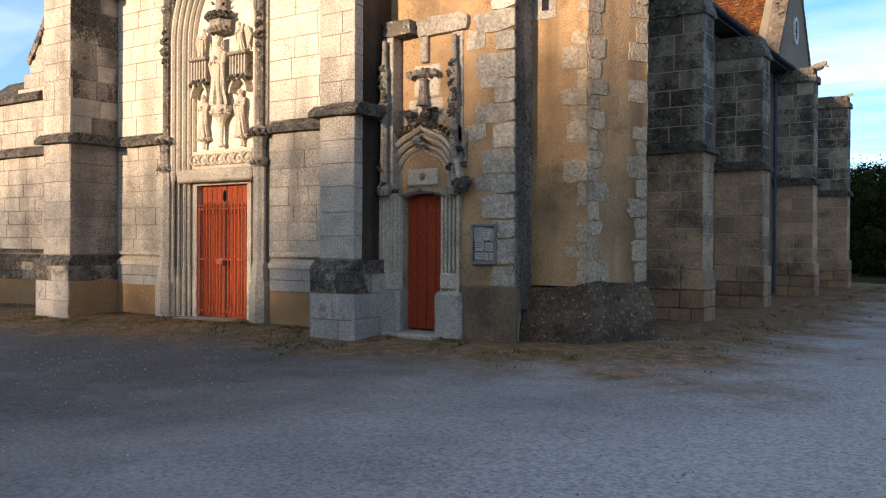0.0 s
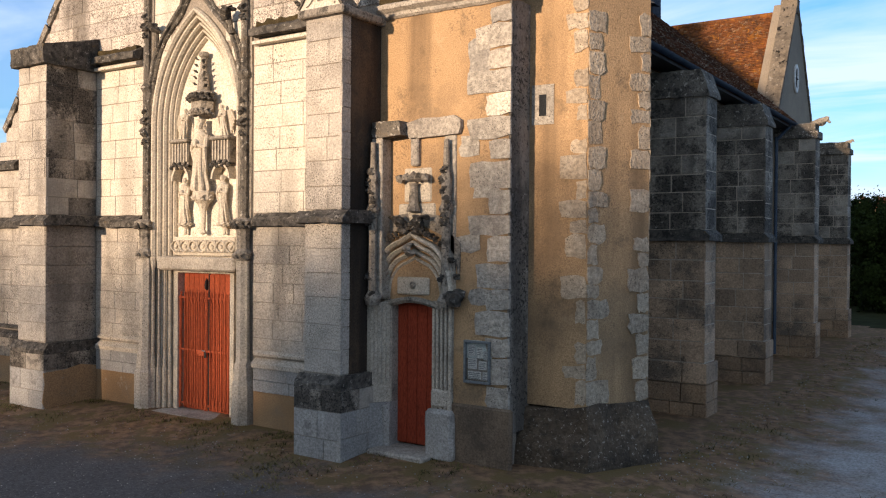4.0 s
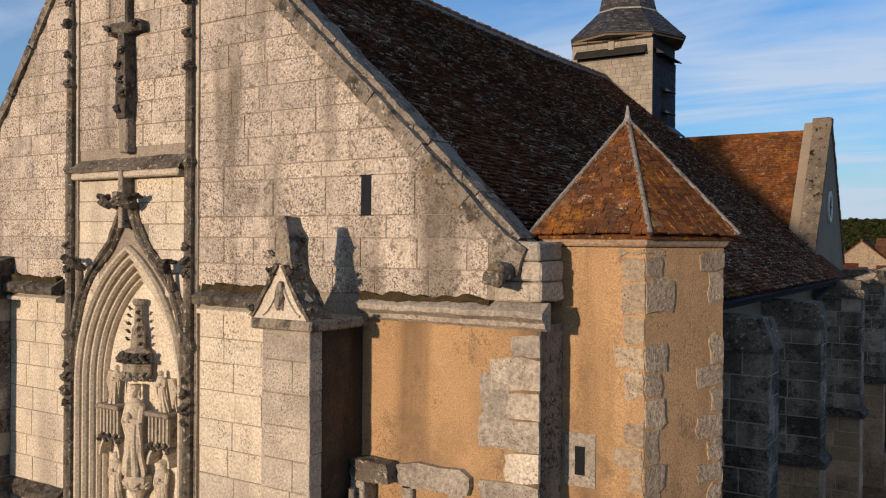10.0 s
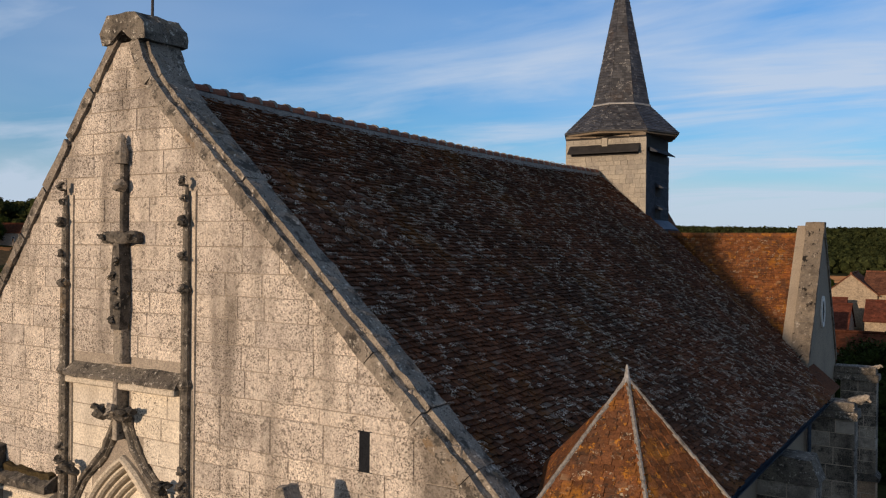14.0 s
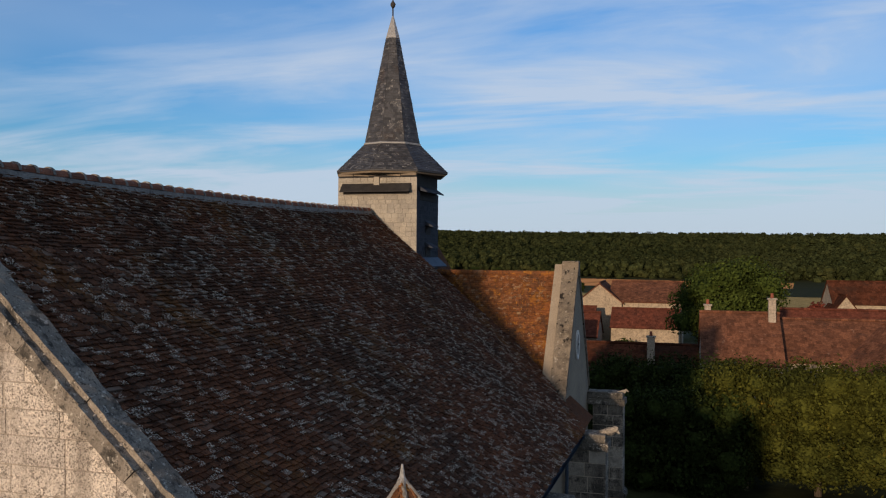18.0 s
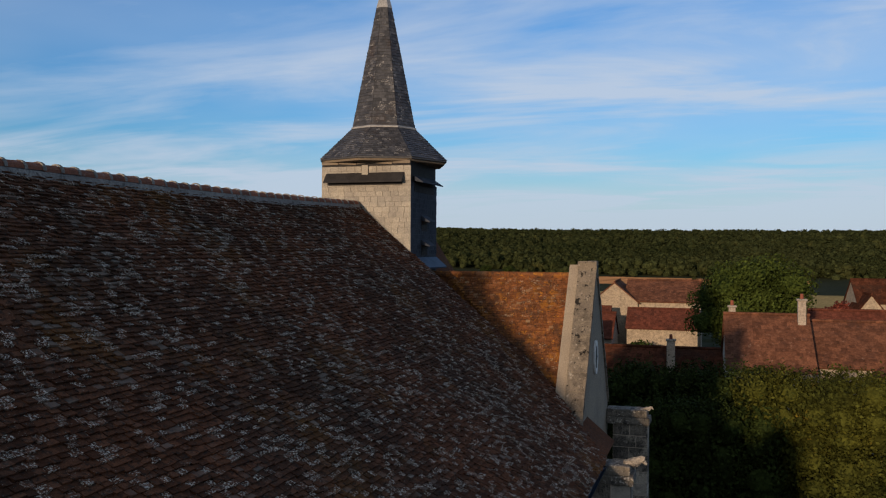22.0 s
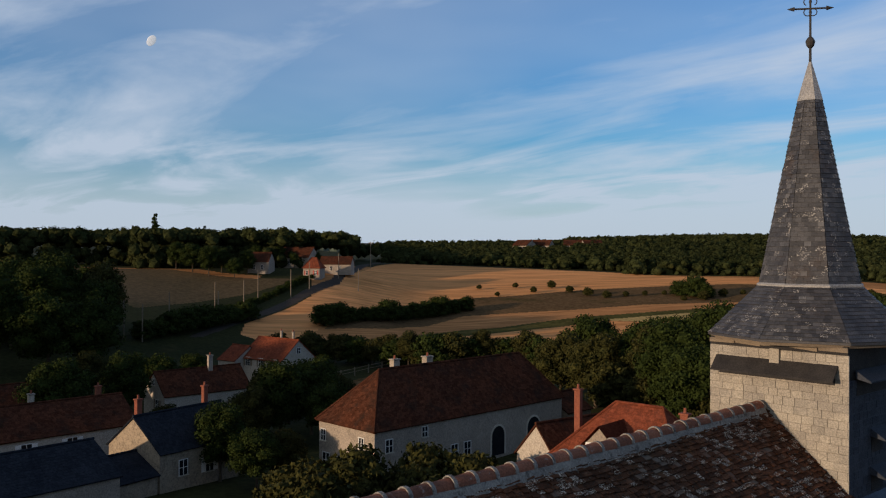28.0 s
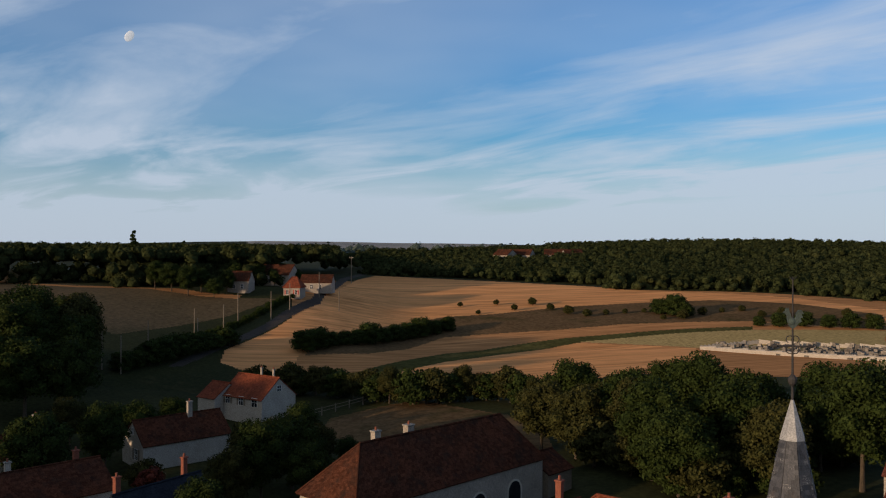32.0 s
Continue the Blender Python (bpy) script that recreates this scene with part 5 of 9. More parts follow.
# --- buttresses of the west front
def front_buttress(x0, x1, pinnacle, seed, y0=-1.0):
    b = thing("buttress", "tall stone buttress with a gabled cap, grey lichen-stained ashlar" if pinnacle else "tall stone buttress with a dark sloping top", "buttress", group="west buttresses")
    part("core", prism(bmesh.new(), [(y0 + 0.013, -0.2), (y0 + 0.013, 6.42), (F + 0.03, 6.42 if pinnacle else 6.9), (F + 0.03, -0.2)], x0 + 0.013, x1 - 0.013, "x"), "mortar", b)
    cx = (x0 + x1) / 2
    for (mx, my, turn, wid) in ((x0, y0, 0, x1 - x0), (x1, y0, 90, F - y0), (x0, F, -90, F - y0)):
        fm = face_frame(mx, my, 0, turn)
        top = 6.40
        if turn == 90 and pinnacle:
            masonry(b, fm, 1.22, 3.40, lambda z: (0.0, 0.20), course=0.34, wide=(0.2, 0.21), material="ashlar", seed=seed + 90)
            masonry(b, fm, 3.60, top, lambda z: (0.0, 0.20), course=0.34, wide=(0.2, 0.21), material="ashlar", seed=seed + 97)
            # stained plaster whose colour also holds the shade of this south face
            part("side_plaster", boxed(x1 - 0.02, x1 - 0.002, y0 + 0.20, F, 1.2, top), "soot", b, "stained plaster darkened for the shaded side")
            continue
        # the south face takes darker ashlar: staining plus its shade in the colour
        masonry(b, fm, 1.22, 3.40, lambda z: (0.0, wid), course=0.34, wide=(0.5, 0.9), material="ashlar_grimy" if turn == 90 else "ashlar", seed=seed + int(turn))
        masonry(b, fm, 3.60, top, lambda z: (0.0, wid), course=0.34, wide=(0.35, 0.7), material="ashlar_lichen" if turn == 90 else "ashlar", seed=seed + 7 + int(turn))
    # plinth wider than the shaft
    e = 0.10
    part("plinth_core", boxed(x0 - e + 0.013, x1 + e - 0.013, y0 - e + 0.013, F + 0.02, -0.2, 1.0), "mortar", b)
    for (mx, my, turn, wid) in ((x0 - e, y0 - e, 0, x1 - x0 + 2 * e), (x1 + e, y0 - e, 90, F - y0 + e), (x0 - e, F, -90, F - y0 + e)):
        fm = face_frame(mx, my, 0, turn)
        masonry(b, fm, 0.70, 1.0, lambda z: (0.0, wid), course=0.31, wide=(0.35, 0.7), material="ashlar_lichen", seed=seed + 33 + int(turn))
        if turn == 90 and not pinnacle:
            part("plinth_plaster", shift(prism(bmesh.new(), ragged(0.02, wid - 0.01, -0.1, 0.70, random.Random(8), 0.05), -0.012, 0.01), fm), "plaster_tan", b, "ochre plaster patch with a ragged edge")
            continue
        masonry(b, fm, -0.05, 0.70, lambda z: (0.0, wid), course=0.37, wide=(0.35, 0.7), material="plinth_stone", seed=seed + 3 + int(turn))
    prof = lambda o, z, h: prism(bmesh.new(), [(y0 - o, z), (y0 - o, z + h * 0.4), (y0 - 0.0, z + h), (F + 0.02, z + h), (F + 0.02, z)], x0 - o, x1 + o, "x")
    part("plinth_mould", roughen(prof(0.10, 1.0, 0.20), 0.12, 0.010, seed), "stone_dark", b, "dark weathered plinth moulding")
    part("string_course", roughen(prof(0.13, 3.40, 0.19), 0.12, 0.014, seed), "stone_dark", b, "blackened projecting string course")
    if pinnacle:
        part("eaves_slab", boxed(x0 - 0.09, x1 + 0.09, y0 - 0.10, F + 0.02, 6.38, 6.50, bevel=0.02), "stone_carved_grey", b)
        curve = [(abs(x1 - cx) + 0.02) * (1 - k / 8) ** 1.15 + 0.05 for k in range(9)]
        rise = [6.50 + 0.58 * k / 8 for k in range(9)]
        pts = [(cx - w, z) for w, z in zip(curve, rise)] + [(cx + w, z) for w, z in reversed(list(zip(curve, rise)))]
        part("gablet", prism(bmesh.new(), pts, y0 - 0.07, y0 + 0.25), "ashlar_pale", b, "pale concave stone gablet")
        for s in (-1, 1):
            bm = sweep(bmesh.new(), [(cx + s * w, z) for w, z in zip(curve, rise)], [(-0.01, 0.62), (-0.01, 0.98), (0.04, 0.98), (0.04, 0.62)])
            part("coping", roughen(shift(bm, Matrix.Translation((0, -0.12, 0))), 0.12, 0.012, s), "coping", b, "lichened curved coping")
            part("crocket", leafy((cx + s * 0.40, y0 - 0.06, 6.60), 0.09, 80 + s, s), "stone_dark", b)
            part("crocket", leafy((cx + s * 0.12, y0 - 0.06, 7.0), 0.10, 180 + s, s * 0.5), "stone_dark", b)
            # carved tracery of the gablet's face
            arc = [(cx + s * (0.27 - 0.24 * t), 6.54 + 0.30 * t ** 1.6) for t in np.linspace(0, 1, 7)]
            part("tracery_rib", shift(sweep(bmesh.new(), arc, [(-0.016, 0.0), (-0.010, 0.03), (0.010, 0.03), (0.016, 0.0)]), Matrix.Translation((0, y0 - 0.068, 0))), "ashlar_pale", b)
        part("boss", lump(bmesh.new(), (cx, y0 - 0.10, 6.76), (0.055, 0.04, 0.16), 83, 0.5, 2), "stone_carved_grey", b)
        bm = prism(bmesh.new(), [(cx - 0.16, 6.95), (cx + 0.09, 6.95), (cx + 0.07, 7.40), (cx + 0.02, 7.52), (cx - 0.03, 7.60), (cx - 0.13, 7.59), (cx - 0.16, 7.30)], y0 - 0.02, y0 + 0.26)
        part("pinnacle", roughen(bm, 0.07, 0.022, 4), "stone_carved_grey", b, "broken pinnacle stump")
        for k in range(3):
            part("crocket", leafy((cx + (0.10, -0.17, 0.06)[k], y0 + (0.05, 0.0, 0.2)[k], 7.06 + 0.14 * k), 0.075, 90 + k, 1 if k % 2 == 0 else -1), "stone_dark", b)
    else:
        bm = prism(bmesh.new(), [(y0 - 0.10, 6.40), (y0 - 0.12, 6.46), (y0 - 0.12, 6.74), (F + 0.02, 7.06), (F + 0.02, 6.40)], x0 - 0.09, x1 + 0.09, "x")
        part("weathering", roughen(bm, 0.12, 0.014, 2), "stone_dark", b, "black lichened sloping cap stone")
    return b


front_buttress(3.49, 4.185, True, 11)
front_buttress(-3.75, -2.84, False, 41, -1.16)

# --- string courses and weatherings of the front
def run_x(name, x0, x1, z, out, h, material, label=""):
    bm = prism(bmesh.new(), [(F - out, z), (F - out, z + h * 0.45), (F + 0.01, z + h), (F + 0.05, z + h), (F + 0.05, z)], x0, x1, "x")
    return part(name, roughen(bm, 0.12, 0.012, x0) if "mould" not in name else bm, material, church, label)


for a, b in ((-7.8, -3.9), (-2.72, -1.42), (1.56, 3.34)):
    run_x("string_course", a, b, 3.38, 0.13, 0.22, "stone_dark", "blackened projecting string course")
    run_x("plinth_mould", a, b, 1.02, 0.10, 0.16, "stone_dark" if a < -3 else "jamb_pale", "moulded plinth course")
    run_x("plinth_mould", a, b, 1.22, 0.05, 0.09, "stone_dark" if a < -3 else "jamb_pale", "upper moulded plinth course")
for a, b in ((-2.72, -1.45), (1.58, 3.47)):
    run_x("weathering", a, b, 6.52, 0.22, 0.24, "stone_dark", "mossy sloping weathering course")
    run_x("weathering_mould", a, b, 6.40, 0.14, 0.118, "ashlar_pale")
    part("moss", roughen(boxed(a + 0.05, b - 0.05, F - 0.10, F - 0.004, 6.66, 6.775), 0.05, 0.03, a), "moss", church, "brown moss on the sloping ledge")

# --- stones of the front
FW = face_frame(0, F, 0, 0)
zone = lambda a, b: (lambda z: (a, b))
hole_portal = (PX - 1.40, PX + 1.40, 0.0, 6.5)
for a, b, s in ((-2.84, PX - 1.40, 1), (PX + 1.42, 3.47, 2)):
    masonry(church, FW, 1.22, 3.38, zone(a, b), material="ashlar", course=0.33, seed=100 + s)
    masonry(church, FW, 3.60, 6.40, zone(a, b), material="ashlar_pale", course=0.33, seed=110 + s)
# spandrels beside and over the arch
for s in (-1, 1):
    def spandrel(z, s=s):
        half = 1.20 if z < 5.3 else max(0.12, 1.20 * (1 - ((z - 5.25) / 2.75) ** 1.5))
        return (PX - 1.18, PX - half) if s < 0 else (PX + half, PX + 1.18)
    masonry(church, FW, 5.3, 8.20, spandrel, material="ashlar_pale", course=0.34, seed=120 + s)
# gable
masonry(church, FW, 6.74, 12.95, lambda z: (left_edge(z) + 0.02, min(right_edge(z), 5.85) - 0.02), [(PX - 1.30, PX + 1.30, 6.0, 8.52), (PX - 1.36, PX - 1.20, 6.0, 11.0), (PX + 1.20, PX + 1.36, 6.0, 11.0), (4.15, 4.29, 7.64, 8.10)],
        material="ashlar_weathered", course=0.31, wide=(0.45, 0.95), seed=131, cuts=(7.64, 8.10))
part("gable_slit_reveal", boxed(4.12, 4.32, F + 0.004, F + 0.0095, 7.62, 8.12), "window_dark", church)
# left of the buttress: the north aisle's west end
masonry(church, FW, 1.22, 3.38, zone(-7.8, -3.75), material="ashlar", seed=140, wide=(0.5, 0.9))
masonry(church, FW, 3.60, 4.62, zone(-7.8, -3.75), material="ashlar", seed=141, wide=(0.5, 0.9))
masonry(church, FW, 4.62, 6.74, lambda z: (left_edge(z) + 0.02, -3.75), material="ashlar", seed=142, wide=(0.4, 0.7))
part("aisle_wall", boxed(-7.8, -6.0, F + 0.03, F + 0.7, -0.3, 4.7), "mortar", church)
bm = prism(bmesh.new(), [(F - 0.12, 4.62), (F - 0.12, 4.74), (F + 0.5, 5.25), (F + 0.7, 5.25), (F + 0.7, 4.62)], -7.8, -5.55, "x")
part("aisle_coping", bm, "stone_dark", church, "black sloping coping of the aisle wall")
# plinth below, part stone, part flaking plaster
for a, b in ((-7.8, -3.9), (-2.72, -1.45), (1.58, 3.34)):
    part("plinth_plaster", boxed(a, b, F - 0.06, F + 0.05, -0.2, 0.62), "plaster_tan", church, "ochre patched plaster plinth")
    masonry(church, face_frame(0, F - 0.08, 0, 0), 0.62, 1.02, zone(a, b), material="ashlar_lichen" if a < -3 else "plinth_stone", seed=150 + int(a), course=0.2)

# --- gable coping, apex block and iron cross
for k in range(11):
    a, b = k / 11, (k + 1) / 11
    p = [(-0.10 - 5.95 * u, 13.02 - 7.62 * u) for u in (a, b - 0.004)]
    bm = prism(bmesh.new(), [p[0], p[1], (p[1][0] - 0.10, p[1][1] + 0.10), (p[0][0] - 0.10, p[0][1] + 0.10)], F - 0.05, F + 0.72)
    part("coping_stone", roughen(bm, 0.14, 0.012, k), "coping_white", church)
CP = [(0.30, 13.0), (0.42, 12.72), (0.62, 12.42), (0.98, 12.05), (1.50, 11.58), (2.20, 10.95), (2.95, 10.27), (3.65, 9.62), (4.35, 8.97), (5.0, 8.36), (5.6, 7.78), (6.10, 7.30)]
for a, b in zip(CP, CP[1:]):
    d = Vector((b[0] - a[0], b[1] - a[1])).normalized()
    n = Vector((-d.y, d.x))
    b2 = (b[0] - d.x * 0.006, b[1] - d.y * 0.006)
    off = lambda p, k: (p[0] + n.x * k, p[1] + n.y * k)
    bm = bmesh.new()
    prism(bm, [off(a, -0.13), off(b2, -0.13), off(b2, 0.06), off(a, 0.06)], F - 0.09, F + 0.10)
    prism(bm, [off(a, -0.22), off(b2, -0.22), off(b2, 0.13), off(a, 0.13)], F + 0.03, F + 0.36 + 0.22 * max(0.0, (a[1] - 10.8) / 2.2))
    part("coping_stone", roughen(bm, 0.12, 0.014, a[0]), "coping_white", church, "lichened sloping coping stone")
    bm = bmesh.new()
    vv = [bm.verts.new((q[0], y, q[1])) for q, y in ((off(a, 0.0), F + 0.35), (off(b2, 0.0), F + 0.35), (off(b2, -0.20), 0.42), (off(a, -0.20), 0.42))]
    bm.faces.new(vv)
    bmesh.ops.solidify(bm, geom=bm.faces, thickness=0.04)
    part("flashing", bm, "lead_dark", church, "dark lead flashing behind the coping")
bm = prism(bmesh.new(), [(5.85, 6.95), (6.22, 7.0), (6.30, 7.28), (6.12, 7.40), (5.95, 7.45)], F - 0.10, F + 0.45)
part("kneeler", roughen(bm, 0.1, 0.016, 3), "coping_white", church)
bm = prism(bmesh.new(), [(-0.40, 12.98), (-0.42, 13.14), (-0.28, 13.38), (0.30, 13.38), (0.50, 13.2), (0.52, 12.98), (0.28, 12.98), (0.05, 13.16), (-0.22, 12.98)], F - 0.10, F + 0.66)
part("apex_stone", roughen(bm, 0.12, 0.016, 8), "coping", church, "broad angular apex stone of the gable")
for x, z in ((-1.75, 11.2), (-2.95, 9.72), (-4.3, 8.0)):
    part("crocket", lump(bmesh.new(), (x, F + 0.2, z), (0.16, 0.14, 0.13), int(10 * z), 0.5), "stone_carved_grey", church)
ic = thing("iron_cross", "slim dark wrought-iron cross on the gable top", "cross", (-0.05, F + 0.5, 13.36))
part("stem", rod(bmesh.new(), (0, 0, 0), (0, 0, 1.15), 0.022, 0.016), "iron", ic)
part("cross_bar", rod(bmesh.new(), (-0.34, 0, 0.76), (0.34, 0, 0.76), 0.016), "iron", ic)
for p in ((-0.34, 0, 0.76), (0.34, 0, 0.76), (0, 0, 1.15)):
    bm = bmesh.new()
    d = Vector((1 if p[0] > 0 else -1, 0, 0)) if p[0] else Vector((0, 0, 1))
    rod(bm, Vector(p) - d * 0.02, Vector(p) + d * 0.10, 0.045, 0.004)
    part("spear_tip", bm, "iron", ic)

# --- south bay of the front: ochre render, small door
bm = prism(bmesh.new(), [(4.19, 0.0), (4.19, 6.47), (6.40, 6.47), (6.40, 0.85), (5.22, 0.85), (5.22, 2.28), (4.36, 2.28), (4.36, 0.0)], F + 0.0, F + 0.035)
part("rendered_bay", bm, "render", church, "ochre rough-cast render stained with damp")
part("render_foot", boxed(5.24, 6.50, F - 0.06, F + 0.03, -0.1, 0.85, bevel=0.03), "footing_plaster", church, "dark damp plastered footing")
# the bay's south return, its shade put into the dark mottled stone
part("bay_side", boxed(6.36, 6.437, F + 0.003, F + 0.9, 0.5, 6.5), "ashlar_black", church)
qr = random.Random(5)
z, k = 0.80, 0
while z < 6.40:
    h = qr.uniform(0.26, 0.40)
    h = min(h, 6.42 - z)
    w = (0.62 if k % 2 else 0.34) * qr.uniform(0.85, 1.15)
    part("quoin", prism(bmesh.new(), [(min(a, 6.44), b) for a, b in ragged(6.44 - w, 6.46, z + 0.012, z + h - 0.012, qr)], F - qr.uniform(0.012, 0.03), F + 0.02), "ashlar_pale" if 5.0 < z + h / 2 < 5.25 else "quoin", church)
    z, k = z + h, k + 1
for x, z, w, h in ((5.62, 4.35, 0.30, 0.30), (5.55, 2.98, 0.42, 0.26), (5.85, 3.75, 0.40, 0.30), (5.75, 5.45, 0.32, 0.55), (5.80, 2.25, 0.5, 0.25)):
    part("quoin", prism(bmesh.new(), ragged(x, x + w, z, z + h, qr, 0.03), F - 0.012, F + 0.05), "quoin", church)
# cornice
bm = prism(bmesh.new(), [(F - 0.02, 6.46), (F - 0.06, 6.49), (F - 0.07, 6.54), (F - 0.15, 6.59), (F - 0.15, 6.65), (F + 0.02, 6.735), (F + 0.06, 6.735), (F + 0.06, 6.46)], 4.19, 6.52, "x")
part("cornice", roughen(bm, 0.12, 0.008, 6), "ashlar_joined", church, "moulded stone cornice")
for x0, x1, z0, z1 in ((5.93, 6.46, 6.745, 6.94), (5.94, 6.22, 6.948, 7.15), (6.228, 6.46, 6.948, 7.15), (6.02, 6.44, 7.158, 7.35)):
    part("corner_block", roughen(boxed(x0, x1, F - 0.05, F + 0.50, z0, z1, bevel=0.02), 0.1, 0.012, x0 + z0), "quoin", church)
part("moss", roughen(boxed(4.22, 5.92, F - 0.09, F - 0.004, 6.69, 6.765), 0.05, 0.032, 3), "moss", church, "brown moss along the cornice")
sp = thing("gargoyle_stump", "broken stone water spout with yellow lichen at the gable foot", "gargoyle")
part("spout_body", roughen(boxed(6.0, 6.17, F - 0.34, F + 0.1, 6.95, 7.13, bevel=0.03), 0.07, 0.018, 9), "coping", sp)
part("spout_lip", roughen(boxed(5.97, 6.20, F - 0.40, F - 0.29, 6.92, 7.06, bevel=0.03), 0.06, 0.02, 4), "coping", sp, "yellow-lichened broken lip")


def small_door():
    d = thing("side_doorway", "small ogee-arched gothic stone doorway with worn carving and plank door", "doorway")
    cx, hw, ax = 4.795, 0.36, 4.845
    for s in (-1, 1):
        for j in range(5):
            x = cx + s * (hw + 0.045 + 0.078 * j)
            bm = lathe(bmesh.new(), [(0.032, 0.74), (0.036, 0.86), (0.026, 0.9), (0.026, 2.2), (0.036, 2.26)], 7, (x, F - 0.02 - 0.012 * j, 0.0))
            part("jamb_shaft", bm, "jamb_pale", d)
        part("jamb_panel", boxed(cx + s * (hw + 0.20) - 0.17, cx + s * (hw + 0.20) + 0.17, F - 0.09, F, 0.76, 1.02, bevel=0.03), "jamb_pale", d)
        part("jamb", boxed(cx + s * (hw + 0.19) - 0.19, cx + s * (hw + 0.19) + 0.19, F - 0.015, 0.14, 0.0, 2.3, bevel=0.02), "ashlar_joined", d)
        part("jamb_foot", roughen(boxed(cx + s * (hw + 0.21) - 0.24, cx + s * (hw + 0.21) + 0.24, F - 0.16, F, 0.0, 0.74, bevel=0.05), 0.12, 0.014, s), "plinth_stone", d, "worn grey base stone")
    def ogee(u, apex):
        t = abs(u)
        return 2.28 + (apex - 2.28) * (0.90 * max(0.0, 1 - t ** 2.6) ** 0.5 + 0.10 * max(0.0, 1 - t / 0.35) ** 1.5)

    for half, out, apex in ((0.72, 0.14, 3.25), (0.64, 0.10, 3.13), (0.56, 0.06, 3.01), (0.48, 0.02, 2.90)):
        path = [(ax + half * k / 12, ogee(k / 12, apex)) for k in range(-12, 13)]
        bm = sweep(bmesh.new(), path, [(-0.035, -0.1), (-0.035, out - F - 0.03), (-0.015, out - F), (0.0, out - F + 0.02), (0.02, out - F), (0.035, out - F - 0.03), (0.035, -0.1)])
        part("arch_order", bm, "stone_carved", d)
    part("tympanum", prism(bmesh.new(), [(ax + 0.49 * k / 8, ogee(k / 8, 2.92)) for k in range(-8, 9)], F - 0.008, F + 0.03), "render", d)
    part("inscription_stone", boxed(ax - 0.30, ax + 0.28, F - 0.05, F - 0.012, 2.36, 2.62, bevel=0.02), "stone_carved", d, "blank carved stone with a small shield")
    part("shield", lump(bmesh.new(), (ax, F - 0.06, 2.50), (0.05, 0.03, 0.06), 8, 0.1), "stone_carved_grey", d)
    part("jamb", prism(bmesh.new(), [(4.192, F - 0.30), (4.25, F - 0.30), (4.43, F - 0.02), (4.43, 0.1), (4.192, 0.1)], 0.75, 2.24, "z"), "jamb_pale", d, "splayed fluted jamb")
    part("jamb_foot", roughen(prism(bmesh.new(), [(4.192, F - 0.36), (4.27, F - 0.36), (4.44, F - 0.05), (4.44, 0.1), (4.192, 0.1)], -0.05, 0.75, "z"), 0.12, 0.012, 3), "plinth_stone", d)
    for k in range(5):
        t = (k + 0.5) / 5
        part("jamb_shaft", rod(bmesh.new(), (4.25 + 0.18 * t, F - 0.30 + 0.28 * t, 1.02), (4.25 + 0.18 * t, F - 0.30 + 0.28 * t, 2.22), 0.022, n=6), "jamb_pale", d)
    # segmental head
    path = [(ax - 0.03 + 0.52 * (k / 6 - 1), 2.16 + 0.12 * (1 - (k / 6 - 1) ** 2)) for k in range(13)]
    part("head_mould", sweep(bmesh.new(), path, [(-0.03, -0.12), (-0.04, 0.13), (0.0, 0.17), (0.05, 0.15), (0.05, -0.12)]), "stone_carved_grey", d)
    leaf = part("leaf", boxed(cx - hw, cx + hw, 0.06, 0.10, 0.12, 2.24), "door_crimson", d, "dark red plank leaf")
    for k in range(4):
        w = 2 * hw / 4
        part("board", boxed(cx - hw + k * w + 0.004, cx - hw + (k + 1) * w - 0.004, 0.038, 0.059, 0.13, 2.23, bevel=0.005), "door_crimson", leaf)
    part("handle", lump(bmesh.new(), (cx + hw - 0.07, 0.025, 1.16), (0.025, 0.025, 0.03), 5, 0.1), "iron", leaf)
    part("doorstep", boxed(cx - 0.5, cx + 0.5, -0.55, 0.12, -0.08, 0.10, bevel=0.03), "ashlar_joined", d)
    # crocketed ogee and finial
    for k in range(-9, 10):
        u = k / 9
        part("crocket", leafy((ax + 0.78 * u, F - 0.09, ogee(u * 0.95, 3.35) + 0.02), 0.085, 200 + k, 0.4 if k > 1 else (-0.4 if k < -1 else 0.0)), "stone_dark", d)
    for s in (-1, 1):
        pts = [(ax + s * 0.78, 2.60), (ax + s * 0.70, 2.95), (ax + s * 0.52, 3.22), (ax + s * 0.10, 3.40), (ax + s * 0.12, 3.56), (ax + s * 0.42, 3.52), (ax + s * 0.60, 3.30), (ax + s * 0.80, 3.12)]
        part("spandrel_stone", prism(bmesh.new(), pts if s > 0 else pts[::-1], F - 0.03, F + 0.03), "stone_carved_grey", d)
        part("carved_leaf", leafy((ax + s * 0.13, F - 0.12, 3.42), 0.19, 45 + s, s), "stone_dark", d)
        part("carved_leaf", leafy((ax + s * 0.08, F - 0.11, 3.30), 0.13, 48 + s, s), "stone_dark", d)
    part("pendant", leafy((ax + 0.02, F - 0.16, 3.02), 0.13, 44), "stone_carved_grey", d)
    part("backing_stone", boxed(ax - 0.30, ax + 0.36, F - 0.02, F + 0.03, 3.42, 3.70, bevel=0.02), "stone_carved", d)
    part("backing_stone", boxed(ax - 0.20, ax + 0.29, F - 0.02, F + 0.03, 3.72, 4.22, bevel=0.02), "stone_carved", d)
    bm = lathe(bmesh.new(), [(0.11, 3.58), (0.075, 3.70), (0.055, 3.95), (0.08, 3.99)], 8, (ax + 0.03, F - 0.09, 0))
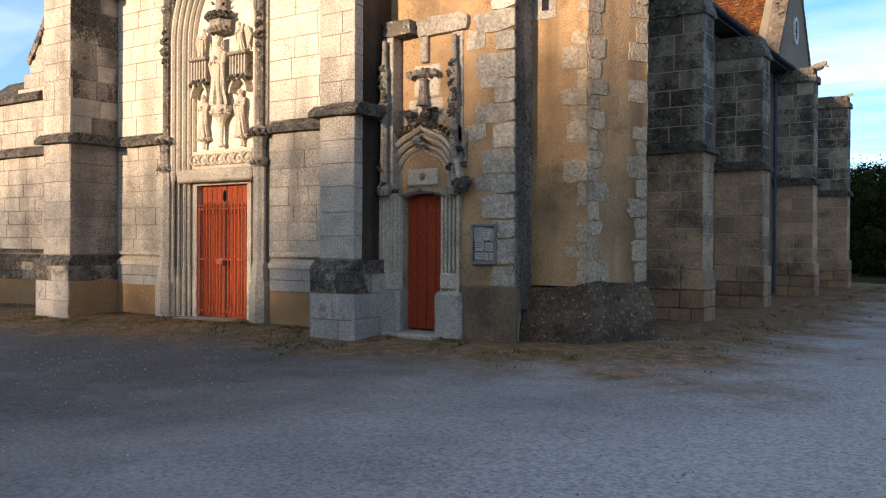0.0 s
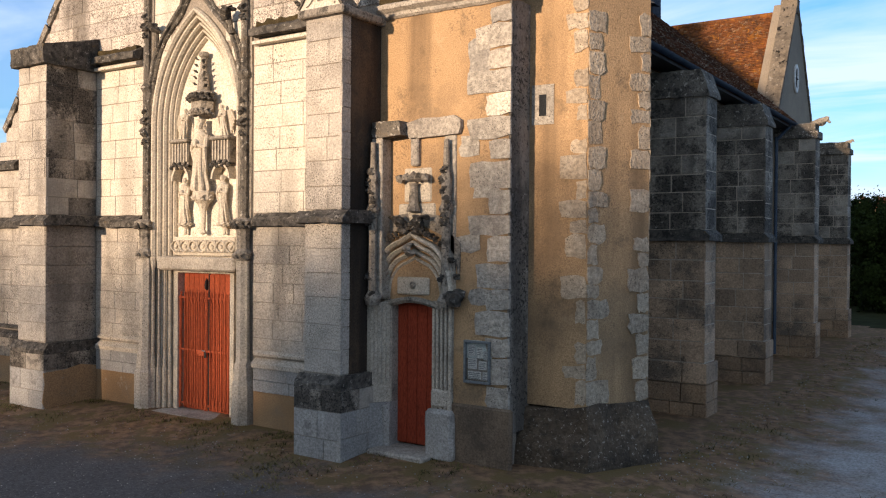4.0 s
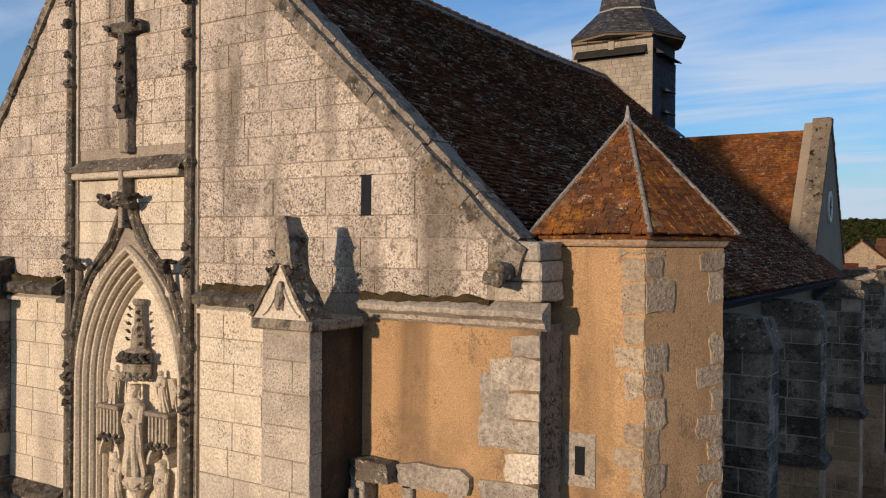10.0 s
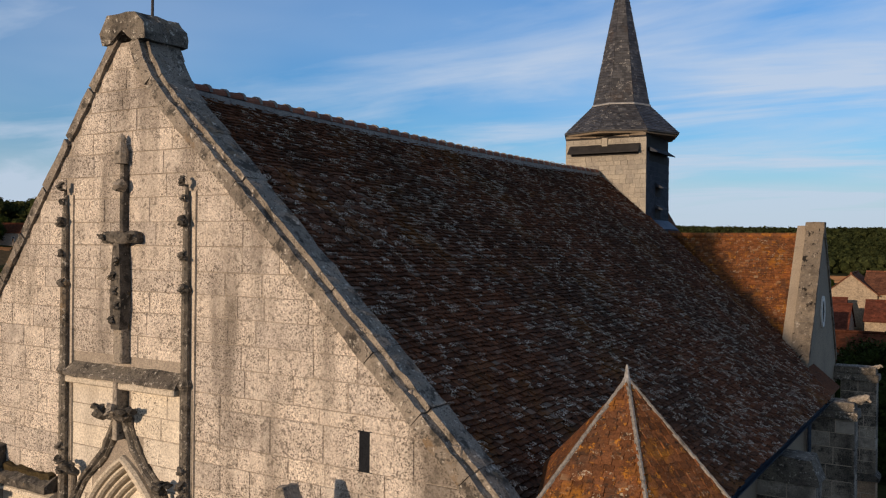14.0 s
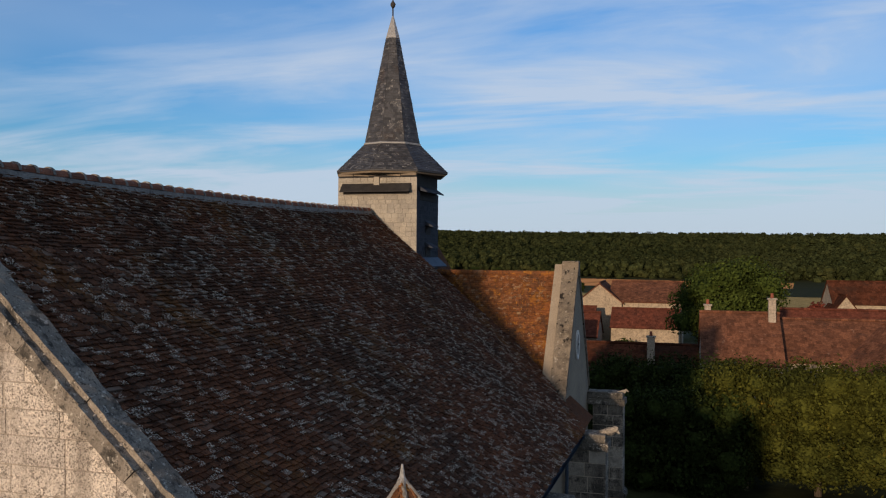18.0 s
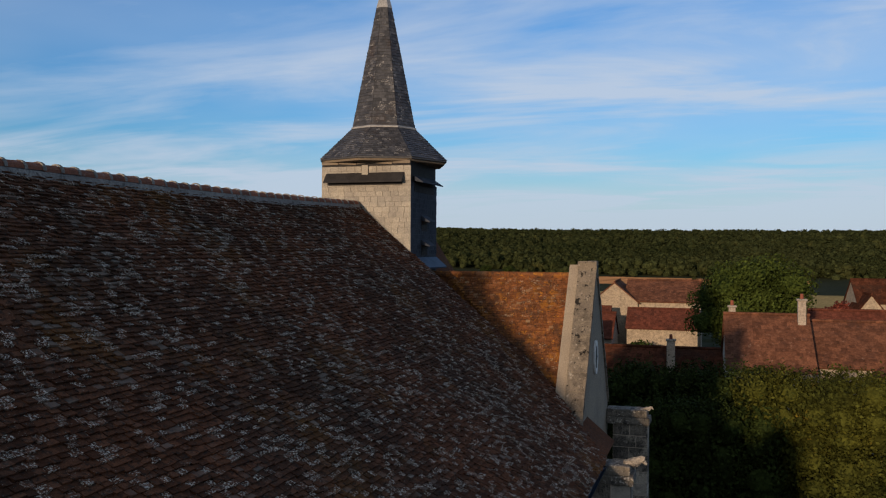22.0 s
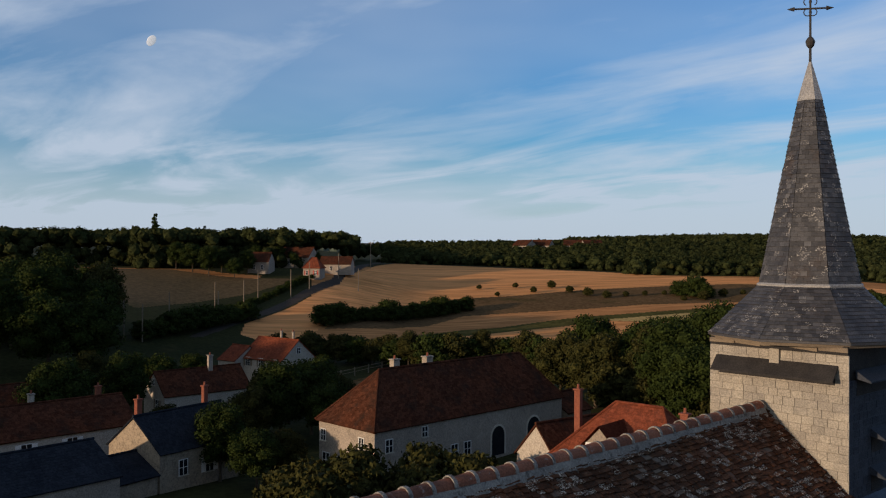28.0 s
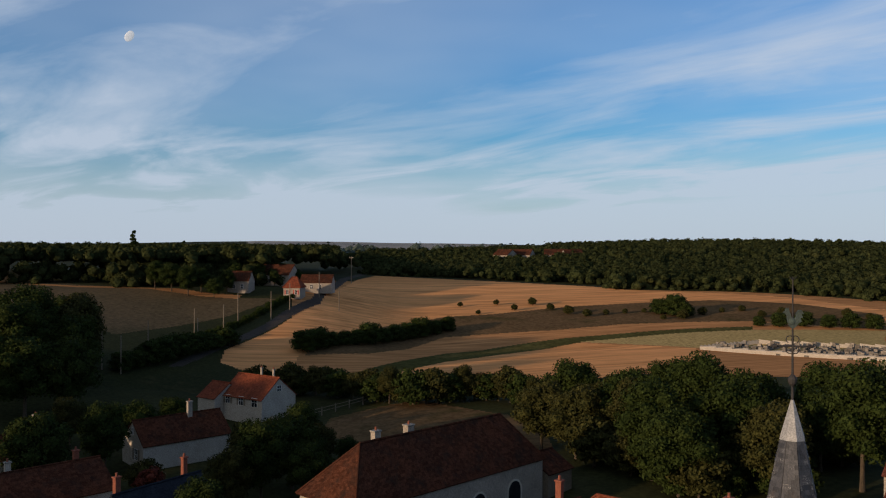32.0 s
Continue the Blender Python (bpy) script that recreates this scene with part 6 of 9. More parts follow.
    for s in (-1.5, -0.7, 0, 0.7, 1.5):
        lump(bm, (ax + 0.03 + 0.145 * s, F - 0.11, 4.09 - 0.015 * abs(s)), (0.085, 0.08, 0.075), 47 + s, 0.7, 1)
    part("finial", bm, "stone_carved_grey", d)
    part("upper_stem", boxed(ax - 0.05, ax + 0.09, F - 0.08, F + 0.03, 4.25, 4.68, bevel=0.02), "ashlar_joined", d)
    # side pinnacles and hood beam
    for s, x in ((-1, 4.285), (1, 5.45)):
        yo = -0.20 if s < 0 else 0.0
        bm = lathe(bmesh.new(), [(0.10, 2.2), (0.13, 2.3), (0.07, 2.4), (0.065, 3.5), (0.11, 3.6), (0.07, 3.7), (0.08, 4.1), (0.05, 4.2), (0.04, 4.6)], 8, (x, F - 0.10 + yo, 0), turn=math.pi / 8)
        pn = part("side_pinnacle", bm, "stone_carved_grey", d)
        for z in (2.35, 2.62, 3.42, 3.52, 3.62, 3.74, 3.88, 4.02, 4.16):
            part("crocket", leafy((x + 0.04 * math.sin(z * 9), F - 0.13 + yo, z), 0.085, int(z * 20) + s), "stone_dark", pn)
        part("pinnacle_back", boxed(x - 0.09, x + 0.11, F - 0.03 + yo, F + 0.03, 2.3, 4.67, bevel=0.015), "quoin", d)
    rq = random.Random(3)
    part("hood_band", prism(bmesh.new(), ragged(4.20, 4.72, 4.69, 4.90, rq, 0.02), F - 0.24, F + 0.03), "coping", d, "eroded dark hood stone")
    part("hood_band", prism(bmesh.new(), ragged(4.725, 5.64, 4.66, 4.92, rq, 0.03), F - 0.08, F + 0.03), "ashlar_joined", d, "pale eroded hood stone")
    lump(bm := bmesh.new(), (5.60, F - 0.12, 2.36), (0.16, 0.12, 0.12), 62, 0.6)
    part("label_stop", bm, "stone_dark", d)


small_door()


def notice_board():
    nb = thing("notice_board", "glazed grey metal notice case with pinned papers on the wall", "notice board", (5.73, F, 1.16))
    w, h = 0.43, 0.60
    part("back", boxed(0, w, -0.022, -0.004, 0, h), "board_back", nb)
    for a in ((0, w, h - 0.035, h), (0, w, 0, 0.035), (0, 0.035, 0.036, h - 0.036), (w - 0.035, w, 0.036, h - 0.036)):
        part("frame", boxed(a[0], a[1], -0.062, -0.0225, a[2], a[3], bevel=0.005), "grey_metal", nb)
    for k, (x, z, pw, ph) in enumerate(((0.06, 0.38, 0.12, 0.15), (0.20, 0.36, 0.10, 0.15), (0.31, 0.34, 0.07, 0.12), (0.06, 0.20, 0.15, 0.15), (0.235, 0.20, 0.13, 0.12), (0.06, 0.06, 0.22, 0.11), (0.30, 0.06, 0.08, 0.11))):
        pa = part("paper", boxed(x, x + pw, -0.027, -0.0235, z, z + ph), "paper", nb)
        for j in range(4):
            part("print_bar", boxed(x + 0.012, x + pw - 0.015 - 0.02 * (j % 2), -0.0285, -0.0275, z + ph - 0.03 - 0.025 * j, z + ph - 0.022 - 0.025 * j), "ink", pa)
    pane = part("pane", boxed(0.036, w - 0.036, -0.05, -0.046, 0.036, h - 0.036), "glass", nb)
    pane.visible_shadow = False


notice_board()

# --- stair turret, six-sided
TC, TR = Vector((6.735, 1.40)), 1.10
tv = [TC + TR * Vector((math.cos(radians(a)), math.sin(radians(a)))) for a in (-118, -58, 2, 62, 122, 182)]
turret = thing("stair_turret", "six-sided ochre rendered stair turret with stone quoins", "tower")
part("wall", prism(bmesh.new(), [(p.x, p.y) for p in tv], 0.85, 7.30, "z"), "render", turret)
bm = bmesh.new()
lathe(bm, [(TR + 0.26, -0.15), (TR + 0.20, 0.3), (TR + 0.04, 0.86)], 6, (TC.x, TC.y, 0), turn=radians(2))
bmesh.ops.subdivide_edges(bm, edges=bm.edges, cuts=4, use_grid_fill=True)
for v in bm.verts:
    v.co += Vector((noise.noise(v.co * 3), noise.noise(v.co * 3 + Vector((9, 0, 0))), 1.6 * noise.noise(v.co * 1.7) if v.co.z > 0.5 else 0.0)) * 0.07
part("footing", bm, "rubble", turret, "battered dark rubble footing")
for i in (1, 2):
    for side in (0, 1):
        qr = random.Random(20 + 2 * i + side)
        p, other = tv[i], tv[i - 1] if side == 0 else tv[(i + 1) % 6]
        d = (other - p).normalized()
        n = Vector((d.y, -d.x)) if side == 1 else Vector((-d.y, d.x))
        z, k = 0.9, side
        while z < 7.25:
            h = min(qr.uniform(0.20, 0.36), 7.29 - z)
            w = (0.33 if k % 2 else 0.20) * qr.uniform(0.75, 1.25)
            if qr.random() < (0.9 if i == 1 else 0.75):
                u0, u1 = (0.0, w) if side else (-w, 0.0)
                along = d if side else -d
                fm = pose(p.x, p.y, 0, 0, 0, math.degrees(math.atan2(along.y, along.x)))
                bm = shift(prism(bmesh.new(), [(max(a, 0.0) if side else min(a, 0.0), b) for a, b in ragged(u0, u1, z + 0.012, z + h - 0.012, qr, 0.022)], -qr.uniform(0.008, 0.02), 0.03), fm)
                part("quoin", bm, "quoin_ochre", turret)
            z, k = z + h, k + 1
# slit window on the first face
d = (tv[1] - tv[0]).normalized()
n = Vector((d.y, -d.x))
c = Vector((6.66, 0.0))
c = tv[0] + d * (c - tv[0]).dot(d)
for nm, w, z0, z1, o, mt in (("slit_surround", 0.17, 4.80, 5.36, 0.012, "quoin"), ("slit", 0.055, 4.92, 5.22, 0.016, "window_dark")):
    q = [c - d * w + n * o, c + d * w + n * o, c + d * w - n * 0.05, c - d * w - n * 0.05]
    part(nm, prism(bmesh.new(), [(a.x, a.y) for a in q], z0, z1, "z"), mt, turret)
part("cornice", lathe(bmesh.new(), [(TR + 0.01, 7.31), (TR + 0.035, 7.33), (TR + 0.075, 7.40), (TR + 0.02, 7.42)], 6, (TC.x, TC.y, 0), turn=radians(2)), "cornice_ochre", turret)
troof = part("roof", lathe(bmesh.new(), [(TR + 0.10, 7.385), (TR + 0.10, 7.42), (0.01, 8.66)], 6, (TC.x, TC.y, 0), turn=radians(3)), "tile_lichen", turret, "six-sided tiled roof orange with lichen")
lichen_tile_me = tile_mesh("tile_lichen_object")
apex = Vector((6.76, 1.41, 8.72))
er = 1.27
rv = [Vector((6.72 + er * math.cos(radians(a)), 1.38 + er * math.sin(radians(a)), 7.43)) for a in (-117, -57, 3, 63)] + [Vector((6.55, 2.5, 7.43)), Vector((6.13, 1.6, 7.43))]
for i in range(6):
    p, q = rv[i], rv[(i + 1) % 6]
    mid = (p + q) / 2
    L, S = (q - p).length, (apex - mid).length
    rows = int(S / 0.080)
    near = []
    vs, fs = tiles("", p, q - p, apex - mid, L, rows, "", None, 0.080, 0.122, 300 + i, lambda t, L=L: (L / 2 * t, L - L / 2 * t), 0.013, single=(lambda u, v: True) if i in (0, 1) else None, singles=near)
    if vs:
        pieces("roof_tiles", vs, fs, "tile_lichen", troof)
    for m in near:
        ob = new("tile", lichen_tile_me)
        ob.parent = troof
        ob.matrix_basis = m
    bm = bmesh.new()
    N = 13
    for k in range(N):
        a0, b0 = p.lerp(apex, k / N), p.lerp(apex, (k + 1.15) / N)
        rod(bm, a0 + Vector((0, 0, 0.012)), b0 + Vector((0, 0, 0.03)), 0.032, 0.026, 7)
    part("hip_tiles", bm, "ridge_mortar", troof)
part("finial", lathe(bmesh.new(), [(0.09, 8.60), (0.07, 8.69), (0.035, 8.76), (0.012, 8.90)], 8, (6.76, 1.41, 0)), "lead", turret, "small grey cone finial")

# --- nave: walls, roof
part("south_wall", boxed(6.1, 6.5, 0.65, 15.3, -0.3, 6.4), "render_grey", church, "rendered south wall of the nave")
part("north_wall", boxed(-6.0, -5.6, 0.62, 30.0, -0.3, 5.2), "render_grey", church)


def ridge_sag(y):
    return -0.13 * math.sin(max(0.0, min(1.0, (y - 0.6) / 16.7)) * math.pi) ** 0.7


RIDGE, EAVE = 12.50, 6.56
bm = bmesh.new()
for k in range(17):
    y0, y1 = 0.28 + k * (17.4 - 0.28) / 17, 0.28 + (k + 1) * (17.4 - 0.28) / 17
    s0, s1 = ridge_sag(y0), ridge_sag(y1)
    vs = [bm.verts.new(p) for p in ((6.98, max(y0, 1.4), EAVE - 0.02), (6.98, max(y1, 1.41), EAVE - 0.02), (0, y1, RIDGE + s1 - 0.03), (0, y0, RIDGE + s0 - 0.03))]
    bm.faces.new(vs)
    vs = [bm.verts.new(p) for p in ((-6.1, y1, 4.75), (-6.1, y0, 4.75), (0, y0, RIDGE + s0 - 0.03), (0, y1, RIDGE + s1 - 0.03))]
    bm.faces.new(vs)
bmesh.ops.remove_doubles(bm, verts=bm.verts, dist=0.001)
bmesh.ops.solidify(bm, geom=bm.faces, thickness=0.10)
nave_roof = part("nave_roof", bm, "tile", church, "steep dark tiled nave roof with pale lichen")
slope = Vector((-6.98, 0, RIDGE - EAVE))
sag_at = lambda p: ridge_sag(p.y) * max(0.0, (p.z - EAVE) / (RIDGE - EAVE)) + 0.022 * noise.noise(Vector((p.x * 0.35, p.y * 0.35, 0)))
rows = int(slope.length / 0.086)
# the transept's valley cuts the rows; its axis, ridge height and pitch
TY, TRZ, TRS = 18.85, 10.60, 1.50


def nave_span(t):
    z = EAVE + (RIDGE - EAVE) * t
    yv = 15.30 + (z - EAVE) * 1.15 if z < 7.35 else TY - (TRZ - z) / TRS + 0.12
    return (1.3 if z < 7.1 else 0.0, min(yv, 17.4) - 0.28)


near_tiles = []
vs, fs = tiles("", (7.02, 0.28, EAVE), (0, 1, 0), slope, 17.1, rows, "", None, 0.086, 0.138, 401, nave_span, thick=0.022, loose=1.7, sag=sag_at, single=lambda u, v: 0.6 < u < 2.6 and 5.6 < v < 7.3, singles=near_tiles)
pieces("roof_tiles", vs, fs, "tile", nave_roof)
tile_me = tile_mesh("tile_object")
for m in near_tiles:
    ob = new("tile", tile_me)
    ob.parent = nave_roof
    ob.matrix_basis = m
# ridge tiles bedded in mortar
bm = bmesh.new()
bed = [(-0.19, -0.10), (0.19, -0.10), (0.12, 0.04), (0, 0.085), (-0.12, 0.04)]
rings = [[bm.verts.new((x, yy, RIDGE + ridge_sag(yy) + z)) for x, z in bed] for yy in np.linspace(0.45, 17.2, 47)]
for r0, r1 in zip(rings, rings[1:]):
    for j in range(5):
        bm.faces.new((r0[j], r0[(j + 1) % 5], r1[(j + 1) % 5], r1[j]))
part("ridge_bed", bm, "ridge_mortar", nave_roof, "grey mortar bedding of the ridge")


def half_tube(r0, r1, length, name, material, n=8, cap=False):
    bm = bmesh.new()
    rings = []
    for y, r in ((0, r0), (length, r1)):
        rings.append([bm.verts.new((r * math.cos(math.pi * k / n), y, r * math.sin(math.pi * k / n))) for k in range(n + 1)])
        rings.append([bm.verts.new(((r - 0.02) * math.cos(math.pi * k / n), y, (r - 0.02) * math.sin(math.pi * k / n))) for k in range(n + 1)])
    for k in range(n):
        bm.faces.new((rings[0][k], rings[0][k + 1], rings[2][k + 1], rings[2][k]))
        bm.faces.new((rings[0][k + 1], rings[0][k], rings[1][k], rings[1][k + 1]))
        bm.faces.new((rings[2][k], rings[2][k + 1], rings[3][k + 1], rings[3][k]))
    bmesh.ops.recalc_face_normals(bm, faces=bm.faces)
    me = bpy.data.meshes.new(name)
    bm.to_mesh(me)
    bm.free()
    me.materials.append(M[material])
    return me


ridge_me = half_tube(0.105, 0.12, 0.34, "ridge_tile", "ridge_tile")
collar_me = half_tube(0.135, 0.135, 0.055, "ridge_collar", "ridge_mortar")
for k in range(46):
    y = 0.66 + k * 0.36
    if y > 17.0:
        break
    for me, dy, dz in ((ridge_me, 0.0, 0.045), (collar_me, 0.325, 0.05)):
        ob = new(me.name, me)
        ob.parent = nave_roof
        ob.matrix_basis = pose(0, y + dy, RIDGE + ridge_sag(y) + dz + random.uniform(-0.008, 0.008), random.uniform(-1.5, 1.5), 0, random.uniform(-2, 2))
# eaves gutter, downpipe
bm = bmesh.new()
n = 10
ra = [[bm.verts.new((7.03 + 0.075 * math.cos(math.pi + math.pi * k / n), y, EAVE - 0.02 + 0.075 * math.sin(math.pi + math.pi * k / n))) for k in range(n + 1)] for y in (2.5, 15.3)]
for k in range(n):
    bm.faces.new((ra[0][k], ra[0][k + 1], ra[1][k + 1], ra[1][k]))
bmesh.ops.solidify(bm, geom=bm.faces, thickness=0.006)
gut = thing("gutter", "dark blue-grey zinc half-round gutter under the nave eave", "gutter")
part("trough", bm, "zinc_blue", gut)
bm = rod(bmesh.new(), (7.03, 14.75, 6.5), (6.65, 14.75, 6.1), 0.045)
rod(bm, (6.62, 14.75, 6.15), (6.62, 14.75, 0.1), 0.045)
part("downpipe", bm, "zinc_blue", gut)
part("eave_board", boxed(6.55, 6.98, 2.4, 15.2, 6.40, 6.46), "wood_dark", church, "dark boarded eave soffit")


# --- south buttresses
def south_buttress(y0, y1, x1=7.58, top=5.80, seed=0, flat=False):
    b = thing("buttress", "grey ashlar side buttress with dark lichen and sloping top", "buttress", group="south buttresses")
    part("core", prism(bmesh.new(), [(6.5, -0.2), (x1 - 0.013, -0.2), (x1 - 0.013, top), (6.5, top)], y0 + 0.013, y1 - 0.013), "mortar_side", b)
    for (mx, my, turn, wid) in ((6.5, y0, 0, x1 - 6.5), (x1, y0, 90, y1 - y0)):
        fm = face_frame(mx, my, 0, turn)
        masonry(b, fm, 1.0, 3.20, lambda z: (0.0, wid), course=0.36, wide=(0.40, 0.70), material="ashlar_side", gap=0.016, seed=seed + turn)
        masonry(b, fm, 3.40, top, lambda z: (0.0, wid), course=0.36, wide=(0.40, 0.70), material="ashlar_lichen", gap=0.016, seed=seed + 5 + turn)
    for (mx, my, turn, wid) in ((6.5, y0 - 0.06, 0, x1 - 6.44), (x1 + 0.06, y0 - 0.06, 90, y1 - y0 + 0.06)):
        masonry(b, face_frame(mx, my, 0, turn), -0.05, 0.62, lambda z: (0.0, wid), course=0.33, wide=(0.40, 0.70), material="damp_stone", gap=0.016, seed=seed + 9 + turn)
        masonry(b, face_frame(mx, my, 0, turn), 0.62, 1.0, lambda z: (0.0, wid), course=0.36, wide=(0.40, 0.70), material="ashlar_side", gap=0.016, seed=seed + 15 + turn)
    bm = bmesh.new()
    prism(bm, [(6.5, 3.20), (x1 + 0.10, 3.20), (x1 + 0.10, 3.30), (x1, 3.40), (6.5, 3.40)], y0 - 0.10, y1 + 0.06)
    part("string_course", roughen(bm, 0.12, 0.014, seed), "stone_dark", b, "blackened string course")
    if flat:
        part("cap", roughen(boxed(6.3, x1 + 0.06, y0 - 0.06, y1 + 0.06, top, top + 0.20, bevel=0.02), 0.12, 0.01, seed), "coping", b)
        part("cap", roughen(boxed(6.3, x1 - 0.02, y0, y1, top + 0.20, top + 0.42, bevel=0.02), 0.12, 0.01, seed + 1), "coping", b)
    else:
        part("weathering", roughen(prism(bmesh.new(), [(6.5, top), (x1 + 0.05, top), (x1 + 0.05, top + 0.06), (x1 - 0.10, top + 0.48), (6.5, top + 0.50)], y0 - 0.03, y1 + 0.03), 0.12, 0.012, seed), "coping", b, "lichen-black steep cap stone")
    return b


south_buttress(5.02, 5.66, seed=500)
south_buttress(9.40, 10.06, seed=520)
south_buttress(15.0, 15.62, x1=7.60, seed=540, top=6.10, flat=True)
south_buttress(21.25, 21.85, x1=7.50, seed=560, top=6.22, flat=True)
for y, x, z, k in ((15.3, 7.62, 6.55, 1.0), (21.5, 7.48, 6.66, 0.55)):
    g = thing("gargoyle", "worn pale stone gargoyle jutting from a buttress top", "gargoyle", group="gargoyles")
    bm = lump(bmesh.new(), (x, y, z), (0.18 * k, 0.10 * k, 0.10 * k), int(y), 0.3)
    rod(bm, (x - 0.2, y, z - 0.05), (x + 0.16 * k, y, z + 0.08 * k), 0.09 * k, 0.07 * k)
    lump(bm, (x + 0.18 * k, y, z + 0.08 * k), (0.10 * k, 0.07 * k, 0.08 * k), int(y) + 3, 0.4)
    rod(bm, (x + 0.20 * k, y, z + 0.05 * k), (x + 0.30 * k, y, z - 0.03 * k), 0.045 * k, 0.03 * k)
    part("beast", roughen(bm, 0.06, 0.015, y), "stone_carved_grey", g)

# --- south transept
TX, THW = 6.30, 2.75
tr = thing("transept", "south transept with plastered gable and lichen-orange tiled roof", "transept")
rake = lambda y: TRZ + 0.40 - TRS * abs(y - TY)
bm = prism(bmesh.new(), [(TY - THW, -0.3), (TY + THW, -0.3), (TY + THW, rake(TY + THW)), (TY, TRZ + 0.32), (TY - THW, rake(TY - THW))], 5.6, TX, "x")
part("gable_wall", bm, "render_grey", tr)
part("side_wall", boxed(1.0, 5.6, TY - THW, TY - THW + 0.4, 5.0, 6.75), "render_grey", tr)
for s in (-1, 1):
    N = 9
    for k in range(N):
        a, b = 0.16 + (THW - 0.16) * k / N, 0.16 + (THW - 0.16) * (k + 1) / N - 0.014
        y0, y1 = TY + s * b, TY + s * a
        bm = bmesh.new()
        vv = []
        for x in (TX - 0.44, TX + 0.04):
            vv += [bm.verts.new(q) for q in ((x, y0, rake(y0) - 0.12), (x, y1, rake(y1) - 0.12), (x, y1, rake(y1) + 0.10), (x, y0, rake(y0) + 0.10))]
        for f in ((0, 1, 2, 3), (7, 6, 5, 4), (0, 4, 5, 1), (1, 5, 6, 2), (2, 6, 7, 3), (3, 7, 4, 0)):
            bm.faces.new([vv[i] for i in f])
        bmesh.ops.recalc_face_normals(bm, faces=bm.faces)
        part("coping_stone", roughen(bm, 0.14, 0.010, k + s), "coping_pale", tr)
part("apex_stone", roughen(boxed(TX - 0.45, TX + 0.05, TY - 0.20, TY + 0.20, 10.55, 11.02, bevel=0.02), 0.12, 0.012, 4), "coping_pale", tr)
part("kneeler", roughen(boxed(TX - 0.46, TX + 0.06, TY - THW - 0.10, TY - THW + 0.22, 6.62, 7.02, bevel=0.02), 0.12, 0.012, 6), "coping_pale", tr)
oc = thing("oculus_window", "small white oval window in the transept gable", "window", (TX + 0.005, 18.72, 8.46))
for nm, r0, r1, mt in (("frame", 0.30, 0.22, "white_paint"),):
    bm = bmesh.new()
    ring = []
    for rr_, x in ((r0, 0.0), (r0, 0.05), (r1, 0.05), (r1, 0.0)):
        ring.append([bm.verts.new((x, rr_ * math.cos(2 * math.pi * k / 20), 1.5 * rr_ * math.sin(2 * math.pi * k / 20))) for k in range(20)])
    for j in range(3):
        for k in range(20):
            bm.faces.new((ring[j][k], ring[j][(k + 1) % 20], ring[j + 1][(k + 1) % 20], ring[j + 1][k]))
    part(nm, bm, mt, oc)
part("pane", lathe(bmesh.new(), [(0.22, 0.0), (0.22, 0.02)], 20).verts and shift(lathe(bmesh.new(), [(0.22, 0.0), (0.22, 0.02)], 20, squash=(1.5, 1)), Euler((0, radians(90), 0)).to_matrix().to_4x4()), "white_paint", oc)
for a, b in (((0.03, -0.2, 0), (0.03, 0.2, 0)), ((0.03, 0, -0.3), (0.03, 0, 0.3))):
    part("glazing_bar", rod(bmesh.new(), a, b, 0.02), "iron", oc)
# roof of the transept
bm = bmesh.new()
for s in (-1, 1):
    vs4 = [bm.verts.new(p) for p in ((TX - 0.42, TY + s * 2.5, TRZ - TRS * 2.5 - 0.04), (0.0, TY + s * 2.5, TRZ - TRS * 2.5 - 0.04), (0.0, TY, TRZ - 0.04), (TX - 0.42, TY, TRZ - 0.04))]
    bm.faces.new(vs4 if s < 0 else list(reversed(vs4)))
bmesh.ops.solidify(bm, geom=bm.faces, thickness=0.08)
t_roof = part("transept_roof", bm, "tile_lichen", tr, "tiled roof orange with lichen")
sl = Vector((0, 2.5, 2.5 * TRS))
rows_t = int(sl.length / 0.078)


def tr_span(t):
    z = TRZ - 2.5 * TRS * (1 - t)
    xr = 6.98 * (RIDGE - z) / (RIDGE - EAVE)
    return (max(0.0, min(xr - 0.12, 5.75)), TX - 0.43)


vs, fs = tiles("", (0, TY - 2.5, TRZ - TRS * 2.5), (1, 0, 0), sl, 6, rows_t, "", None, 0.078, 0.115, 421, tr_span)
pieces("roof_tiles", vs, fs, "tile_lichen", t_roof)
bm = bmesh.new()
for k in range(14):
    x = 1.5 + k * 0.30
    rod(bm, (x, TY, TRZ + 0.01), (x + 0.31, TY, TRZ + 0.03), 0.10, 0.085, 8)
part("ridge_tiles", bm, "tile_lichen", t_roof)
# choir behind
bm = bmesh.new()
cr_ = [bm.verts.new(p) for p in ((0.30, 19.6, 12.3), (0.40, 21.9, 12.2), (3.4, 19.6, 6.4), (2.0, 28.5, 6.4), (-1.8, 28.5, 6.4), (-3.6, 19.6, 6.4))]
for f in ((0, 2, 1), (2, 3, 1), (3, 4, 1), (4, 5, 1), (5, 0, 1), (5, 2, 0), (2, 5, 4, 3)):
    bm.faces.new([cr_[k] for k in f])
bmesh.ops.recalc_face_normals(bm, faces=bm.faces)
part("choir_roof", bm, "tile", church, "dark tiled hipped choir roof")
part("choir_wall", prism(bmesh.new(), [(-3.4, 19.8), (3.2, 19.8), (1.9, 28.3), (-1.7, 28.3)], -0.3, 6.39, "z"), "render_grey", church)

# --- belfry and spire
BX0, BX1, BY0, BY1, BT = -1.05, 1.57, 17.3, 19.55, 13.74
BC = Vector((0.26, 18.63))
bel = thing("belfry", "square shingled belfry with an eight-sided dark slate spire", "belfry")
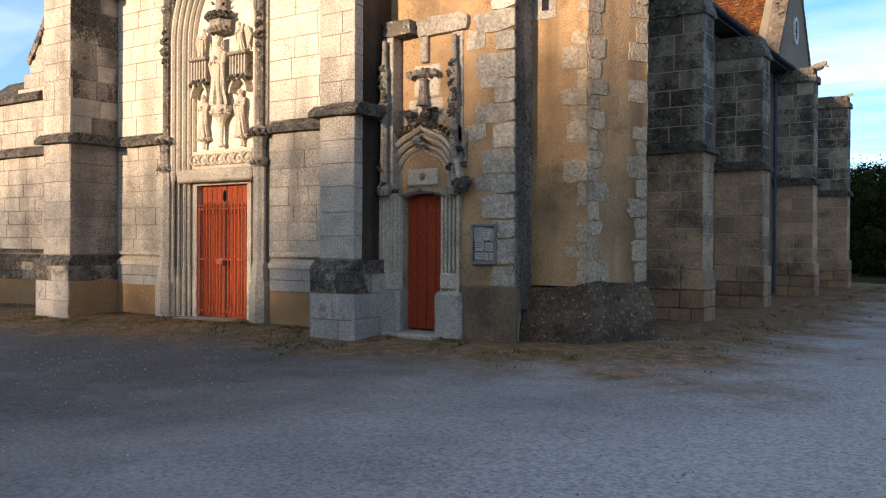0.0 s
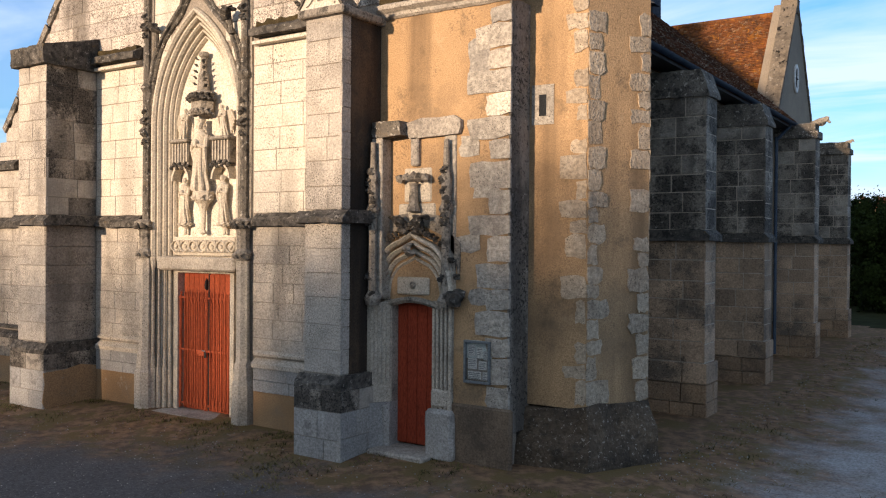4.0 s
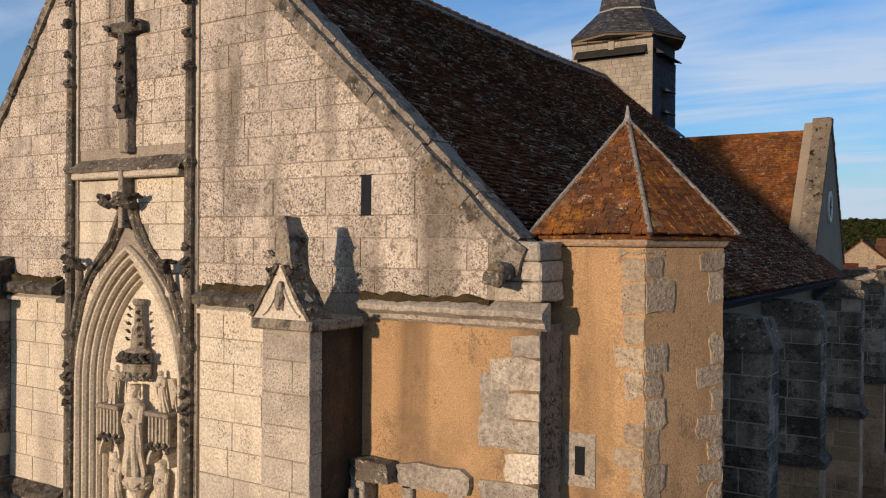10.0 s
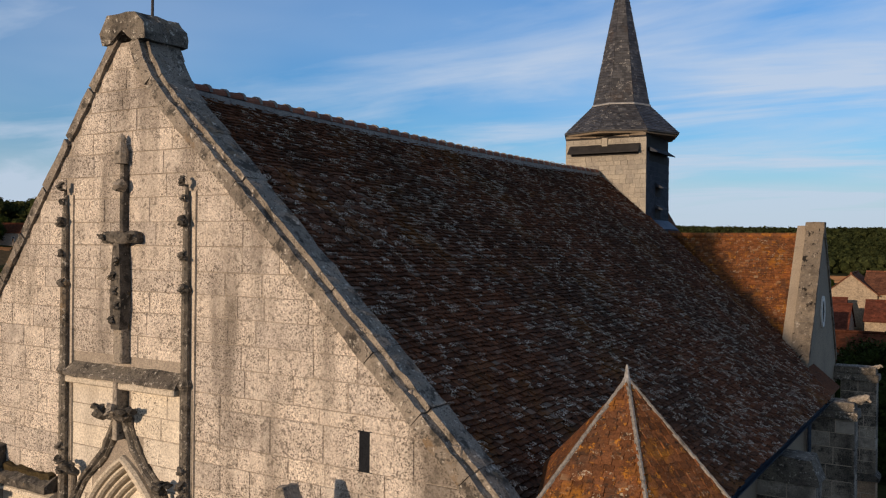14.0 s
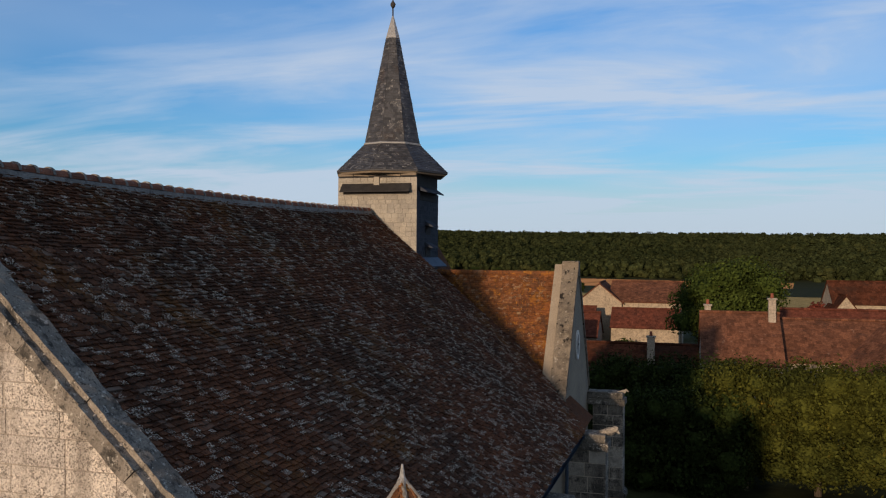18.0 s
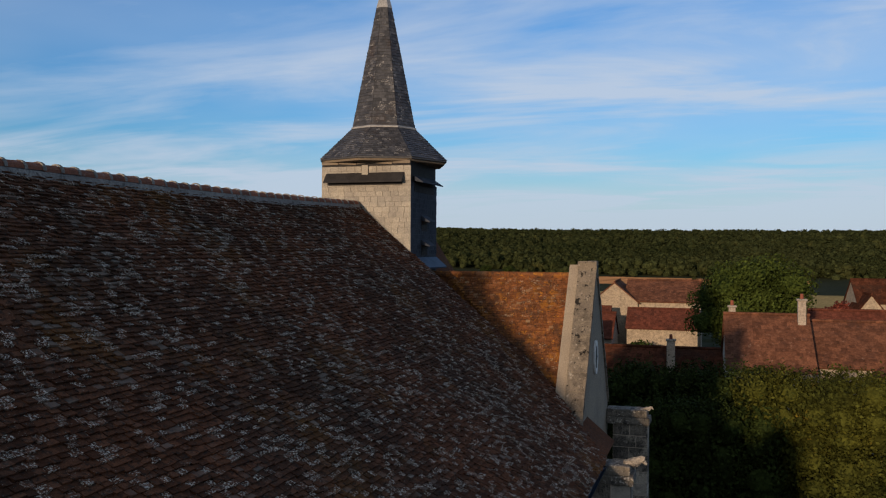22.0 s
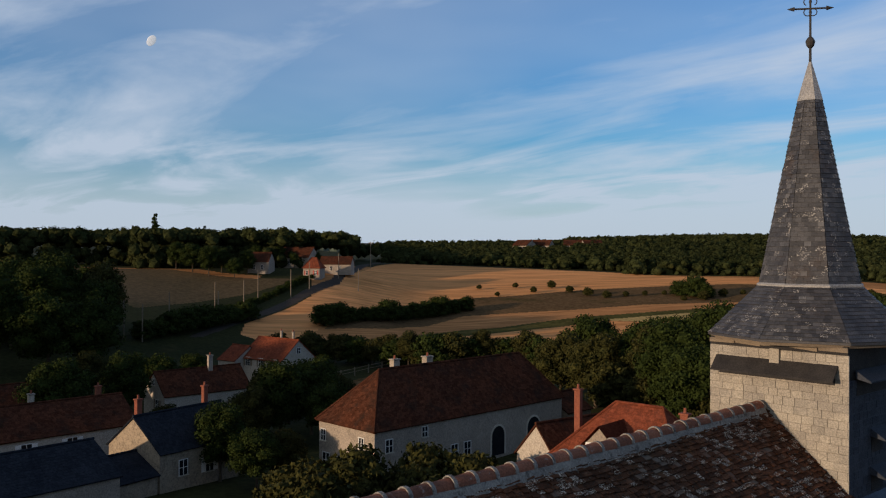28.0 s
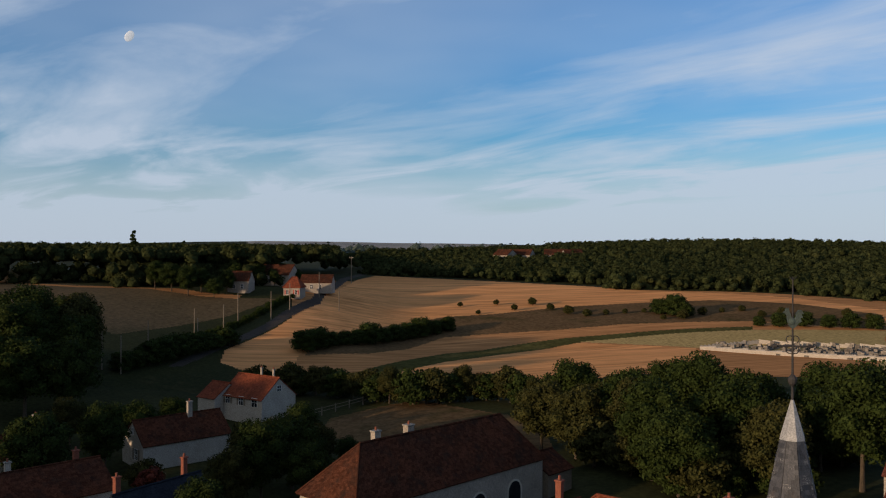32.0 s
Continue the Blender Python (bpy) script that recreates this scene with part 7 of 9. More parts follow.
part("body", boxed(BX0 + 0.03, BX1 - 0.03, BY0 + 0.03, BY1 - 0.03, 9.6, BT), "wood_dark", bel)
# shingles of the west side, each a part
masonry(bel, face_frame(BX0, BY0, 0, 0), 10.0, 13.58, lambda z: (0.0, BX1 - BX0), [], course=0.145, wide=(0.17, 0.26), material="shingle", deep=0.025, seed=601, gap=0.0035, name="shingle")
part("backing", boxed(BX0 + 0.02, BX1 - 0.02, BY0 + 0.015, BY0 + 0.032, 10.0, 13.58), "shingle", bel)
part("louvre_gap", boxed(BX0 + 0.2, BX1 - 0.24, BY0 - 0.012, BY0 + 0.02, 13.06, 13.36), "wood_dark", bel)
# warped eave boards with dark gaps under them
wb = random.Random(33)
part("eave_gap", boxed(BX0 + 0.02, BX1 - 0.02, BY0 - 0.004, BY0 + 0.03, 13.585, 13.74), "wood_dark", bel)
for k in range(5):
    x0_, x1_ = BX0 + (BX1 - BX0) * k / 5 + 0.01, BX0 + (BX1 - BX0) * (k + 1) / 5 - 0.01
    d0, d1 = wb.uniform(-0.02, 0.035), wb.uniform(-0.02, 0.035)
    part("eave_board", prism(bmesh.new(), [(x0_, 13.62 + d0), (x1_, 13.62 + d1), (x1_, 13.70 + d1), (x0_, 13.70 + d0)], BY0 - 0.03, BY0 - 0.005), "wood_grey", bel, "warped grey eave board")
part("centre_post", boxed(BC.x - 0.09, BC.x + 0.09, BY0 - 0.05, BY0 + 0.02, 13.20, 13.60), "shingle", bel)
bm = prism(bmesh.new(), [(BY0 - 0.22, 13.12), (BY0 - 0.22, 13.15), (BY0, 13.40), (BY0, 13.36)], BX0 + 0.14, BX1 - 0.18, "x")
part("louvre", bm, "wood_dark", bel, "black sloping louvre board")
stones_joined("slate_cladding", face_frame(BX1, BY0, 0, 90), 9.9, 13.15, lambda z: (0.0, BY1 - BY0), "slate_side", bel, course=0.14, wide=(0.16, 0.22), deep=0.025, seed=602, gap=0.0015)
part("backing", boxed(BX1 - 0.032, BX1 - 0.006, BY0 + 0.02, BY1 - 0.02, 9.9, 13.15), "slate_side", bel)
stones_joined("slate_cladding", face_frame(BX0, BY1, 0, -90), 9.9, 13.70, lambda z: (0.0, BY1 - BY0), "slate_side", bel, course=0.14, wide=(0.16, 0.22), deep=0.025, seed=603, gap=0.003)
for z, y0, y1 in ((13.18, BY0 + 0.25, BY1 - 0.2), (12.12, BY0 + 0.85, BY0 + 1.45), (11.45, BY0 + 0.85, BY0 + 1.45)):
    bm = prism(bmesh.new(), [(BX1, z), (BX1 + 0.26, z - 0.06), (BX1 + 0.26, z - 0.03), (BX1, z + 0.14)], y0, y1)
    part("louvre", bm, "slate_side", bel, "blue-grey slate louvre")
    part("louvre_gap", boxed(BX1 - 0.03, BX1 + 0.005, y0 + 0.05, y1 - 0.05, z - 0.30, z - 0.02), "wood_dark", bel)
bm = prism(bmesh.new(), [(BX1 - 0.02, 10.95), (BX1 + 0.30, 10.78), (BX1 + 0.32, 10.82), (BX1, 11.10)], BY0 - 0.03, BY1)
part("flashing", bm, "zinc_blue", bel, "blue-grey zinc flashing at the foot")
# skirt: square eave to octagon
ZK, ZE = 14.72, 13.80
OR, ER = 0.95, 1.90
oct_pts = [Vector((BC.x + OR * math.cos(radians(a)), BC.y + OR * math.sin(radians(a)), ZK)) for a in range(-135, 225, 45)]
ev = [Vector((BC.x + ER * math.cos(radians(a)), BC.y + ER * math.sin(radians(a)), ZE)) for a in range(-135, 225, 45)]
bm = bmesh.new()
lathe(bm, [(ER, ZE - 0.04), (ER, ZE), (OR, ZK)], 8, (BC.x, BC.y, 0))
skirt = part("skirt_roof", bm, "slate", bel, "flared slate skirt roof, mossy")
part("eave_board", lathe(bmesh.new(), [(ER - 0.08, ZE - 0.10), (ER - 0.05, ZE - 0.045)], 8, (BC.x, BC.y, 0)), "wood_grey", bel, "warped grey eave boards")


def slate_rows(quads, gauge, width, seed):
    """Slates laid in rows over quads given as (foot left, foot right, top right, top left)."""
    rr = random.Random(seed)
    verts, faces = [], []
    for a, b, c, d in quads:
        nrm = (b - a).cross(d - a).normalized()
        S = ((d - a).length + (c - b).length) / 2
        rows = max(2, int(S / gauge))
        for r in range(rows):
            t0, t1 = r / rows, min(1.0, (r + 1.35) / rows)
            L = (a.lerp(d, t0) - b.lerp(c, t0)).length
            n = max(1, round(L / width))
            for k in range(n + (r % 2)):
                u0, u1 = (k - 0.5 * (r % 2)) / n, (k + 1 - 0.5 * (r % 2)) / n - 0.03 / n
                u0, u1 = max(u0, 0.0), min(u1, 1.0)
                if u1 - u0 < 0.05 / n:
                    continue
                e = rr.uniform(0.012, 0.024)
                i = len(verts)
                for u, t, h in ((u0, t0, e), (u1, t0, e), (u1, t1, 0.004), (u0, t1, 0.004), (u0, t0, e - 0.01), (u1, t0, e - 0.01)):
                    verts.append(tuple(a.lerp(d, t).lerp(b.lerp(c, t), u) + nrm * h))
                faces += [(i, i + 1, i + 2, i + 3), (i + 4, i + 5, i + 1, i)]
    return verts, faces


quads = [(ev[k], ev[(k + 1) % 8], oct_pts[(k + 1) % 8], oct_pts[k]) for k in range(8)]
vs, fs = slate_rows(quads, 0.085, 0.125, 611)
pieces("slate_covering", vs, fs, "slate", skirt)
ZL, ZT = 18.24, 18.96
bm = bmesh.new()
lathe(bm, [(OR, ZK), (0.22, ZL)], 8, (BC.x, BC.y, 0), turn=0.0)
spire = part("spire", bm, "slate", bel, "slender eight-sided slated spire")
quads = []
for k in range(8):
    a, b = radians(45 * k), radians(45 + 45 * k)
    P = lambda r, an, z: Vector((BC.x + r * math.cos(an), BC.y + r * math.sin(an), z))
    quads.append((P(OR, a, ZK), P(OR, b, ZK), P(0.22, b, ZL), P(0.22, a, ZL)))
vs, fs = slate_rows(quads, 0.090, 0.120, 612)
pieces("slate_covering", vs, fs, "slate", spire)
part("lead_band", lathe(bmesh.new(), [(OR + 0.04, ZK - 0.02), (OR + 0.045, ZK + 0.015), (OR + 0.01, ZK + 0.04)], 8, (BC.x, BC.y, 0), turn=0.0), "lead", bel, "pale lead band")
part("lead_cap", lathe(bmesh.new(), [(0.245, ZL - 0.03), (0.225, ZL + 0.05), (0.03, ZT)], 8, (BC.x, BC.y, 0), turn=0.0), "lead", bel, "pale lead cone cap")


def weathercock():
    w = thing("weathercock", "verdigris copper cock on an iron rod with a scrolled cross", "weathercock", (BC.x, BC.y, ZT - 0.05), turn=38)
    part("rod", rod(bmesh.new(), (0, 0, 0), (0, 0, 2.35), 0.026, 0.012), "iron", w)
    part("knop", lathe(bmesh.new(), [(0.02, 0.30), (0.07, 0.36), (0.09, 0.44), (0.06, 0.50), (0.02, 0.54)], 10), "iron", w)
    part("cross_bar", rod(bmesh.new(), (-0.32, 0, 1.07), (0.32, 0, 1.07), 0.018), "iron", w)
    for s in (-1, 1):
        part("spear_tip", rod(bmesh.new(), (s * 0.29, 0, 1.07), (s * 0.42, 0, 1.07), 0.045, 0.004), "iron", w)
        for q in (-1, 1):
            bm = bmesh.new()
            pts = [(s * (0.05 + 0.07 * math.cos(a)), 0, 1.10 + q * (0.10 + 0.07 * math.sin(a))) for a in np.linspace(-1.2, 3.6, 9)]
            for p, r in zip(pts, pts[1:]):
                rod(bm, p, r, 0.010, n=5)
            part("scroll", bm, "iron", w)
    outline = [(-0.03, 1.62), (0.03, 1.62), (0.10, 1.70), (0.14, 1.82), (0.15, 1.95), (0.18, 2.0), (0.25, 2.02), (0.19, 2.06), (0.18, 2.11), (0.15, 2.16), (0.13, 2.11), (0.10, 2.15), (0.09, 2.08), (0.06, 2.0), (0.03, 1.90), (-0.04, 1.86), (-0.08, 1.92), (-0.08, 2.02), (-0.14, 2.10), (-0.22, 2.09), (-0.27, 2.0), (-0.21, 2.0), (-0.25, 1.90), (-0.19, 1.89), (-0.22, 1.80), (-0.15, 1.76), (-0.09, 1.68)]
    bm = prism(bmesh.new(), [(-x * 0.74, (z - 1.9) * 0.74 + 1.62) for x, z in outline], -0.02, 0.02)
    lump(bm, (-0.015, 0, 1.54), (0.075, 0.04, 0.075), 3, 0.15)
    for k in range(4):
        part("top_leaf", rod(bmesh.new(), (0, 0, 2.33), (0.07 * math.cos(1.57 * k), 0.07 * math.sin(1.57 * k), 2.40), 0.012, 0.004, 5), "iron", w)
    part("cock", bm, "verdigris", w, "green-grey copper cock")


weathercock()

# ---------------- moon ----------------
mm = bpy.data.materials.new("moonlight")
mm.use_nodes = True
mb = mm.node_tree.nodes["Principled BSDF"]
mb.inputs["Base Color"].default_value = (0.5, 0.5, 0.5, 1)
mb.inputs["Emission Color"].default_value, mb.inputs["Emission Strength"].default_value = (0.74, 0.84, 0.96, 1), 0.48
M["moonlight"] = mm
moon_way = Vector((-0.8981, 0.3782, 0.2245)).normalized()
bm = bmesh.new()
bmesh.ops.create_uvsphere(bm, u_segments=24, v_segments=12, radius=1.0)
moon_at = Vector((7.86, 2.5, 18.6)) + moon_way * 3000
shift(bm, Matrix.Translation(moon_at) @ moon_way.to_track_quat("Y", "Z").to_matrix().to_4x4() @ Matrix.Rotation(radians(34), 4, "Y") @ Matrix.Diagonal((13, 2, 19, 1)))
tagged(part("moon", bm, "moonlight", None, "", True), "pale evening moon high over the fields", "moon", kind="structure")

# ---------------- ground ----------------
# heights by range and bearing from the viewpoint; bearing 0 looks along the nave and grows to the left
T_RANGE = [0,25,60,110,160,205,250,300,450,650,1000,1600,4200]
T_BEARING = [-180,-20,10,30,48,58,75,120,180]
T_HEIGHT = [[0,0,0,0,0,0,1,2,6,10,15,15,15],
    [0,0,0,.5,.5,.5,1,3,8.5,14,17,17,17],
    [0,0,0,.5,.5,0,1.5,4,10,15.5,18,18,18],
    [0,0,-1,-2,-1.8,-1.2,3,8,13,19,23,22,20],
    [0,0,-3,-4,-2.6,-2.8,3.5,9.8,12,13,18,30,20],
    [0,0,-3,-6,-5,1.5,10.5,11,11.5,12,18,33,20],
    [0,0,-3,-6,-1,6,10,11,12,15,20,24,20],
    [0,0,0,0,0,2,3,4,6,10,15,15,15],
    [0,0,0,0,0,0,1,2,6,10,15,15,15]]


def ease(a, b, v):
    t = max(0.0, min(1.0, (v - a) / (b - a)))
    return t * t * (3 - 2 * t)


def slot(xs, v):
    i = 0
    while i < len(xs) - 2 and v >= xs[i + 1]:
        i += 1
    return i, max(0.0, min(1.0, (v - xs[i]) / (xs[i + 1] - xs[i])))


def ground_z(x, y):
    """Level round the church, a dip to the north, then rising fields and wooded hills."""
    dx, dy = x - 7.8, y - 2.5
    r, az = math.hypot(dx, dy), math.degrees(math.atan2(-dx, dy))
    i, t = slot(T_RANGE, r)
    k, s = slot(T_BEARING, az)
    s = s * s * (3 - 2 * s)
    a = T_HEIGHT[k][i] * (1 - t) + T_HEIGHT[k][i + 1] * t
    b = T_HEIGHT[k + 1][i] * (1 - t) + T_HEIGHT[k + 1][i + 1] * t
    return a * (1 - s) + b * s


def near_z(x, y):
    """The forecourt: slightly uneven, rising a hand's width to the walls."""
    r = math.hypot(x - 7.8, y - 2.5)
    d = max(-y - 0.4, x - 8.2, -8 - x, 0.0)
    return ground_z(x, y) + 0.035 * noise.noise(Vector((x * 0.4, y * 0.4, 5))) * (1 - ease(40, 60, r)) + (0.10 * (1 - ease(0.0, 1.8, d)) - 0.06) * (1 - ease(30, 60, r))


def polar(az, r):
    return (7.8 - r * math.sin(radians(az)), 2.5 + r * math.cos(radians(az)))


def in_poly(pts, x, y):
    c, j = False, len(pts) - 1
    for i in range(len(pts)):
        if (pts[i][1] > y) != (pts[j][1] > y) and x < (pts[j][0] - pts[i][0]) * (y - pts[i][1]) / (pts[j][1] - pts[i][1]) + pts[i][0]:
            c = not c
        j = i
    return c


# outlines of fields: bearing, range
STRAW_HILL = [(51.5, 335), (47.1, 323), (35.4, 296), (25.1, 289), (19.9, 277), (19.9, 268), (25.0, 278), (30.1, 277), (34.3, 270), (39.1, 259), (43.5, 247), (47.1, 242), (50.3, 229), (55.5, 197), (56.6, 186), (56.9, 174), (56.0, 167), (58.4, 169), (61.4, 180), (61.2, 190), (58.4, 208), (55.5, 232)]
SCRUB_BANK = [(47.1, 242), (43.5, 247), (39.1, 259), (34.3, 270), (30.1, 277), (25.0, 278), (19.9, 268), (19.9, 242), (27.1, 245), (35.4, 235), (39.8, 226), (47.1, 217), (52.1, 192), (56.2, 186), (55.5, 197), (50.3, 229)]
TAN_STRIP = [(27.4, 244), (35.4, 233), (39.8, 226), (47.1, 216), (52.5, 190), (56.6, 172), (53.2, 171), (47.1, 199), (39.1, 217), (27.4, 237)]
MEADOW = [(27.4, 232), (36.9, 215), (38.3, 213), (30.5, 207), (19.9, 194), (19.9, 241)]
STRAW_LOW = [(52.5, 160), (47.1, 185), (38.3, 212), (30.5, 206), (30.1, 193), (33.6, 175), (40.5, 149), (44.3, 153), (47.1, 152), (50.3, 152)]
DRY_MEADOW = [(55.4, 126), (54.7, 137), (48.8, 142), (42.7, 130), (40.1, 113), (39.8, 95), (46.5, 100)]
PLOT = [(74.3, 347), (70.0, 276), (64.4, 246), (60.5, 238), (57.7, 237), (61.2, 220), (68.1, 197), (71.9, 220), (74.3, 237)]
ROAD = [(51.9, 354), (52.5, 353), (55.7, 240), (58.9, 213), (64.7, 175), (63.7, 176), (58.2, 211), (55.1, 236)]
FARM_TRACK = [(74.3, 300), (70.0, 270), (66.0, 256), (62.5, 244), (60.3, 241), (60.5, 237), (63.0, 240), (66.2, 251), (70.2, 264), (74.3, 292)]
FAR_STRAW = [(20.2, 250), (12.0, 247), (4.0, 246), (-6.0, 250), (-6.0, 272), (4.0, 272), (12.0, 276), (20.2, 279)]
FAR_MEADOW = [(20.2, 160), (8.0, 158), (-8.0, 150), (-8.0, 215), (8.0, 220), (20.2, 224)]
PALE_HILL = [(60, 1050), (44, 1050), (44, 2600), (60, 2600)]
RIGHT_LAWN = [(-2.0, 95), (-14.0, 95), (-14.0, 140), (-2.0, 140)]
GREEN_STRIP = [(53.2, 171), (47.1, 199), (39.1, 217), (27.4, 237), (27.4, 232), (36.9, 215), (38.3, 212), (47.1, 185), (52.5, 160)]
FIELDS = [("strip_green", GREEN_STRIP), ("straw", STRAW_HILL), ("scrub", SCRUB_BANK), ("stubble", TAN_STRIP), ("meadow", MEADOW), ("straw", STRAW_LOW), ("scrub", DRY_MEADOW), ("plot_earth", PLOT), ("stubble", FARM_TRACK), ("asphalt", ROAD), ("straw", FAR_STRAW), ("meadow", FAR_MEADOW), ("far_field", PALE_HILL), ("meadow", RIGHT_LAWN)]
LAND_MATS = ["grass", "gravel", "meadow", "straw", "stubble", "scrub", "asphalt", "far_field", "plot_earth", "strip_green"]


def land():
    rs = [0.0] + list(np.geomspace(1.5, 60, 110)) + list(np.arange(61.5, 90, 1.5)) + list(np.arange(90, 160, 0.75)) + list(np.arange(160, 300, 0.7)) + list(np.arange(300, 362, 1.5)) + list(np.geomspace(364, 4200, 60))
    azs = list(np.arange(-180, -30, 1.5)) + list(np.arange(-30, 19, 0.22)) + list(np.arange(19, 66, 0.11)) + list(np.arange(66, 85, 0.22)) + list(np.arange(85, 180, 0.6))
    nb = len(azs)
    verts = []
    for r in rs:
        for a in azs:
            x, y = polar(a, r)
            z = ground_z(x, y)
            if r < 60:
                z = near_z(x, y)
            elif r > 100:
                z += 0.5 * noise.noise(Vector((x * 0.012, y * 0.012, 0)))
            verts.append((x, y, z))
    boxes = [(min(p[0] for p in f), max(p[0] for p in f), min(p[1] for p in f), max(p[1] for p in f)) for _, f in FIELDS]
    faces, mi = [], []
    for i in range(len(rs) - 1):
        for k in range(nb):
            j = (k + 1) % nb
            faces.append((i * nb + k, (i + 1) * nb + k, (i + 1) * nb + j, i * nb + j))
            a, r = azs[k] + (0.08 if -30 <= azs[k] < 85 else 0.4), (rs[i] + rs[i + 1]) / 2
            x, y = polar(a, r)
            m = 0
            if r < 75:
                if x > -14 and x < 40 and y < 27 + 2 * noise.noise(Vector((x * 0.3, y * 0.3, 3))):
                    m = 1
            else:
                aw, rw = a + 0.3 * noise.noise(Vector((x * 0.03, y * 0.03, 1))), r + 1.5 * noise.noise(Vector((x * 0.03, y * 0.03, 7)))
                if 19 < aw < 57 and 168 < rw < 296:
                    m = LAND_MATS.index("stubble")
                for (nm, poly), b in zip(FIELDS, boxes):
                    if b[0] <= aw <= b[1] and b[2] <= rw <= b[3] and in_poly(poly, aw, rw):
                        m = LAND_MATS.index(nm)
            mi.append(m)
    me = bpy.data.meshes.new("ground")
    me.from_pydata(verts, [], faces)
    for nm in LAND_MATS:
        me.materials.append(M[nm])
    me.polygons.foreach_set("material_index", mi)
    me.polygons.foreach_set("use_smooth", [True] * len(faces))
    tagged(new("ground", me), "gravel forecourt, grass, golden stubble fields and distant farmland", "ground", kind="structure")


land()


# --- grass and weeds along the walls, loose stones on the gravel
def ground_litter():
    rr = random.Random(91)
    for name, label, mat, count, far in (("weeds", "small green weeds along the church walls", "leaf_olive", 300, 0.45), ("dry_grass", "thin dry yellowish grass at the foot of the walls", "dry_grass", 1500, 0.8)):
        vs, fs = [], []
        for _ in range(count):
            if rr.random() < 0.8:
                x, y = rr.uniform(-10, 8.2), -0.25 - abs(rr.gauss(0, far))
                if 3.3 < x < 4.4 or -3.9 < x < -2.7:
                    y -= 1.0
                if DL - 0.3 < x < DR + 0.3 and y > -0.5:
                    continue
            else:
                x, y = 8.2 + abs(rr.gauss(0, 0.7)), rr.uniform(-1, 22)
            if noise.noise(Vector((x * 0.9, y * 0.9, 8))) < -0.05:
                continue
            z = near_z(x, y) - 0.005
            for _ in range(9):
                a, h = rr.uniform(0, 6.28), rr.uniform(0.015, 0.06)
                dx, dy = 0.06 * math.cos(a), 0.06 * math.sin(a)
                i = len(vs)
                px, py = x + rr.gauss(0, 0.06), y + rr.gauss(0, 0.06)
                vs += [(px - dy * 0.12, py + dx * 0.12, z), (px + dy * 0.12, py - dx * 0.12, z), (px + dx, py + dy, z + h)]
                fs.append((i, i + 1, i + 2))
        tagged(pieces(name, vs, fs, mat), label, "grass", kind="stuff")
    vs, fs = [], []
    for _ in range(7000):
        x, y = (rr.uniform(-9, 20), rr.uniform(-11.0, -0.6)) if rr.random() < 0.72 else (7.9 + abs(rr.gauss(0, 1.6)), rr.uniform(-1.5, 20))
        s, i, z = rr.uniform(0.006, 0.016), len(vs), near_z(x, y)
        a = rr.uniform(0, 6.28)
        for rad, h in ((1.0, -0.006), (0.55, s * 0.55)):
            for k in range(5):
                vs.append((x + rad * s * math.cos(a + k * 1.257) * rr.uniform(0.7, 1.2), y + rad * s * math.sin(a + k * 1.257), z + h))
        fs += [(i + k, i + (k + 1) % 5, i + 5 + (k + 1) % 5, i + 5 + k) for k in range(5)] + [tuple(range(i + 5, i + 10))]
    tagged(pieces("loose_stones", vs, fs, "pebble"), "small loose stones scattered on the gravel forecourt", "gravel", kind="stuff")


ground_litter()

# ---------------- trees and hedges ----------------
def leaf_cloud(name, blobs, count, size, material, seed, core=0.62, flat=0.0):
    """A crown: lumpy inner clumps and many small leaves round them. blobs: (centre, radii)."""
    rr = np.random.RandomState(seed)
    verts, faces = [], []
    for bi, (c, rad) in enumerate(blobs if core else ()):
        bm = bmesh.new()
        r = bmesh.ops.create_icosphere(bm, subdivisions=2, radius=1.0)
        off = Vector((seed * 1.7 + bi * 3.1, bi * 1.9, seed))
        n0 = len(verts)
        bm.verts.index_update()
        for v in bm.verts:
            k = core * (1 + 0.35 * noise.noise(v.co * 2.2 + off) + 0.2 * noise.noise(v.co * 5.0 + off))
            verts.append((c[0] + v.co.x * rad[0] * k, c[1] + v.co.y * rad[1] * k, c[2] + v.co.z * rad[2] * k))
        faces += [tuple(n0 + v.index for v in f.verts) for f in bm.faces]
        bm.free()
    w = np.array([rad[0] * rad[1] + rad[1] * rad[2] for _, rad in blobs])
    pick = rr.choice(len(blobs), count, p=w / w.sum())
    cs, rads = np.array([b[0] for b in blobs]), np.array([b[1] for b in blobs])
    d = rr.normal(size=(count, 3))
    d /= np.linalg.norm(d, axis=1)[:, None]
    keep = d[:, 2] > -0.75
    pick, d = pick[keep], d[keep]
    n = len(d)
    pos = cs[pick] + d * rads[pick] * rr.uniform(0.66, 1.10, (n, 1))
    t1 = np.cross(d + rr.normal(scale=0.6, size=(n, 3)), rr.normal(size=(n, 3)))
    t1 /= np.linalg.norm(t1, axis=1)[:, None]
    t2 = np.cross(d + rr.normal(scale=0.5, size=(n, 3)), t1)
    t2 /= np.linalg.norm(t2, axis=1)[:, None]
    s = size * rr.uniform(0.6, 1.3, (n, 1))
    base = len(verts)
    quad = np.stack([pos - t1 * s, pos - t2 * s * 0.6, pos + t1 * s, pos + t2 * s * 0.6], 1).reshape(-1, 3)
    verts += [tuple(p) for p in quad]
    faces += [(base + 4 * k, base + 4 * k + 1, base + 4 * k + 2, base + 4 * k + 3) for k in range(n)]
    me = bpy.data.meshes.new(name)
    me.from_pydata(verts, [], faces)
    me.materials.append(M[material])
    return me


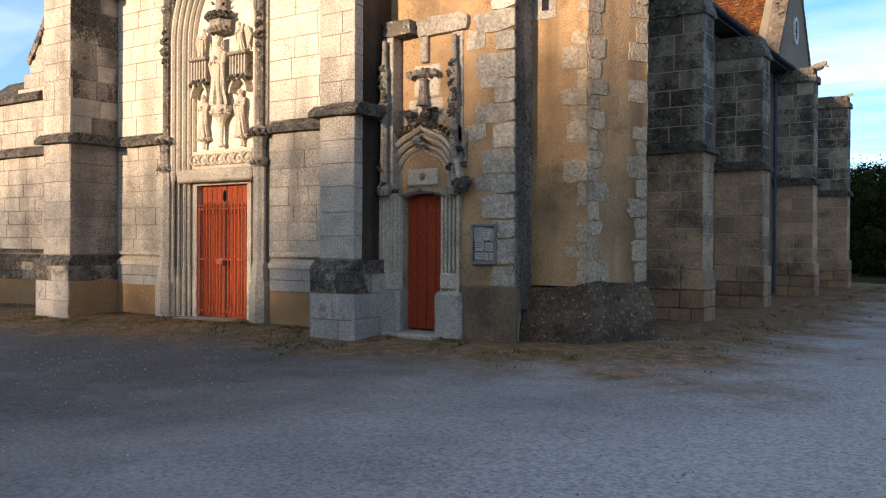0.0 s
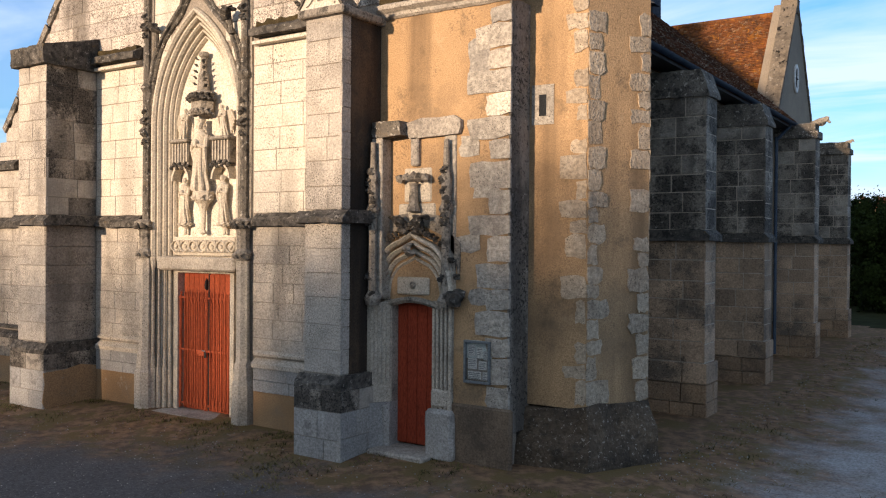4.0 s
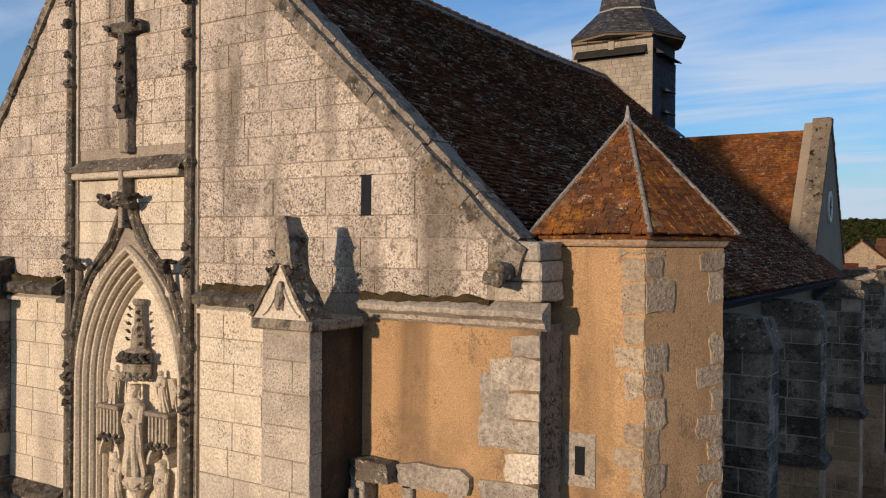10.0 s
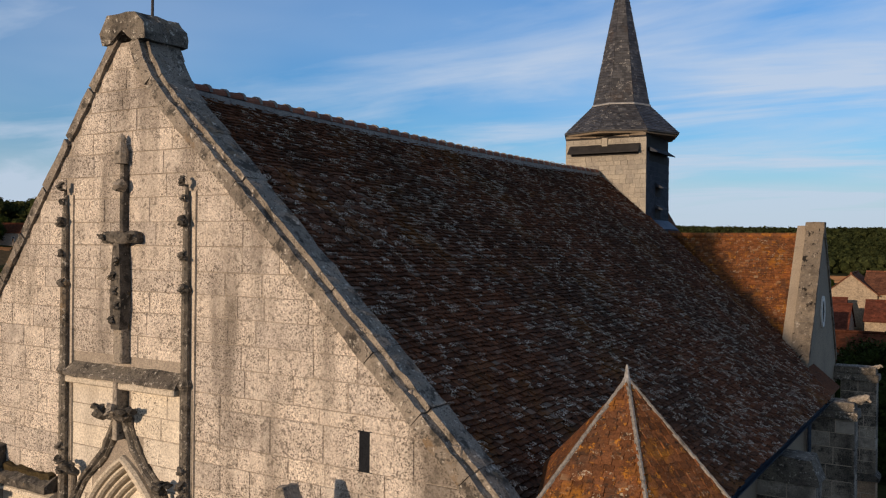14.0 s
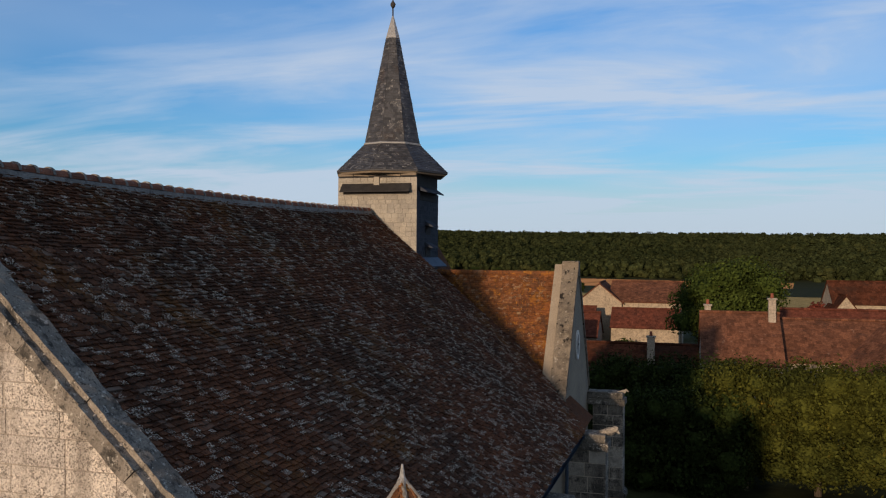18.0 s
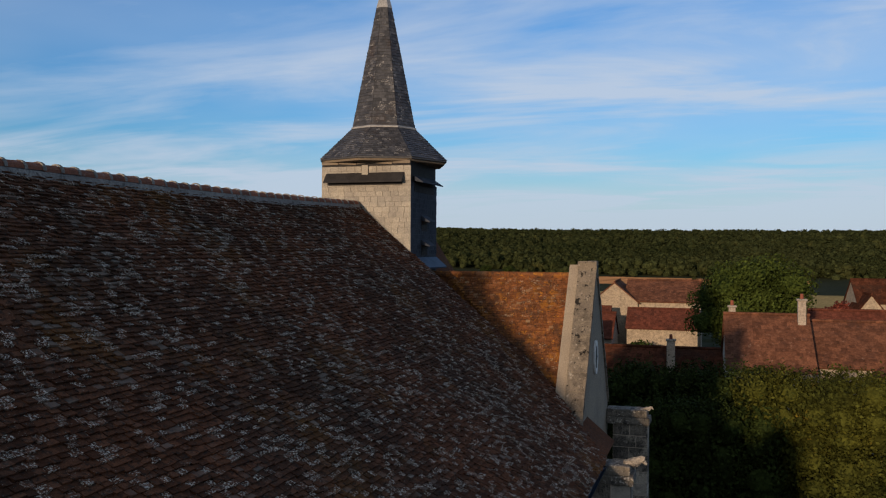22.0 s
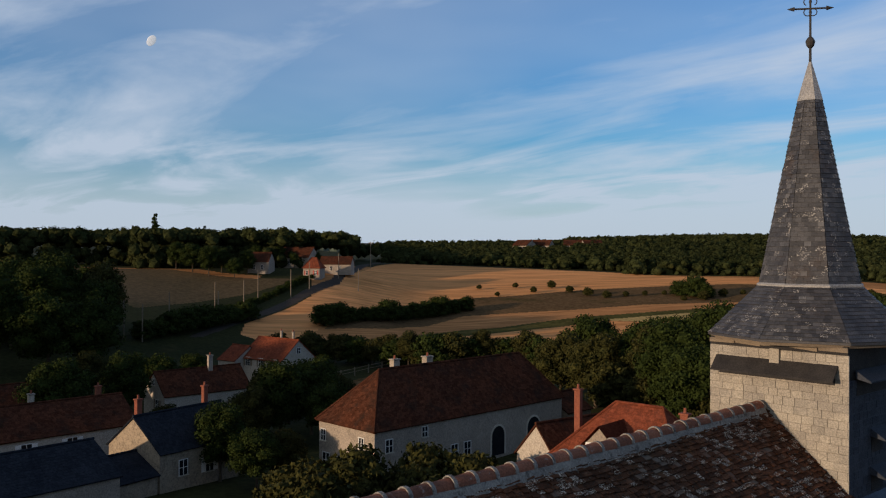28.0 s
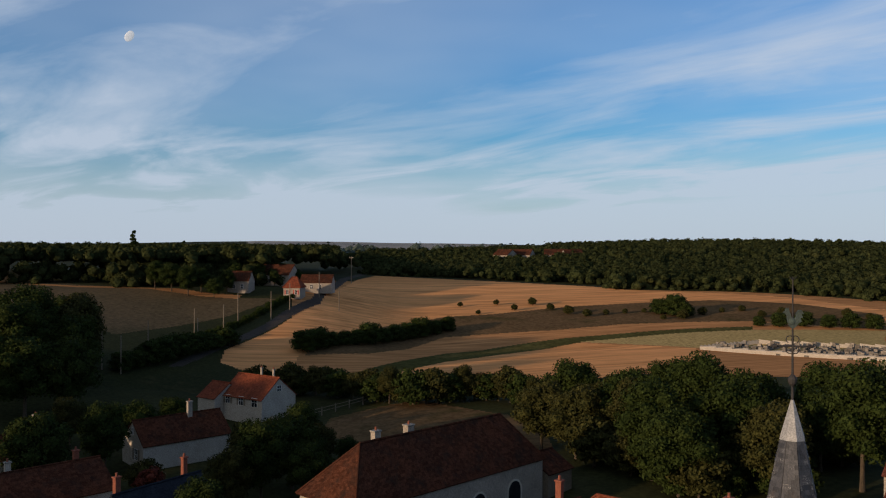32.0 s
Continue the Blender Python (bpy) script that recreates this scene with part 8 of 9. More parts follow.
def trunk_bm(h, r, seed, limbs=6, spread=2.0, lean=0.0):
    rr = random.Random(seed)
    bm = bmesh.new()
    pts = [Vector((lean * h * t + 0.1 * rr.uniform(-1, 1) * t, 0.1 * rr.uniform(-1, 1) * t, h * t)) for t in (0, 0.15, 0.4, 0.7, 1.0)]
    rads = [r * 1.35, r, r * 0.85, r * 0.6, r * 0.3]
    for a, b, p, q in zip(pts, pts[1:], rads, rads[1:]):
        rod(bm, a, b, p, q, 9)
    for k in range(limbs):
        t = rr.uniform(0.35, 0.9)
        a = pts[0].lerp(pts[-1], t)
        an = 2.4 * k + rr.uniform(-0.4, 0.4)
        b = a + Vector((math.cos(an) * spread * rr.uniform(0.5, 1), math.sin(an) * spread * rr.uniform(0.5, 1), spread * rr.uniform(0.4, 0.9)))
        rod(bm, a, a.lerp(b, 0.5) + Vector((0, 0, 0.1)), r * 0.4, r * 0.25, 6)
        rod(bm, a.lerp(b, 0.5) + Vector((0, 0, 0.1)), b, r * 0.25, r * 0.08, 6)
    return bm


def crown_blobs(seed, w, h, z0, n=17):
    rr = random.Random(seed)
    out = [((0, 0, z0 + h * 0.5), (w * 0.36, w * 0.36, h * 0.42))]
    for k in range(n):
        a, t = 2.399 * k, (k + 0.5) / n
        rad = w * 0.5 * math.sin(math.pi * (0.18 + 0.70 * t)) * rr.uniform(0.55, 0.85)
        s = rr.uniform(0.15, 0.27)
        out.append(((rad * math.cos(a), rad * math.sin(a), z0 + h * (0.12 + 0.76 * t)), (w * s, w * s, h * s * 0.75)))
    return out


def make_tree(name, label, category, h, w, seed, material, count=2600, leaf=0.20, z0=None, trunk=0.2, blobs=None, core=0.60):
    """One tree at the world's middle; it is moved into place or copied."""
    z0 = h * 0.22 if z0 is None else z0
    t = thing(name, label, category)
    part("trunk", trunk_bm(h * 0.75, trunk, seed, spread=w * 0.3), "bark", t)
    me = leaf_cloud("crown", blobs or crown_blobs(seed, w, h - z0, z0), count, leaf, material, seed, core)
    cr = new("crown", me)
    cr.parent = t
    return t


def plant(proto, x, y, s=1.0, sz=None, turn=0.0, z=None, label=""):
    z = ground_z(x, y) - 0.1 if z is None else z
    ob = copy_thing(proto, pose(x, y, z, 0, 0, turn))
    ob.scale = (s, s, sz or s)
    if label:
        ob["label"] = label
    return ob


def place(ob, x, y, s=1.0, turn=0.0):
    ob.matrix_world = pose(x, y, ground_z(x, y) - 0.1, 0, 0, turn)
    ob.scale = (s, s, s)
    return ob


TREE_A = make_tree("tree", "broad green deciduous tree with a dense uneven crown", "tree", 10.0, 8.5, 1, "leaf", 12000, 0.18)
TREE_B = make_tree("tree", "olive-green deciduous tree with an open crown", "tree", 9.0, 6.5, 2, "leaf_olive", 9500, 0.165)
TREE_C = make_tree("tree", "tall rounded dark green tree", "tree", 11.0, 7.0, 3, "leaf", 10500, 0.175)
BUSH = make_tree("bush", "leafy green bush with a ragged rounded top", "bush", 3.2, 3.6, 4, "leaf_olive", 3600, 0.13, 0.2, 0.08)
BUSH_B = make_tree("bush", "dark green rounded garden bush", "bush", 2.6, 3.4, 5, "leaf", 3000, 0.12, 0.1, 0.08)
rt = random.Random(77)
place(BUSH, -41.0, 33.0, 1.4)
place(BUSH_B, -44.0, 37.0, 1.3)
# near the north side of the church, tops of small trees
for k, (x, y, s) in enumerate(((-35.5, 30.0, 1.5), (-38.5, 35.5, 1.6), (-33.5, 37.5, 1.35), (-36.0, 41.0, 1.6), (-32.5, 42.0, 1.5), (-28.5, 40.5, 1.35), (-30.5, 37.5, 1.2))):
    plant(BUSH, x, y, s, turn=57 * k)
# big trees behind the houses and along the meadow
place(TREE_A, -52.0, 88.0, 1.0, 30)
place(TREE_B, -62.0, 84.0, 0.95, 10)
place(TREE_C, -45.0, 92.0, 1.05, 70)
for k, (x, y, s, p) in enumerate(((-58.0, 92.0, 0.9, TREE_B), (-47.5, 96.0, 1.0, TREE_A), (-39.0, 93.0, 1.02, TREE_A), (-33.5, 99.0, 0.95, TREE_C), (-55.0, 101.0, 0.85, TREE_C), (-38.0, 106.0, 0.85, TREE_B), (-36.0, 84.0, 1.05, TREE_A), (-42.0, 78.0, 0.95, TREE_C), (-30.0, 80.0, 1.0, TREE_B), (-24.5, 86.0, 1.1, TREE_C), (-36.5, 74.0, 0.85, TREE_A),
                                   (-42.5, 84.0, 0.8, TREE_B), (-31.0, 92.0, 0.8, TREE_C), (-55.0, 82.0, 0.95, TREE_B), (-49.0, 84.5, 1.0, TREE_B), (-64.0, 93.0, 1.0, TREE_A))):
    plant(p, x, y, s, turn=83 * k)
# undergrowth between those trees
ru = random.Random(19)
for k in range(34):
    plant((BUSH, BUSH_B)[k % 2], ru.uniform(-52, -28), ru.uniform(75, 99), ru.uniform(1.2, 2.0), turn=71 * k)
# hedge of small trees between farm and fields
for k in range(24):
    u = k / 23
    x, y = polar(59.5 - 18.5 * u, 158 - 26 * u + 5 * math.sin(9 * u))
    plant((BUSH, BUSH_B, TREE_B)[k % 3], x, y, (1.5, 1.7, 0.55)[k % 3] * rt.uniform(0.85, 1.25), turn=40 * k)
# wood between the houses and the road
for k, (az, r, s, p) in enumerate(((58.5, 108, 0.75, TREE_B), (56.5, 112, 0.7, TREE_C), (60.0, 100, 0.8, TREE_B), (57.0, 98, 0.85, TREE_A), (55.2, 106, 0.65, TREE_B), (59.0, 92, 0.8, TREE_C), (61.0, 90, 0.7, TREE_B), (56.0, 90, 0.65, TREE_A),
                                   (66.5, 118, 0.75, TREE_A), (68.5, 112, 0.8, TREE_C), (70.5, 124, 0.75, TREE_B), (64.5, 124, 0.6, TREE_C), (72.5, 108, 0.9, TREE_A), (53.4, 102, 0.4, TREE_C), (62.8, 74, 0.6, TREE_C), (60.5, 70, 0.5, TREE_A), (58.5, 72, 0.5, TREE_B))):
    plant(p, *polar(az, r), s, turn=61 * k)
# dark clump far left and along the road
for k in range(16):
    az, r = 70.0 + rt.uniform(-0.5, 6.5), rt.uniform(138, 178)
    plant((TREE_A, TREE_C, TREE_B)[k % 3], *polar(az, r), rt.uniform(1.1, 1.45), turn=50 * k)
for k in range(9):
    plant(BUSH_B, *polar(67.5 - 0.8 * k, 170 + 3.0 * k), rt.uniform(1.2, 1.9), turn=33 * k)
for k in range(12):
    plant(BUSH_B, *polar(56.2 - 0.85 * k, 190 + 3.2 * k), rt.uniform(1.3, 2.0), turn=37 * k)
for k in range(22):
    az = 46 - 1.2 * k
    plant(BUSH, *polar(az, 251 + rt.uniform(-8, 10)), rt.uniform(0.4, 0.9), turn=31 * k)
for az, r, s in ((32.0, 250, 2.3), (33.0, 252, 1.7), (31.4, 249, 1.5), (27.0, 238, 1.0), (25.8, 238, 1.4), (24.4, 240, 1.5), (23.0, 240, 1.3), (21.8, 241, 1.5), (20.5, 242, 1.4)):
    plant(BUSH_B, *polar(az, r), s, turn=az * 20)
# trees round the far hamlet
for k, (az, r, s) in enumerate(((62.0, 238, 0.55), (61.2, 243, 0.6), (62.8, 244, 0.7), (63.6, 240, 0.75), (64.6, 246, 0.8), (60.6, 258, 0.6), (59.2, 262, 0.65), (58.2, 256, 0.4), (56.8, 262, 0.5), (65.6, 250, 0.7))):
    plant((TREE_A, TREE_C)[k % 2], *polar(az, r), s, turn=47 * k)
# hedge beside the road
for k in range(30):
    u = k / 29
    az, r = (65.2 - 6.0 * u * 1.6, 177 + 60 * u * 1.0) if u < 0.6 else (59.44 - 3.4 * (u - 0.6) / 0.4, 213 + 27 * (u - 0.6) / 0.4)
    plant(BUSH_B, *polar(az + 0.7, r), rt.uniform(0.55, 0.85), turn=41 * k)
# red-leaved shrub and conifer
plant(BUSH, *polar(66.3, 103), 1.1)
red = make_tree("shrub", "dark red-leaved round garden shrub", "bush", 3.0, 3.0, 9, "leaf_red", 2600, 0.13, 0.2, 0.08)
place(red, *polar(65.9, 99), 1.1)
red2 = make_tree("tree", "rust-red small tree beside a house", "tree", 5.0, 4.0, 10, "leaf_red", 2600, 0.2, 0.6, 0.1)
place(red2, 22.8, 104.0)
pale = make_tree("bush", "pale shrub covered with white flowers", "bush", 3.5, 4.5, 11, "leaf_pale", 2600, 0.16, 0.3, 0.08)
place(pale, 18.2, 82.0, 1.15)
con_blobs = [((0.25 * math.sin(k * 2.1), 0.25 * math.cos(k * 2.1), 3.0 + k * 1.05), (2.9 - 0.2 * k, 2.9 - 0.2 * k, 0.55)) for k in range(13)]
con = make_tree("conifer", "tall dark cedar rising over the wood", "tree", 16.0, 6.0, 12, "leaf", 4200, 0.35, 3.0, 0.35, con_blobs)
place(con, *polar(66.9, 276))
plant(con, *polar(63.9, 300), 0.8)
plant(con, *polar(71.5, 300), 0.7)
# big walnut between the eastern houses
oak_blobs = [((3.6 * math.cos(2.4 * k) * (0.4 + 0.6 * (k % 5) / 4), 3.2 * math.sin(2.4 * k) * (0.4 + 0.6 * (k % 5) / 4), 4.0 + 0.36 * k), (2.0, 2.0, 1.5)) for k in range(17)]
big = make_tree("tree", "large spreading dark green walnut tree among the houses", "tree", 11.0, 9.0, 14, "leaf_bright", 20000, 0.14, 2.5, 0.4, oak_blobs)
place(big, 12.3, 71.0, 0.98)
for k, (x, y, s) in enumerate(((2.5, 76, 1.1), (-13, 92, 1.0), (-9, 93, 1.1), (-16, 94, 1.0), (-4.5, 90, 0.9), (-20, 97, 1.0))):
    plant(BUSH_B, x, y, s, turn=70 * k)


# --- clipped limes beside the church: a green wall on trunks
def clipped_row(x0, x1, y0, y1, z0, z1, seed, material, label):
    row = thing("hedge_row", label, "hedge")
    rr = random.Random(seed)
    blobs = []
    x = x0
    while x < x1:
        for yy in (y0 + 0.7, y1 - 0.7):
            z = z0 + 0.6
            while z < z1 - 0.4:
                blobs.append(((x + rr.uniform(-0.3, 0.3), yy + rr.uniform(-0.32, 0.32), z + rr.uniform(-0.25, 0.25)), (rr.uniform(0.85, 1.15), rr.uniform(0.65, 0.9), rr.uniform(0.8, 1.05))))
                z += 1.0
        x += 1.15
    me = leaf_cloud("foliage", blobs, int(len(blobs) * 640), 0.09, material, seed, 0.5)
    f = new("foliage", me)
    f.parent = row
    k = 0
    x = x0 + 0.8
    while x < x1:
        bm = bmesh.new()
        rod(bm, (x, (y0 + y1) / 2, -0.1), (x, (y0 + y1) / 2, z0 + 1.0), 0.17, 0.13, 9)
        part("trunk", bm, "bark", row)
        x += 3.2
    # upright shoots along the top
    vs, fs = [], []
    for _ in range(int((x1 - x0) * 34)):
        px, py, h = rr.uniform(x0, x1), rr.uniform(y0, y1), rr.uniform(0.15, 0.6) + 0.5 * rr.random() ** 3
        for j in range(5):
            i = len(vs)
            c = Vector((px + rr.uniform(-0.06, 0.06), py + rr.uniform(-0.06, 0.06), z1 - 0.25 + h * j / 4))
            d, e = Vector((rr.uniform(-1, 1), rr.uniform(-1, 1), rr.uniform(0, 1))) * 0.075, Vector((rr.uniform(-1, 1), rr.uniform(-1, 1), 0)) * 0.05
            vs += [tuple(c - d), tuple(c - e), tuple(c + d), tuple(c + e)]
            fs.append((i, i + 1, i + 2, i + 3))
    pieces("young_growth", vs, fs, material, row)
    return row


clipped_row(11.2, 34.0, 34.6, 37.2, 0.6, 5.85, 31, "leaf_yellow", "clipped row of yellowing lime trees forming a green wall")
clipped_row(4.5, 12.5, 38.0, 40.5, 0.1, 5.5, 32, "leaf", "clipped row of dark green lime trees")
clipped_row(6.5, 11.4, 33.8, 36.0, 0.1, 4.7, 33, "leaf", "shaded clipped lime trees beside the transept")

# --- trees west of the forecourt, which shade it in the evening
THIN = make_tree("tree", "airy young tree with a thin crown beside the forecourt", "tree", 10.0, 6.0, 15, "leaf", 1300, 0.19, 2.0, 0.10,
                 [((1.9 * math.cos(2.4 * k), 1.9 * math.sin(2.4 * k), 3.2 + 0.42 * k), (1.5, 1.5, 1.1)) for k in range(15)], 0)
place(THIN, -21.0, -44.0, 0.90)
for k, (x, y, s) in enumerate(((-17.0, -45, 0.95), (-13.2, -44, 0.93), (-9.6, -45, 0.97), (-6.2, -44, 0.95), (-25.5, -44, 0.85), (-30, -45, 0.9), (-34, -45, 0.9),
                               (-2.4, -43, 1.06), (0.8, -42, 1.08), (3.8, -42, 1.09), (7.0, -43, 1.08))):
    plant(THIN, x, y, s, turn=77 * k)
for k, (x, y, s) in enumerate(((-30, -50, 0.72), (-24, -47, 0.68), (-18.5, -48, 0.70), (-13, -46, 0.67), (-8.5, -47, 0.70), (-4.4, -46, 0.64), (-1.8, -44, 0.92), (2.2, -47, 0.95), (6.5, -45, 0.95), (11, -47, 0.98), (16, -46, 0.98), (21, -46, 0.92), (26, -48, 0.96), (32, -46, 0.95), (38, -48, 0.98), (45, -47, 1.0))):
    plant((TREE_A, TREE_C)[k % 2], x, y, s, turn=49 * k)
for k in range(34):
    plant(BUSH_B, -34 + 2.4 * k, -44.5 + 1.2 * math.sin(k * 1.7), 1.6 + 0.25 * math.sin(k * 2.3), turn=29 * k)


# unseen tall trees added to the west to shade the valley; gaps keep gables sunlit
for k, x in enumerate((-172, -165, -158, -151, -144, -137, -130, -123, -116, -97, -92, -87, -82, -77)):
    plant((TREE_A, TREE_C)[k % 2], x, -12 + 3 * math.sin(k * 2.1), 1.3 + 0.12 * math.sin(k * 1.3), turn=53 * k)


# --- woods on the hills
def woodland(name, label, spots, seed, material="woodland", clumps=46):
    """Many crowns as one mesh: a lumpy core and leafy clumps round it. spots: x, y, height of the top, radius."""
    rr = np.random.RandomState(seed)
    bm = bmesh.new()
    bmesh.ops.create_icosphere(bm, subdivisions=1, radius=1.0)
    bm.verts.index_update()
    base = [v.co.copy() for v in bm.verts]
    tri = np.array([[v.index for v in f.verts] for f in bm.faces])
    bm.free()
    shapes = [np.array([tuple(v * 0.9 * (1 + 0.40 * noise.noise(v * 2.0 + Vector((s * 5.3, s * 2.7, s))) + 0.25 * noise.noise(v * 4.5 + Vector((s, s * 3.1, 0))))) for v in base]) for s in range(8)]
    V, T, Q, n = [], [], [], 0
    for x, y, h, w in spots:
        vs = shapes[rr.randint(8)]
        a = rr.uniform(0, 6.28)
        R = np.array([[math.cos(a), -math.sin(a), 0], [math.sin(a), math.cos(a), 0], [0, 0, 1]])
        c = np.array([x, y, ground_z(x, y) + h - w * 0.95])
        s = np.array([w, w, w * rr.uniform(0.72, 1.05)])
        V.append(vs @ R.T * s + c)
        T.append(tri + n)
        n += len(vs)
        d = rr.normal(size=(clumps, 3))
        d /= np.linalg.norm(d, axis=1)[:, None]
        d[:, 2] = np.where(d[:, 2] < -0.4, -d[:, 2], d[:, 2])
        p = c + d * s * rr.uniform(0.85, 1.12, (clumps, 1))
        t1 = np.cross(d, rr.normal(size=(clumps, 3)))
        t1 /= np.linalg.norm(t1, axis=1)[:, None]
        t2 = np.cross(d + rr.normal(scale=0.4, size=(clumps, 3)), t1)
        k = w * 0.20 * rr.uniform(0.6, 1.3, (clumps, 1))
        V.append(np.stack([p - t1 * k, p - t2 * k * 0.7, p + t1 * k, p + t2 * k * 0.7], 1).reshape(-1, 3))
        Q.append(np.arange(4 * clumps).reshape(-1, 4) + n)
        n += 4 * clumps
    faces = [tuple(f) for f in np.concatenate(T).tolist()] + [tuple(f) for f in np.concatenate(Q).tolist()]
    me = bpy.data.meshes.new(name)
    me.from_pydata(np.concatenate(V).tolist(), [], faces)
    me.materials.append(M[material])
    tagged(new(name, me), label, "forest", kind="stuff")


rw = random.Random(5)
spots = []
# right-hand hill and centre: rows of trees rising from the field's edge
for az10 in range(-620, 1050, 8):
    az = az10 / 20
    r0 = 300 if az < 20 else (303 if az < 36 else 315 + (az - 36) * 2.0)
    r0 = 285 if az < 12.5 else r0
    r = r0
    while r < 640:
        if not (47 < az < 60 and r > 480):
            x, y = polar(az + rw.uniform(-0.5, 0.5), r + rw.uniform(-4.0, 4.0))
            hgt = rw.uniform(9.4, 11.4) * (1.0 if az < 40 else 0.88) * (0.48 + 0.52 * min(1.0, (r - r0) / 110))
            spots.append((x, y, hgt, rw.uniform(1.2, 2.8) * (1 + (r - 300) / 700)))
            if r < r0 + 12:
                spots.append((x + rw.uniform(-3, 3), y - 3 + rw.uniform(-2, 2), hgt * rw.uniform(0.5, 0.85), rw.uniform(1.2, 1.9)))
                spots.append((x + rw.uniform(-3, 3), y - 4 + rw.uniform(-2, 2), rw.uniform(1.4, 2.6), rw.uniform(1.0, 1.6)))
        r += 4.2 * (1 + (r - 300) / 170)
for az10 in range(545, 800, 4):
    az = az10 / 10
    r = 262 if az > 58 else 300
    if az > 68:
        r = 290
    while r < 420:
        x, y = polar(az + rw.uniform(-0.4, 0.4), r + rw.uniform(-4, 4))
        spots.append((x, y, rw.uniform(9.0, 12.2), rw.uniform(1.5, 2.5)))
        if r < 300:
            spots.append((x + rw.uniform(-3, 3), y + rw.uniform(-5, 0), rw.uniform(4, 7.5), rw.uniform(1.5, 2.3)))
            spots.append((x + rw.uniform(-3, 3), y + rw.uniform(-5, 0), rw.uniform(2, 4), rw.uniform(1.3, 2.0)))
        r += 5.0
# the gap where the road passes over the hill, closed by trees further off
for k in range(60):
    spots.append((*polar(rw.uniform(52.0, 55.2), rw.uniform(345, 450)), rw.uniform(5.5, 8.5), rw.uniform(1.5, 2.6)))
woodland("woodland", "dense green broadleaf wood covering the hills behind the fields", spots, 21)
far = []
for az10 in range(380, 640, 8):
    for r in (900, 960):
        x, y = polar(az10 / 10 + rw.uniform(-0.4, 0.4), r + rw.uniform(-30, 30))
        far.append((x, y, rw.uniform(5, 10), rw.uniform(7, 13)))
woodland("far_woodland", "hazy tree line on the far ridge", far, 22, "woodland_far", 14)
# lower trees along the wood's edge and round the pasture
for az, r, s, p in ((13.5, 212, 0.32, TREE_C), (10.5, 214, 0.28, TREE_A), (15.5, 208, 0.34, TREE_B), (7.5, 214, 0.3, TREE_C), (17.0, 215, 0.5, TREE_A), (1.0, 222, 0.4, TREE_B), (14.8, 240, 0.5, TREE_C), (13.2, 238, 0.55, TREE_A)):
    plant(p, *polar(az, r), s, turn=az * 31)

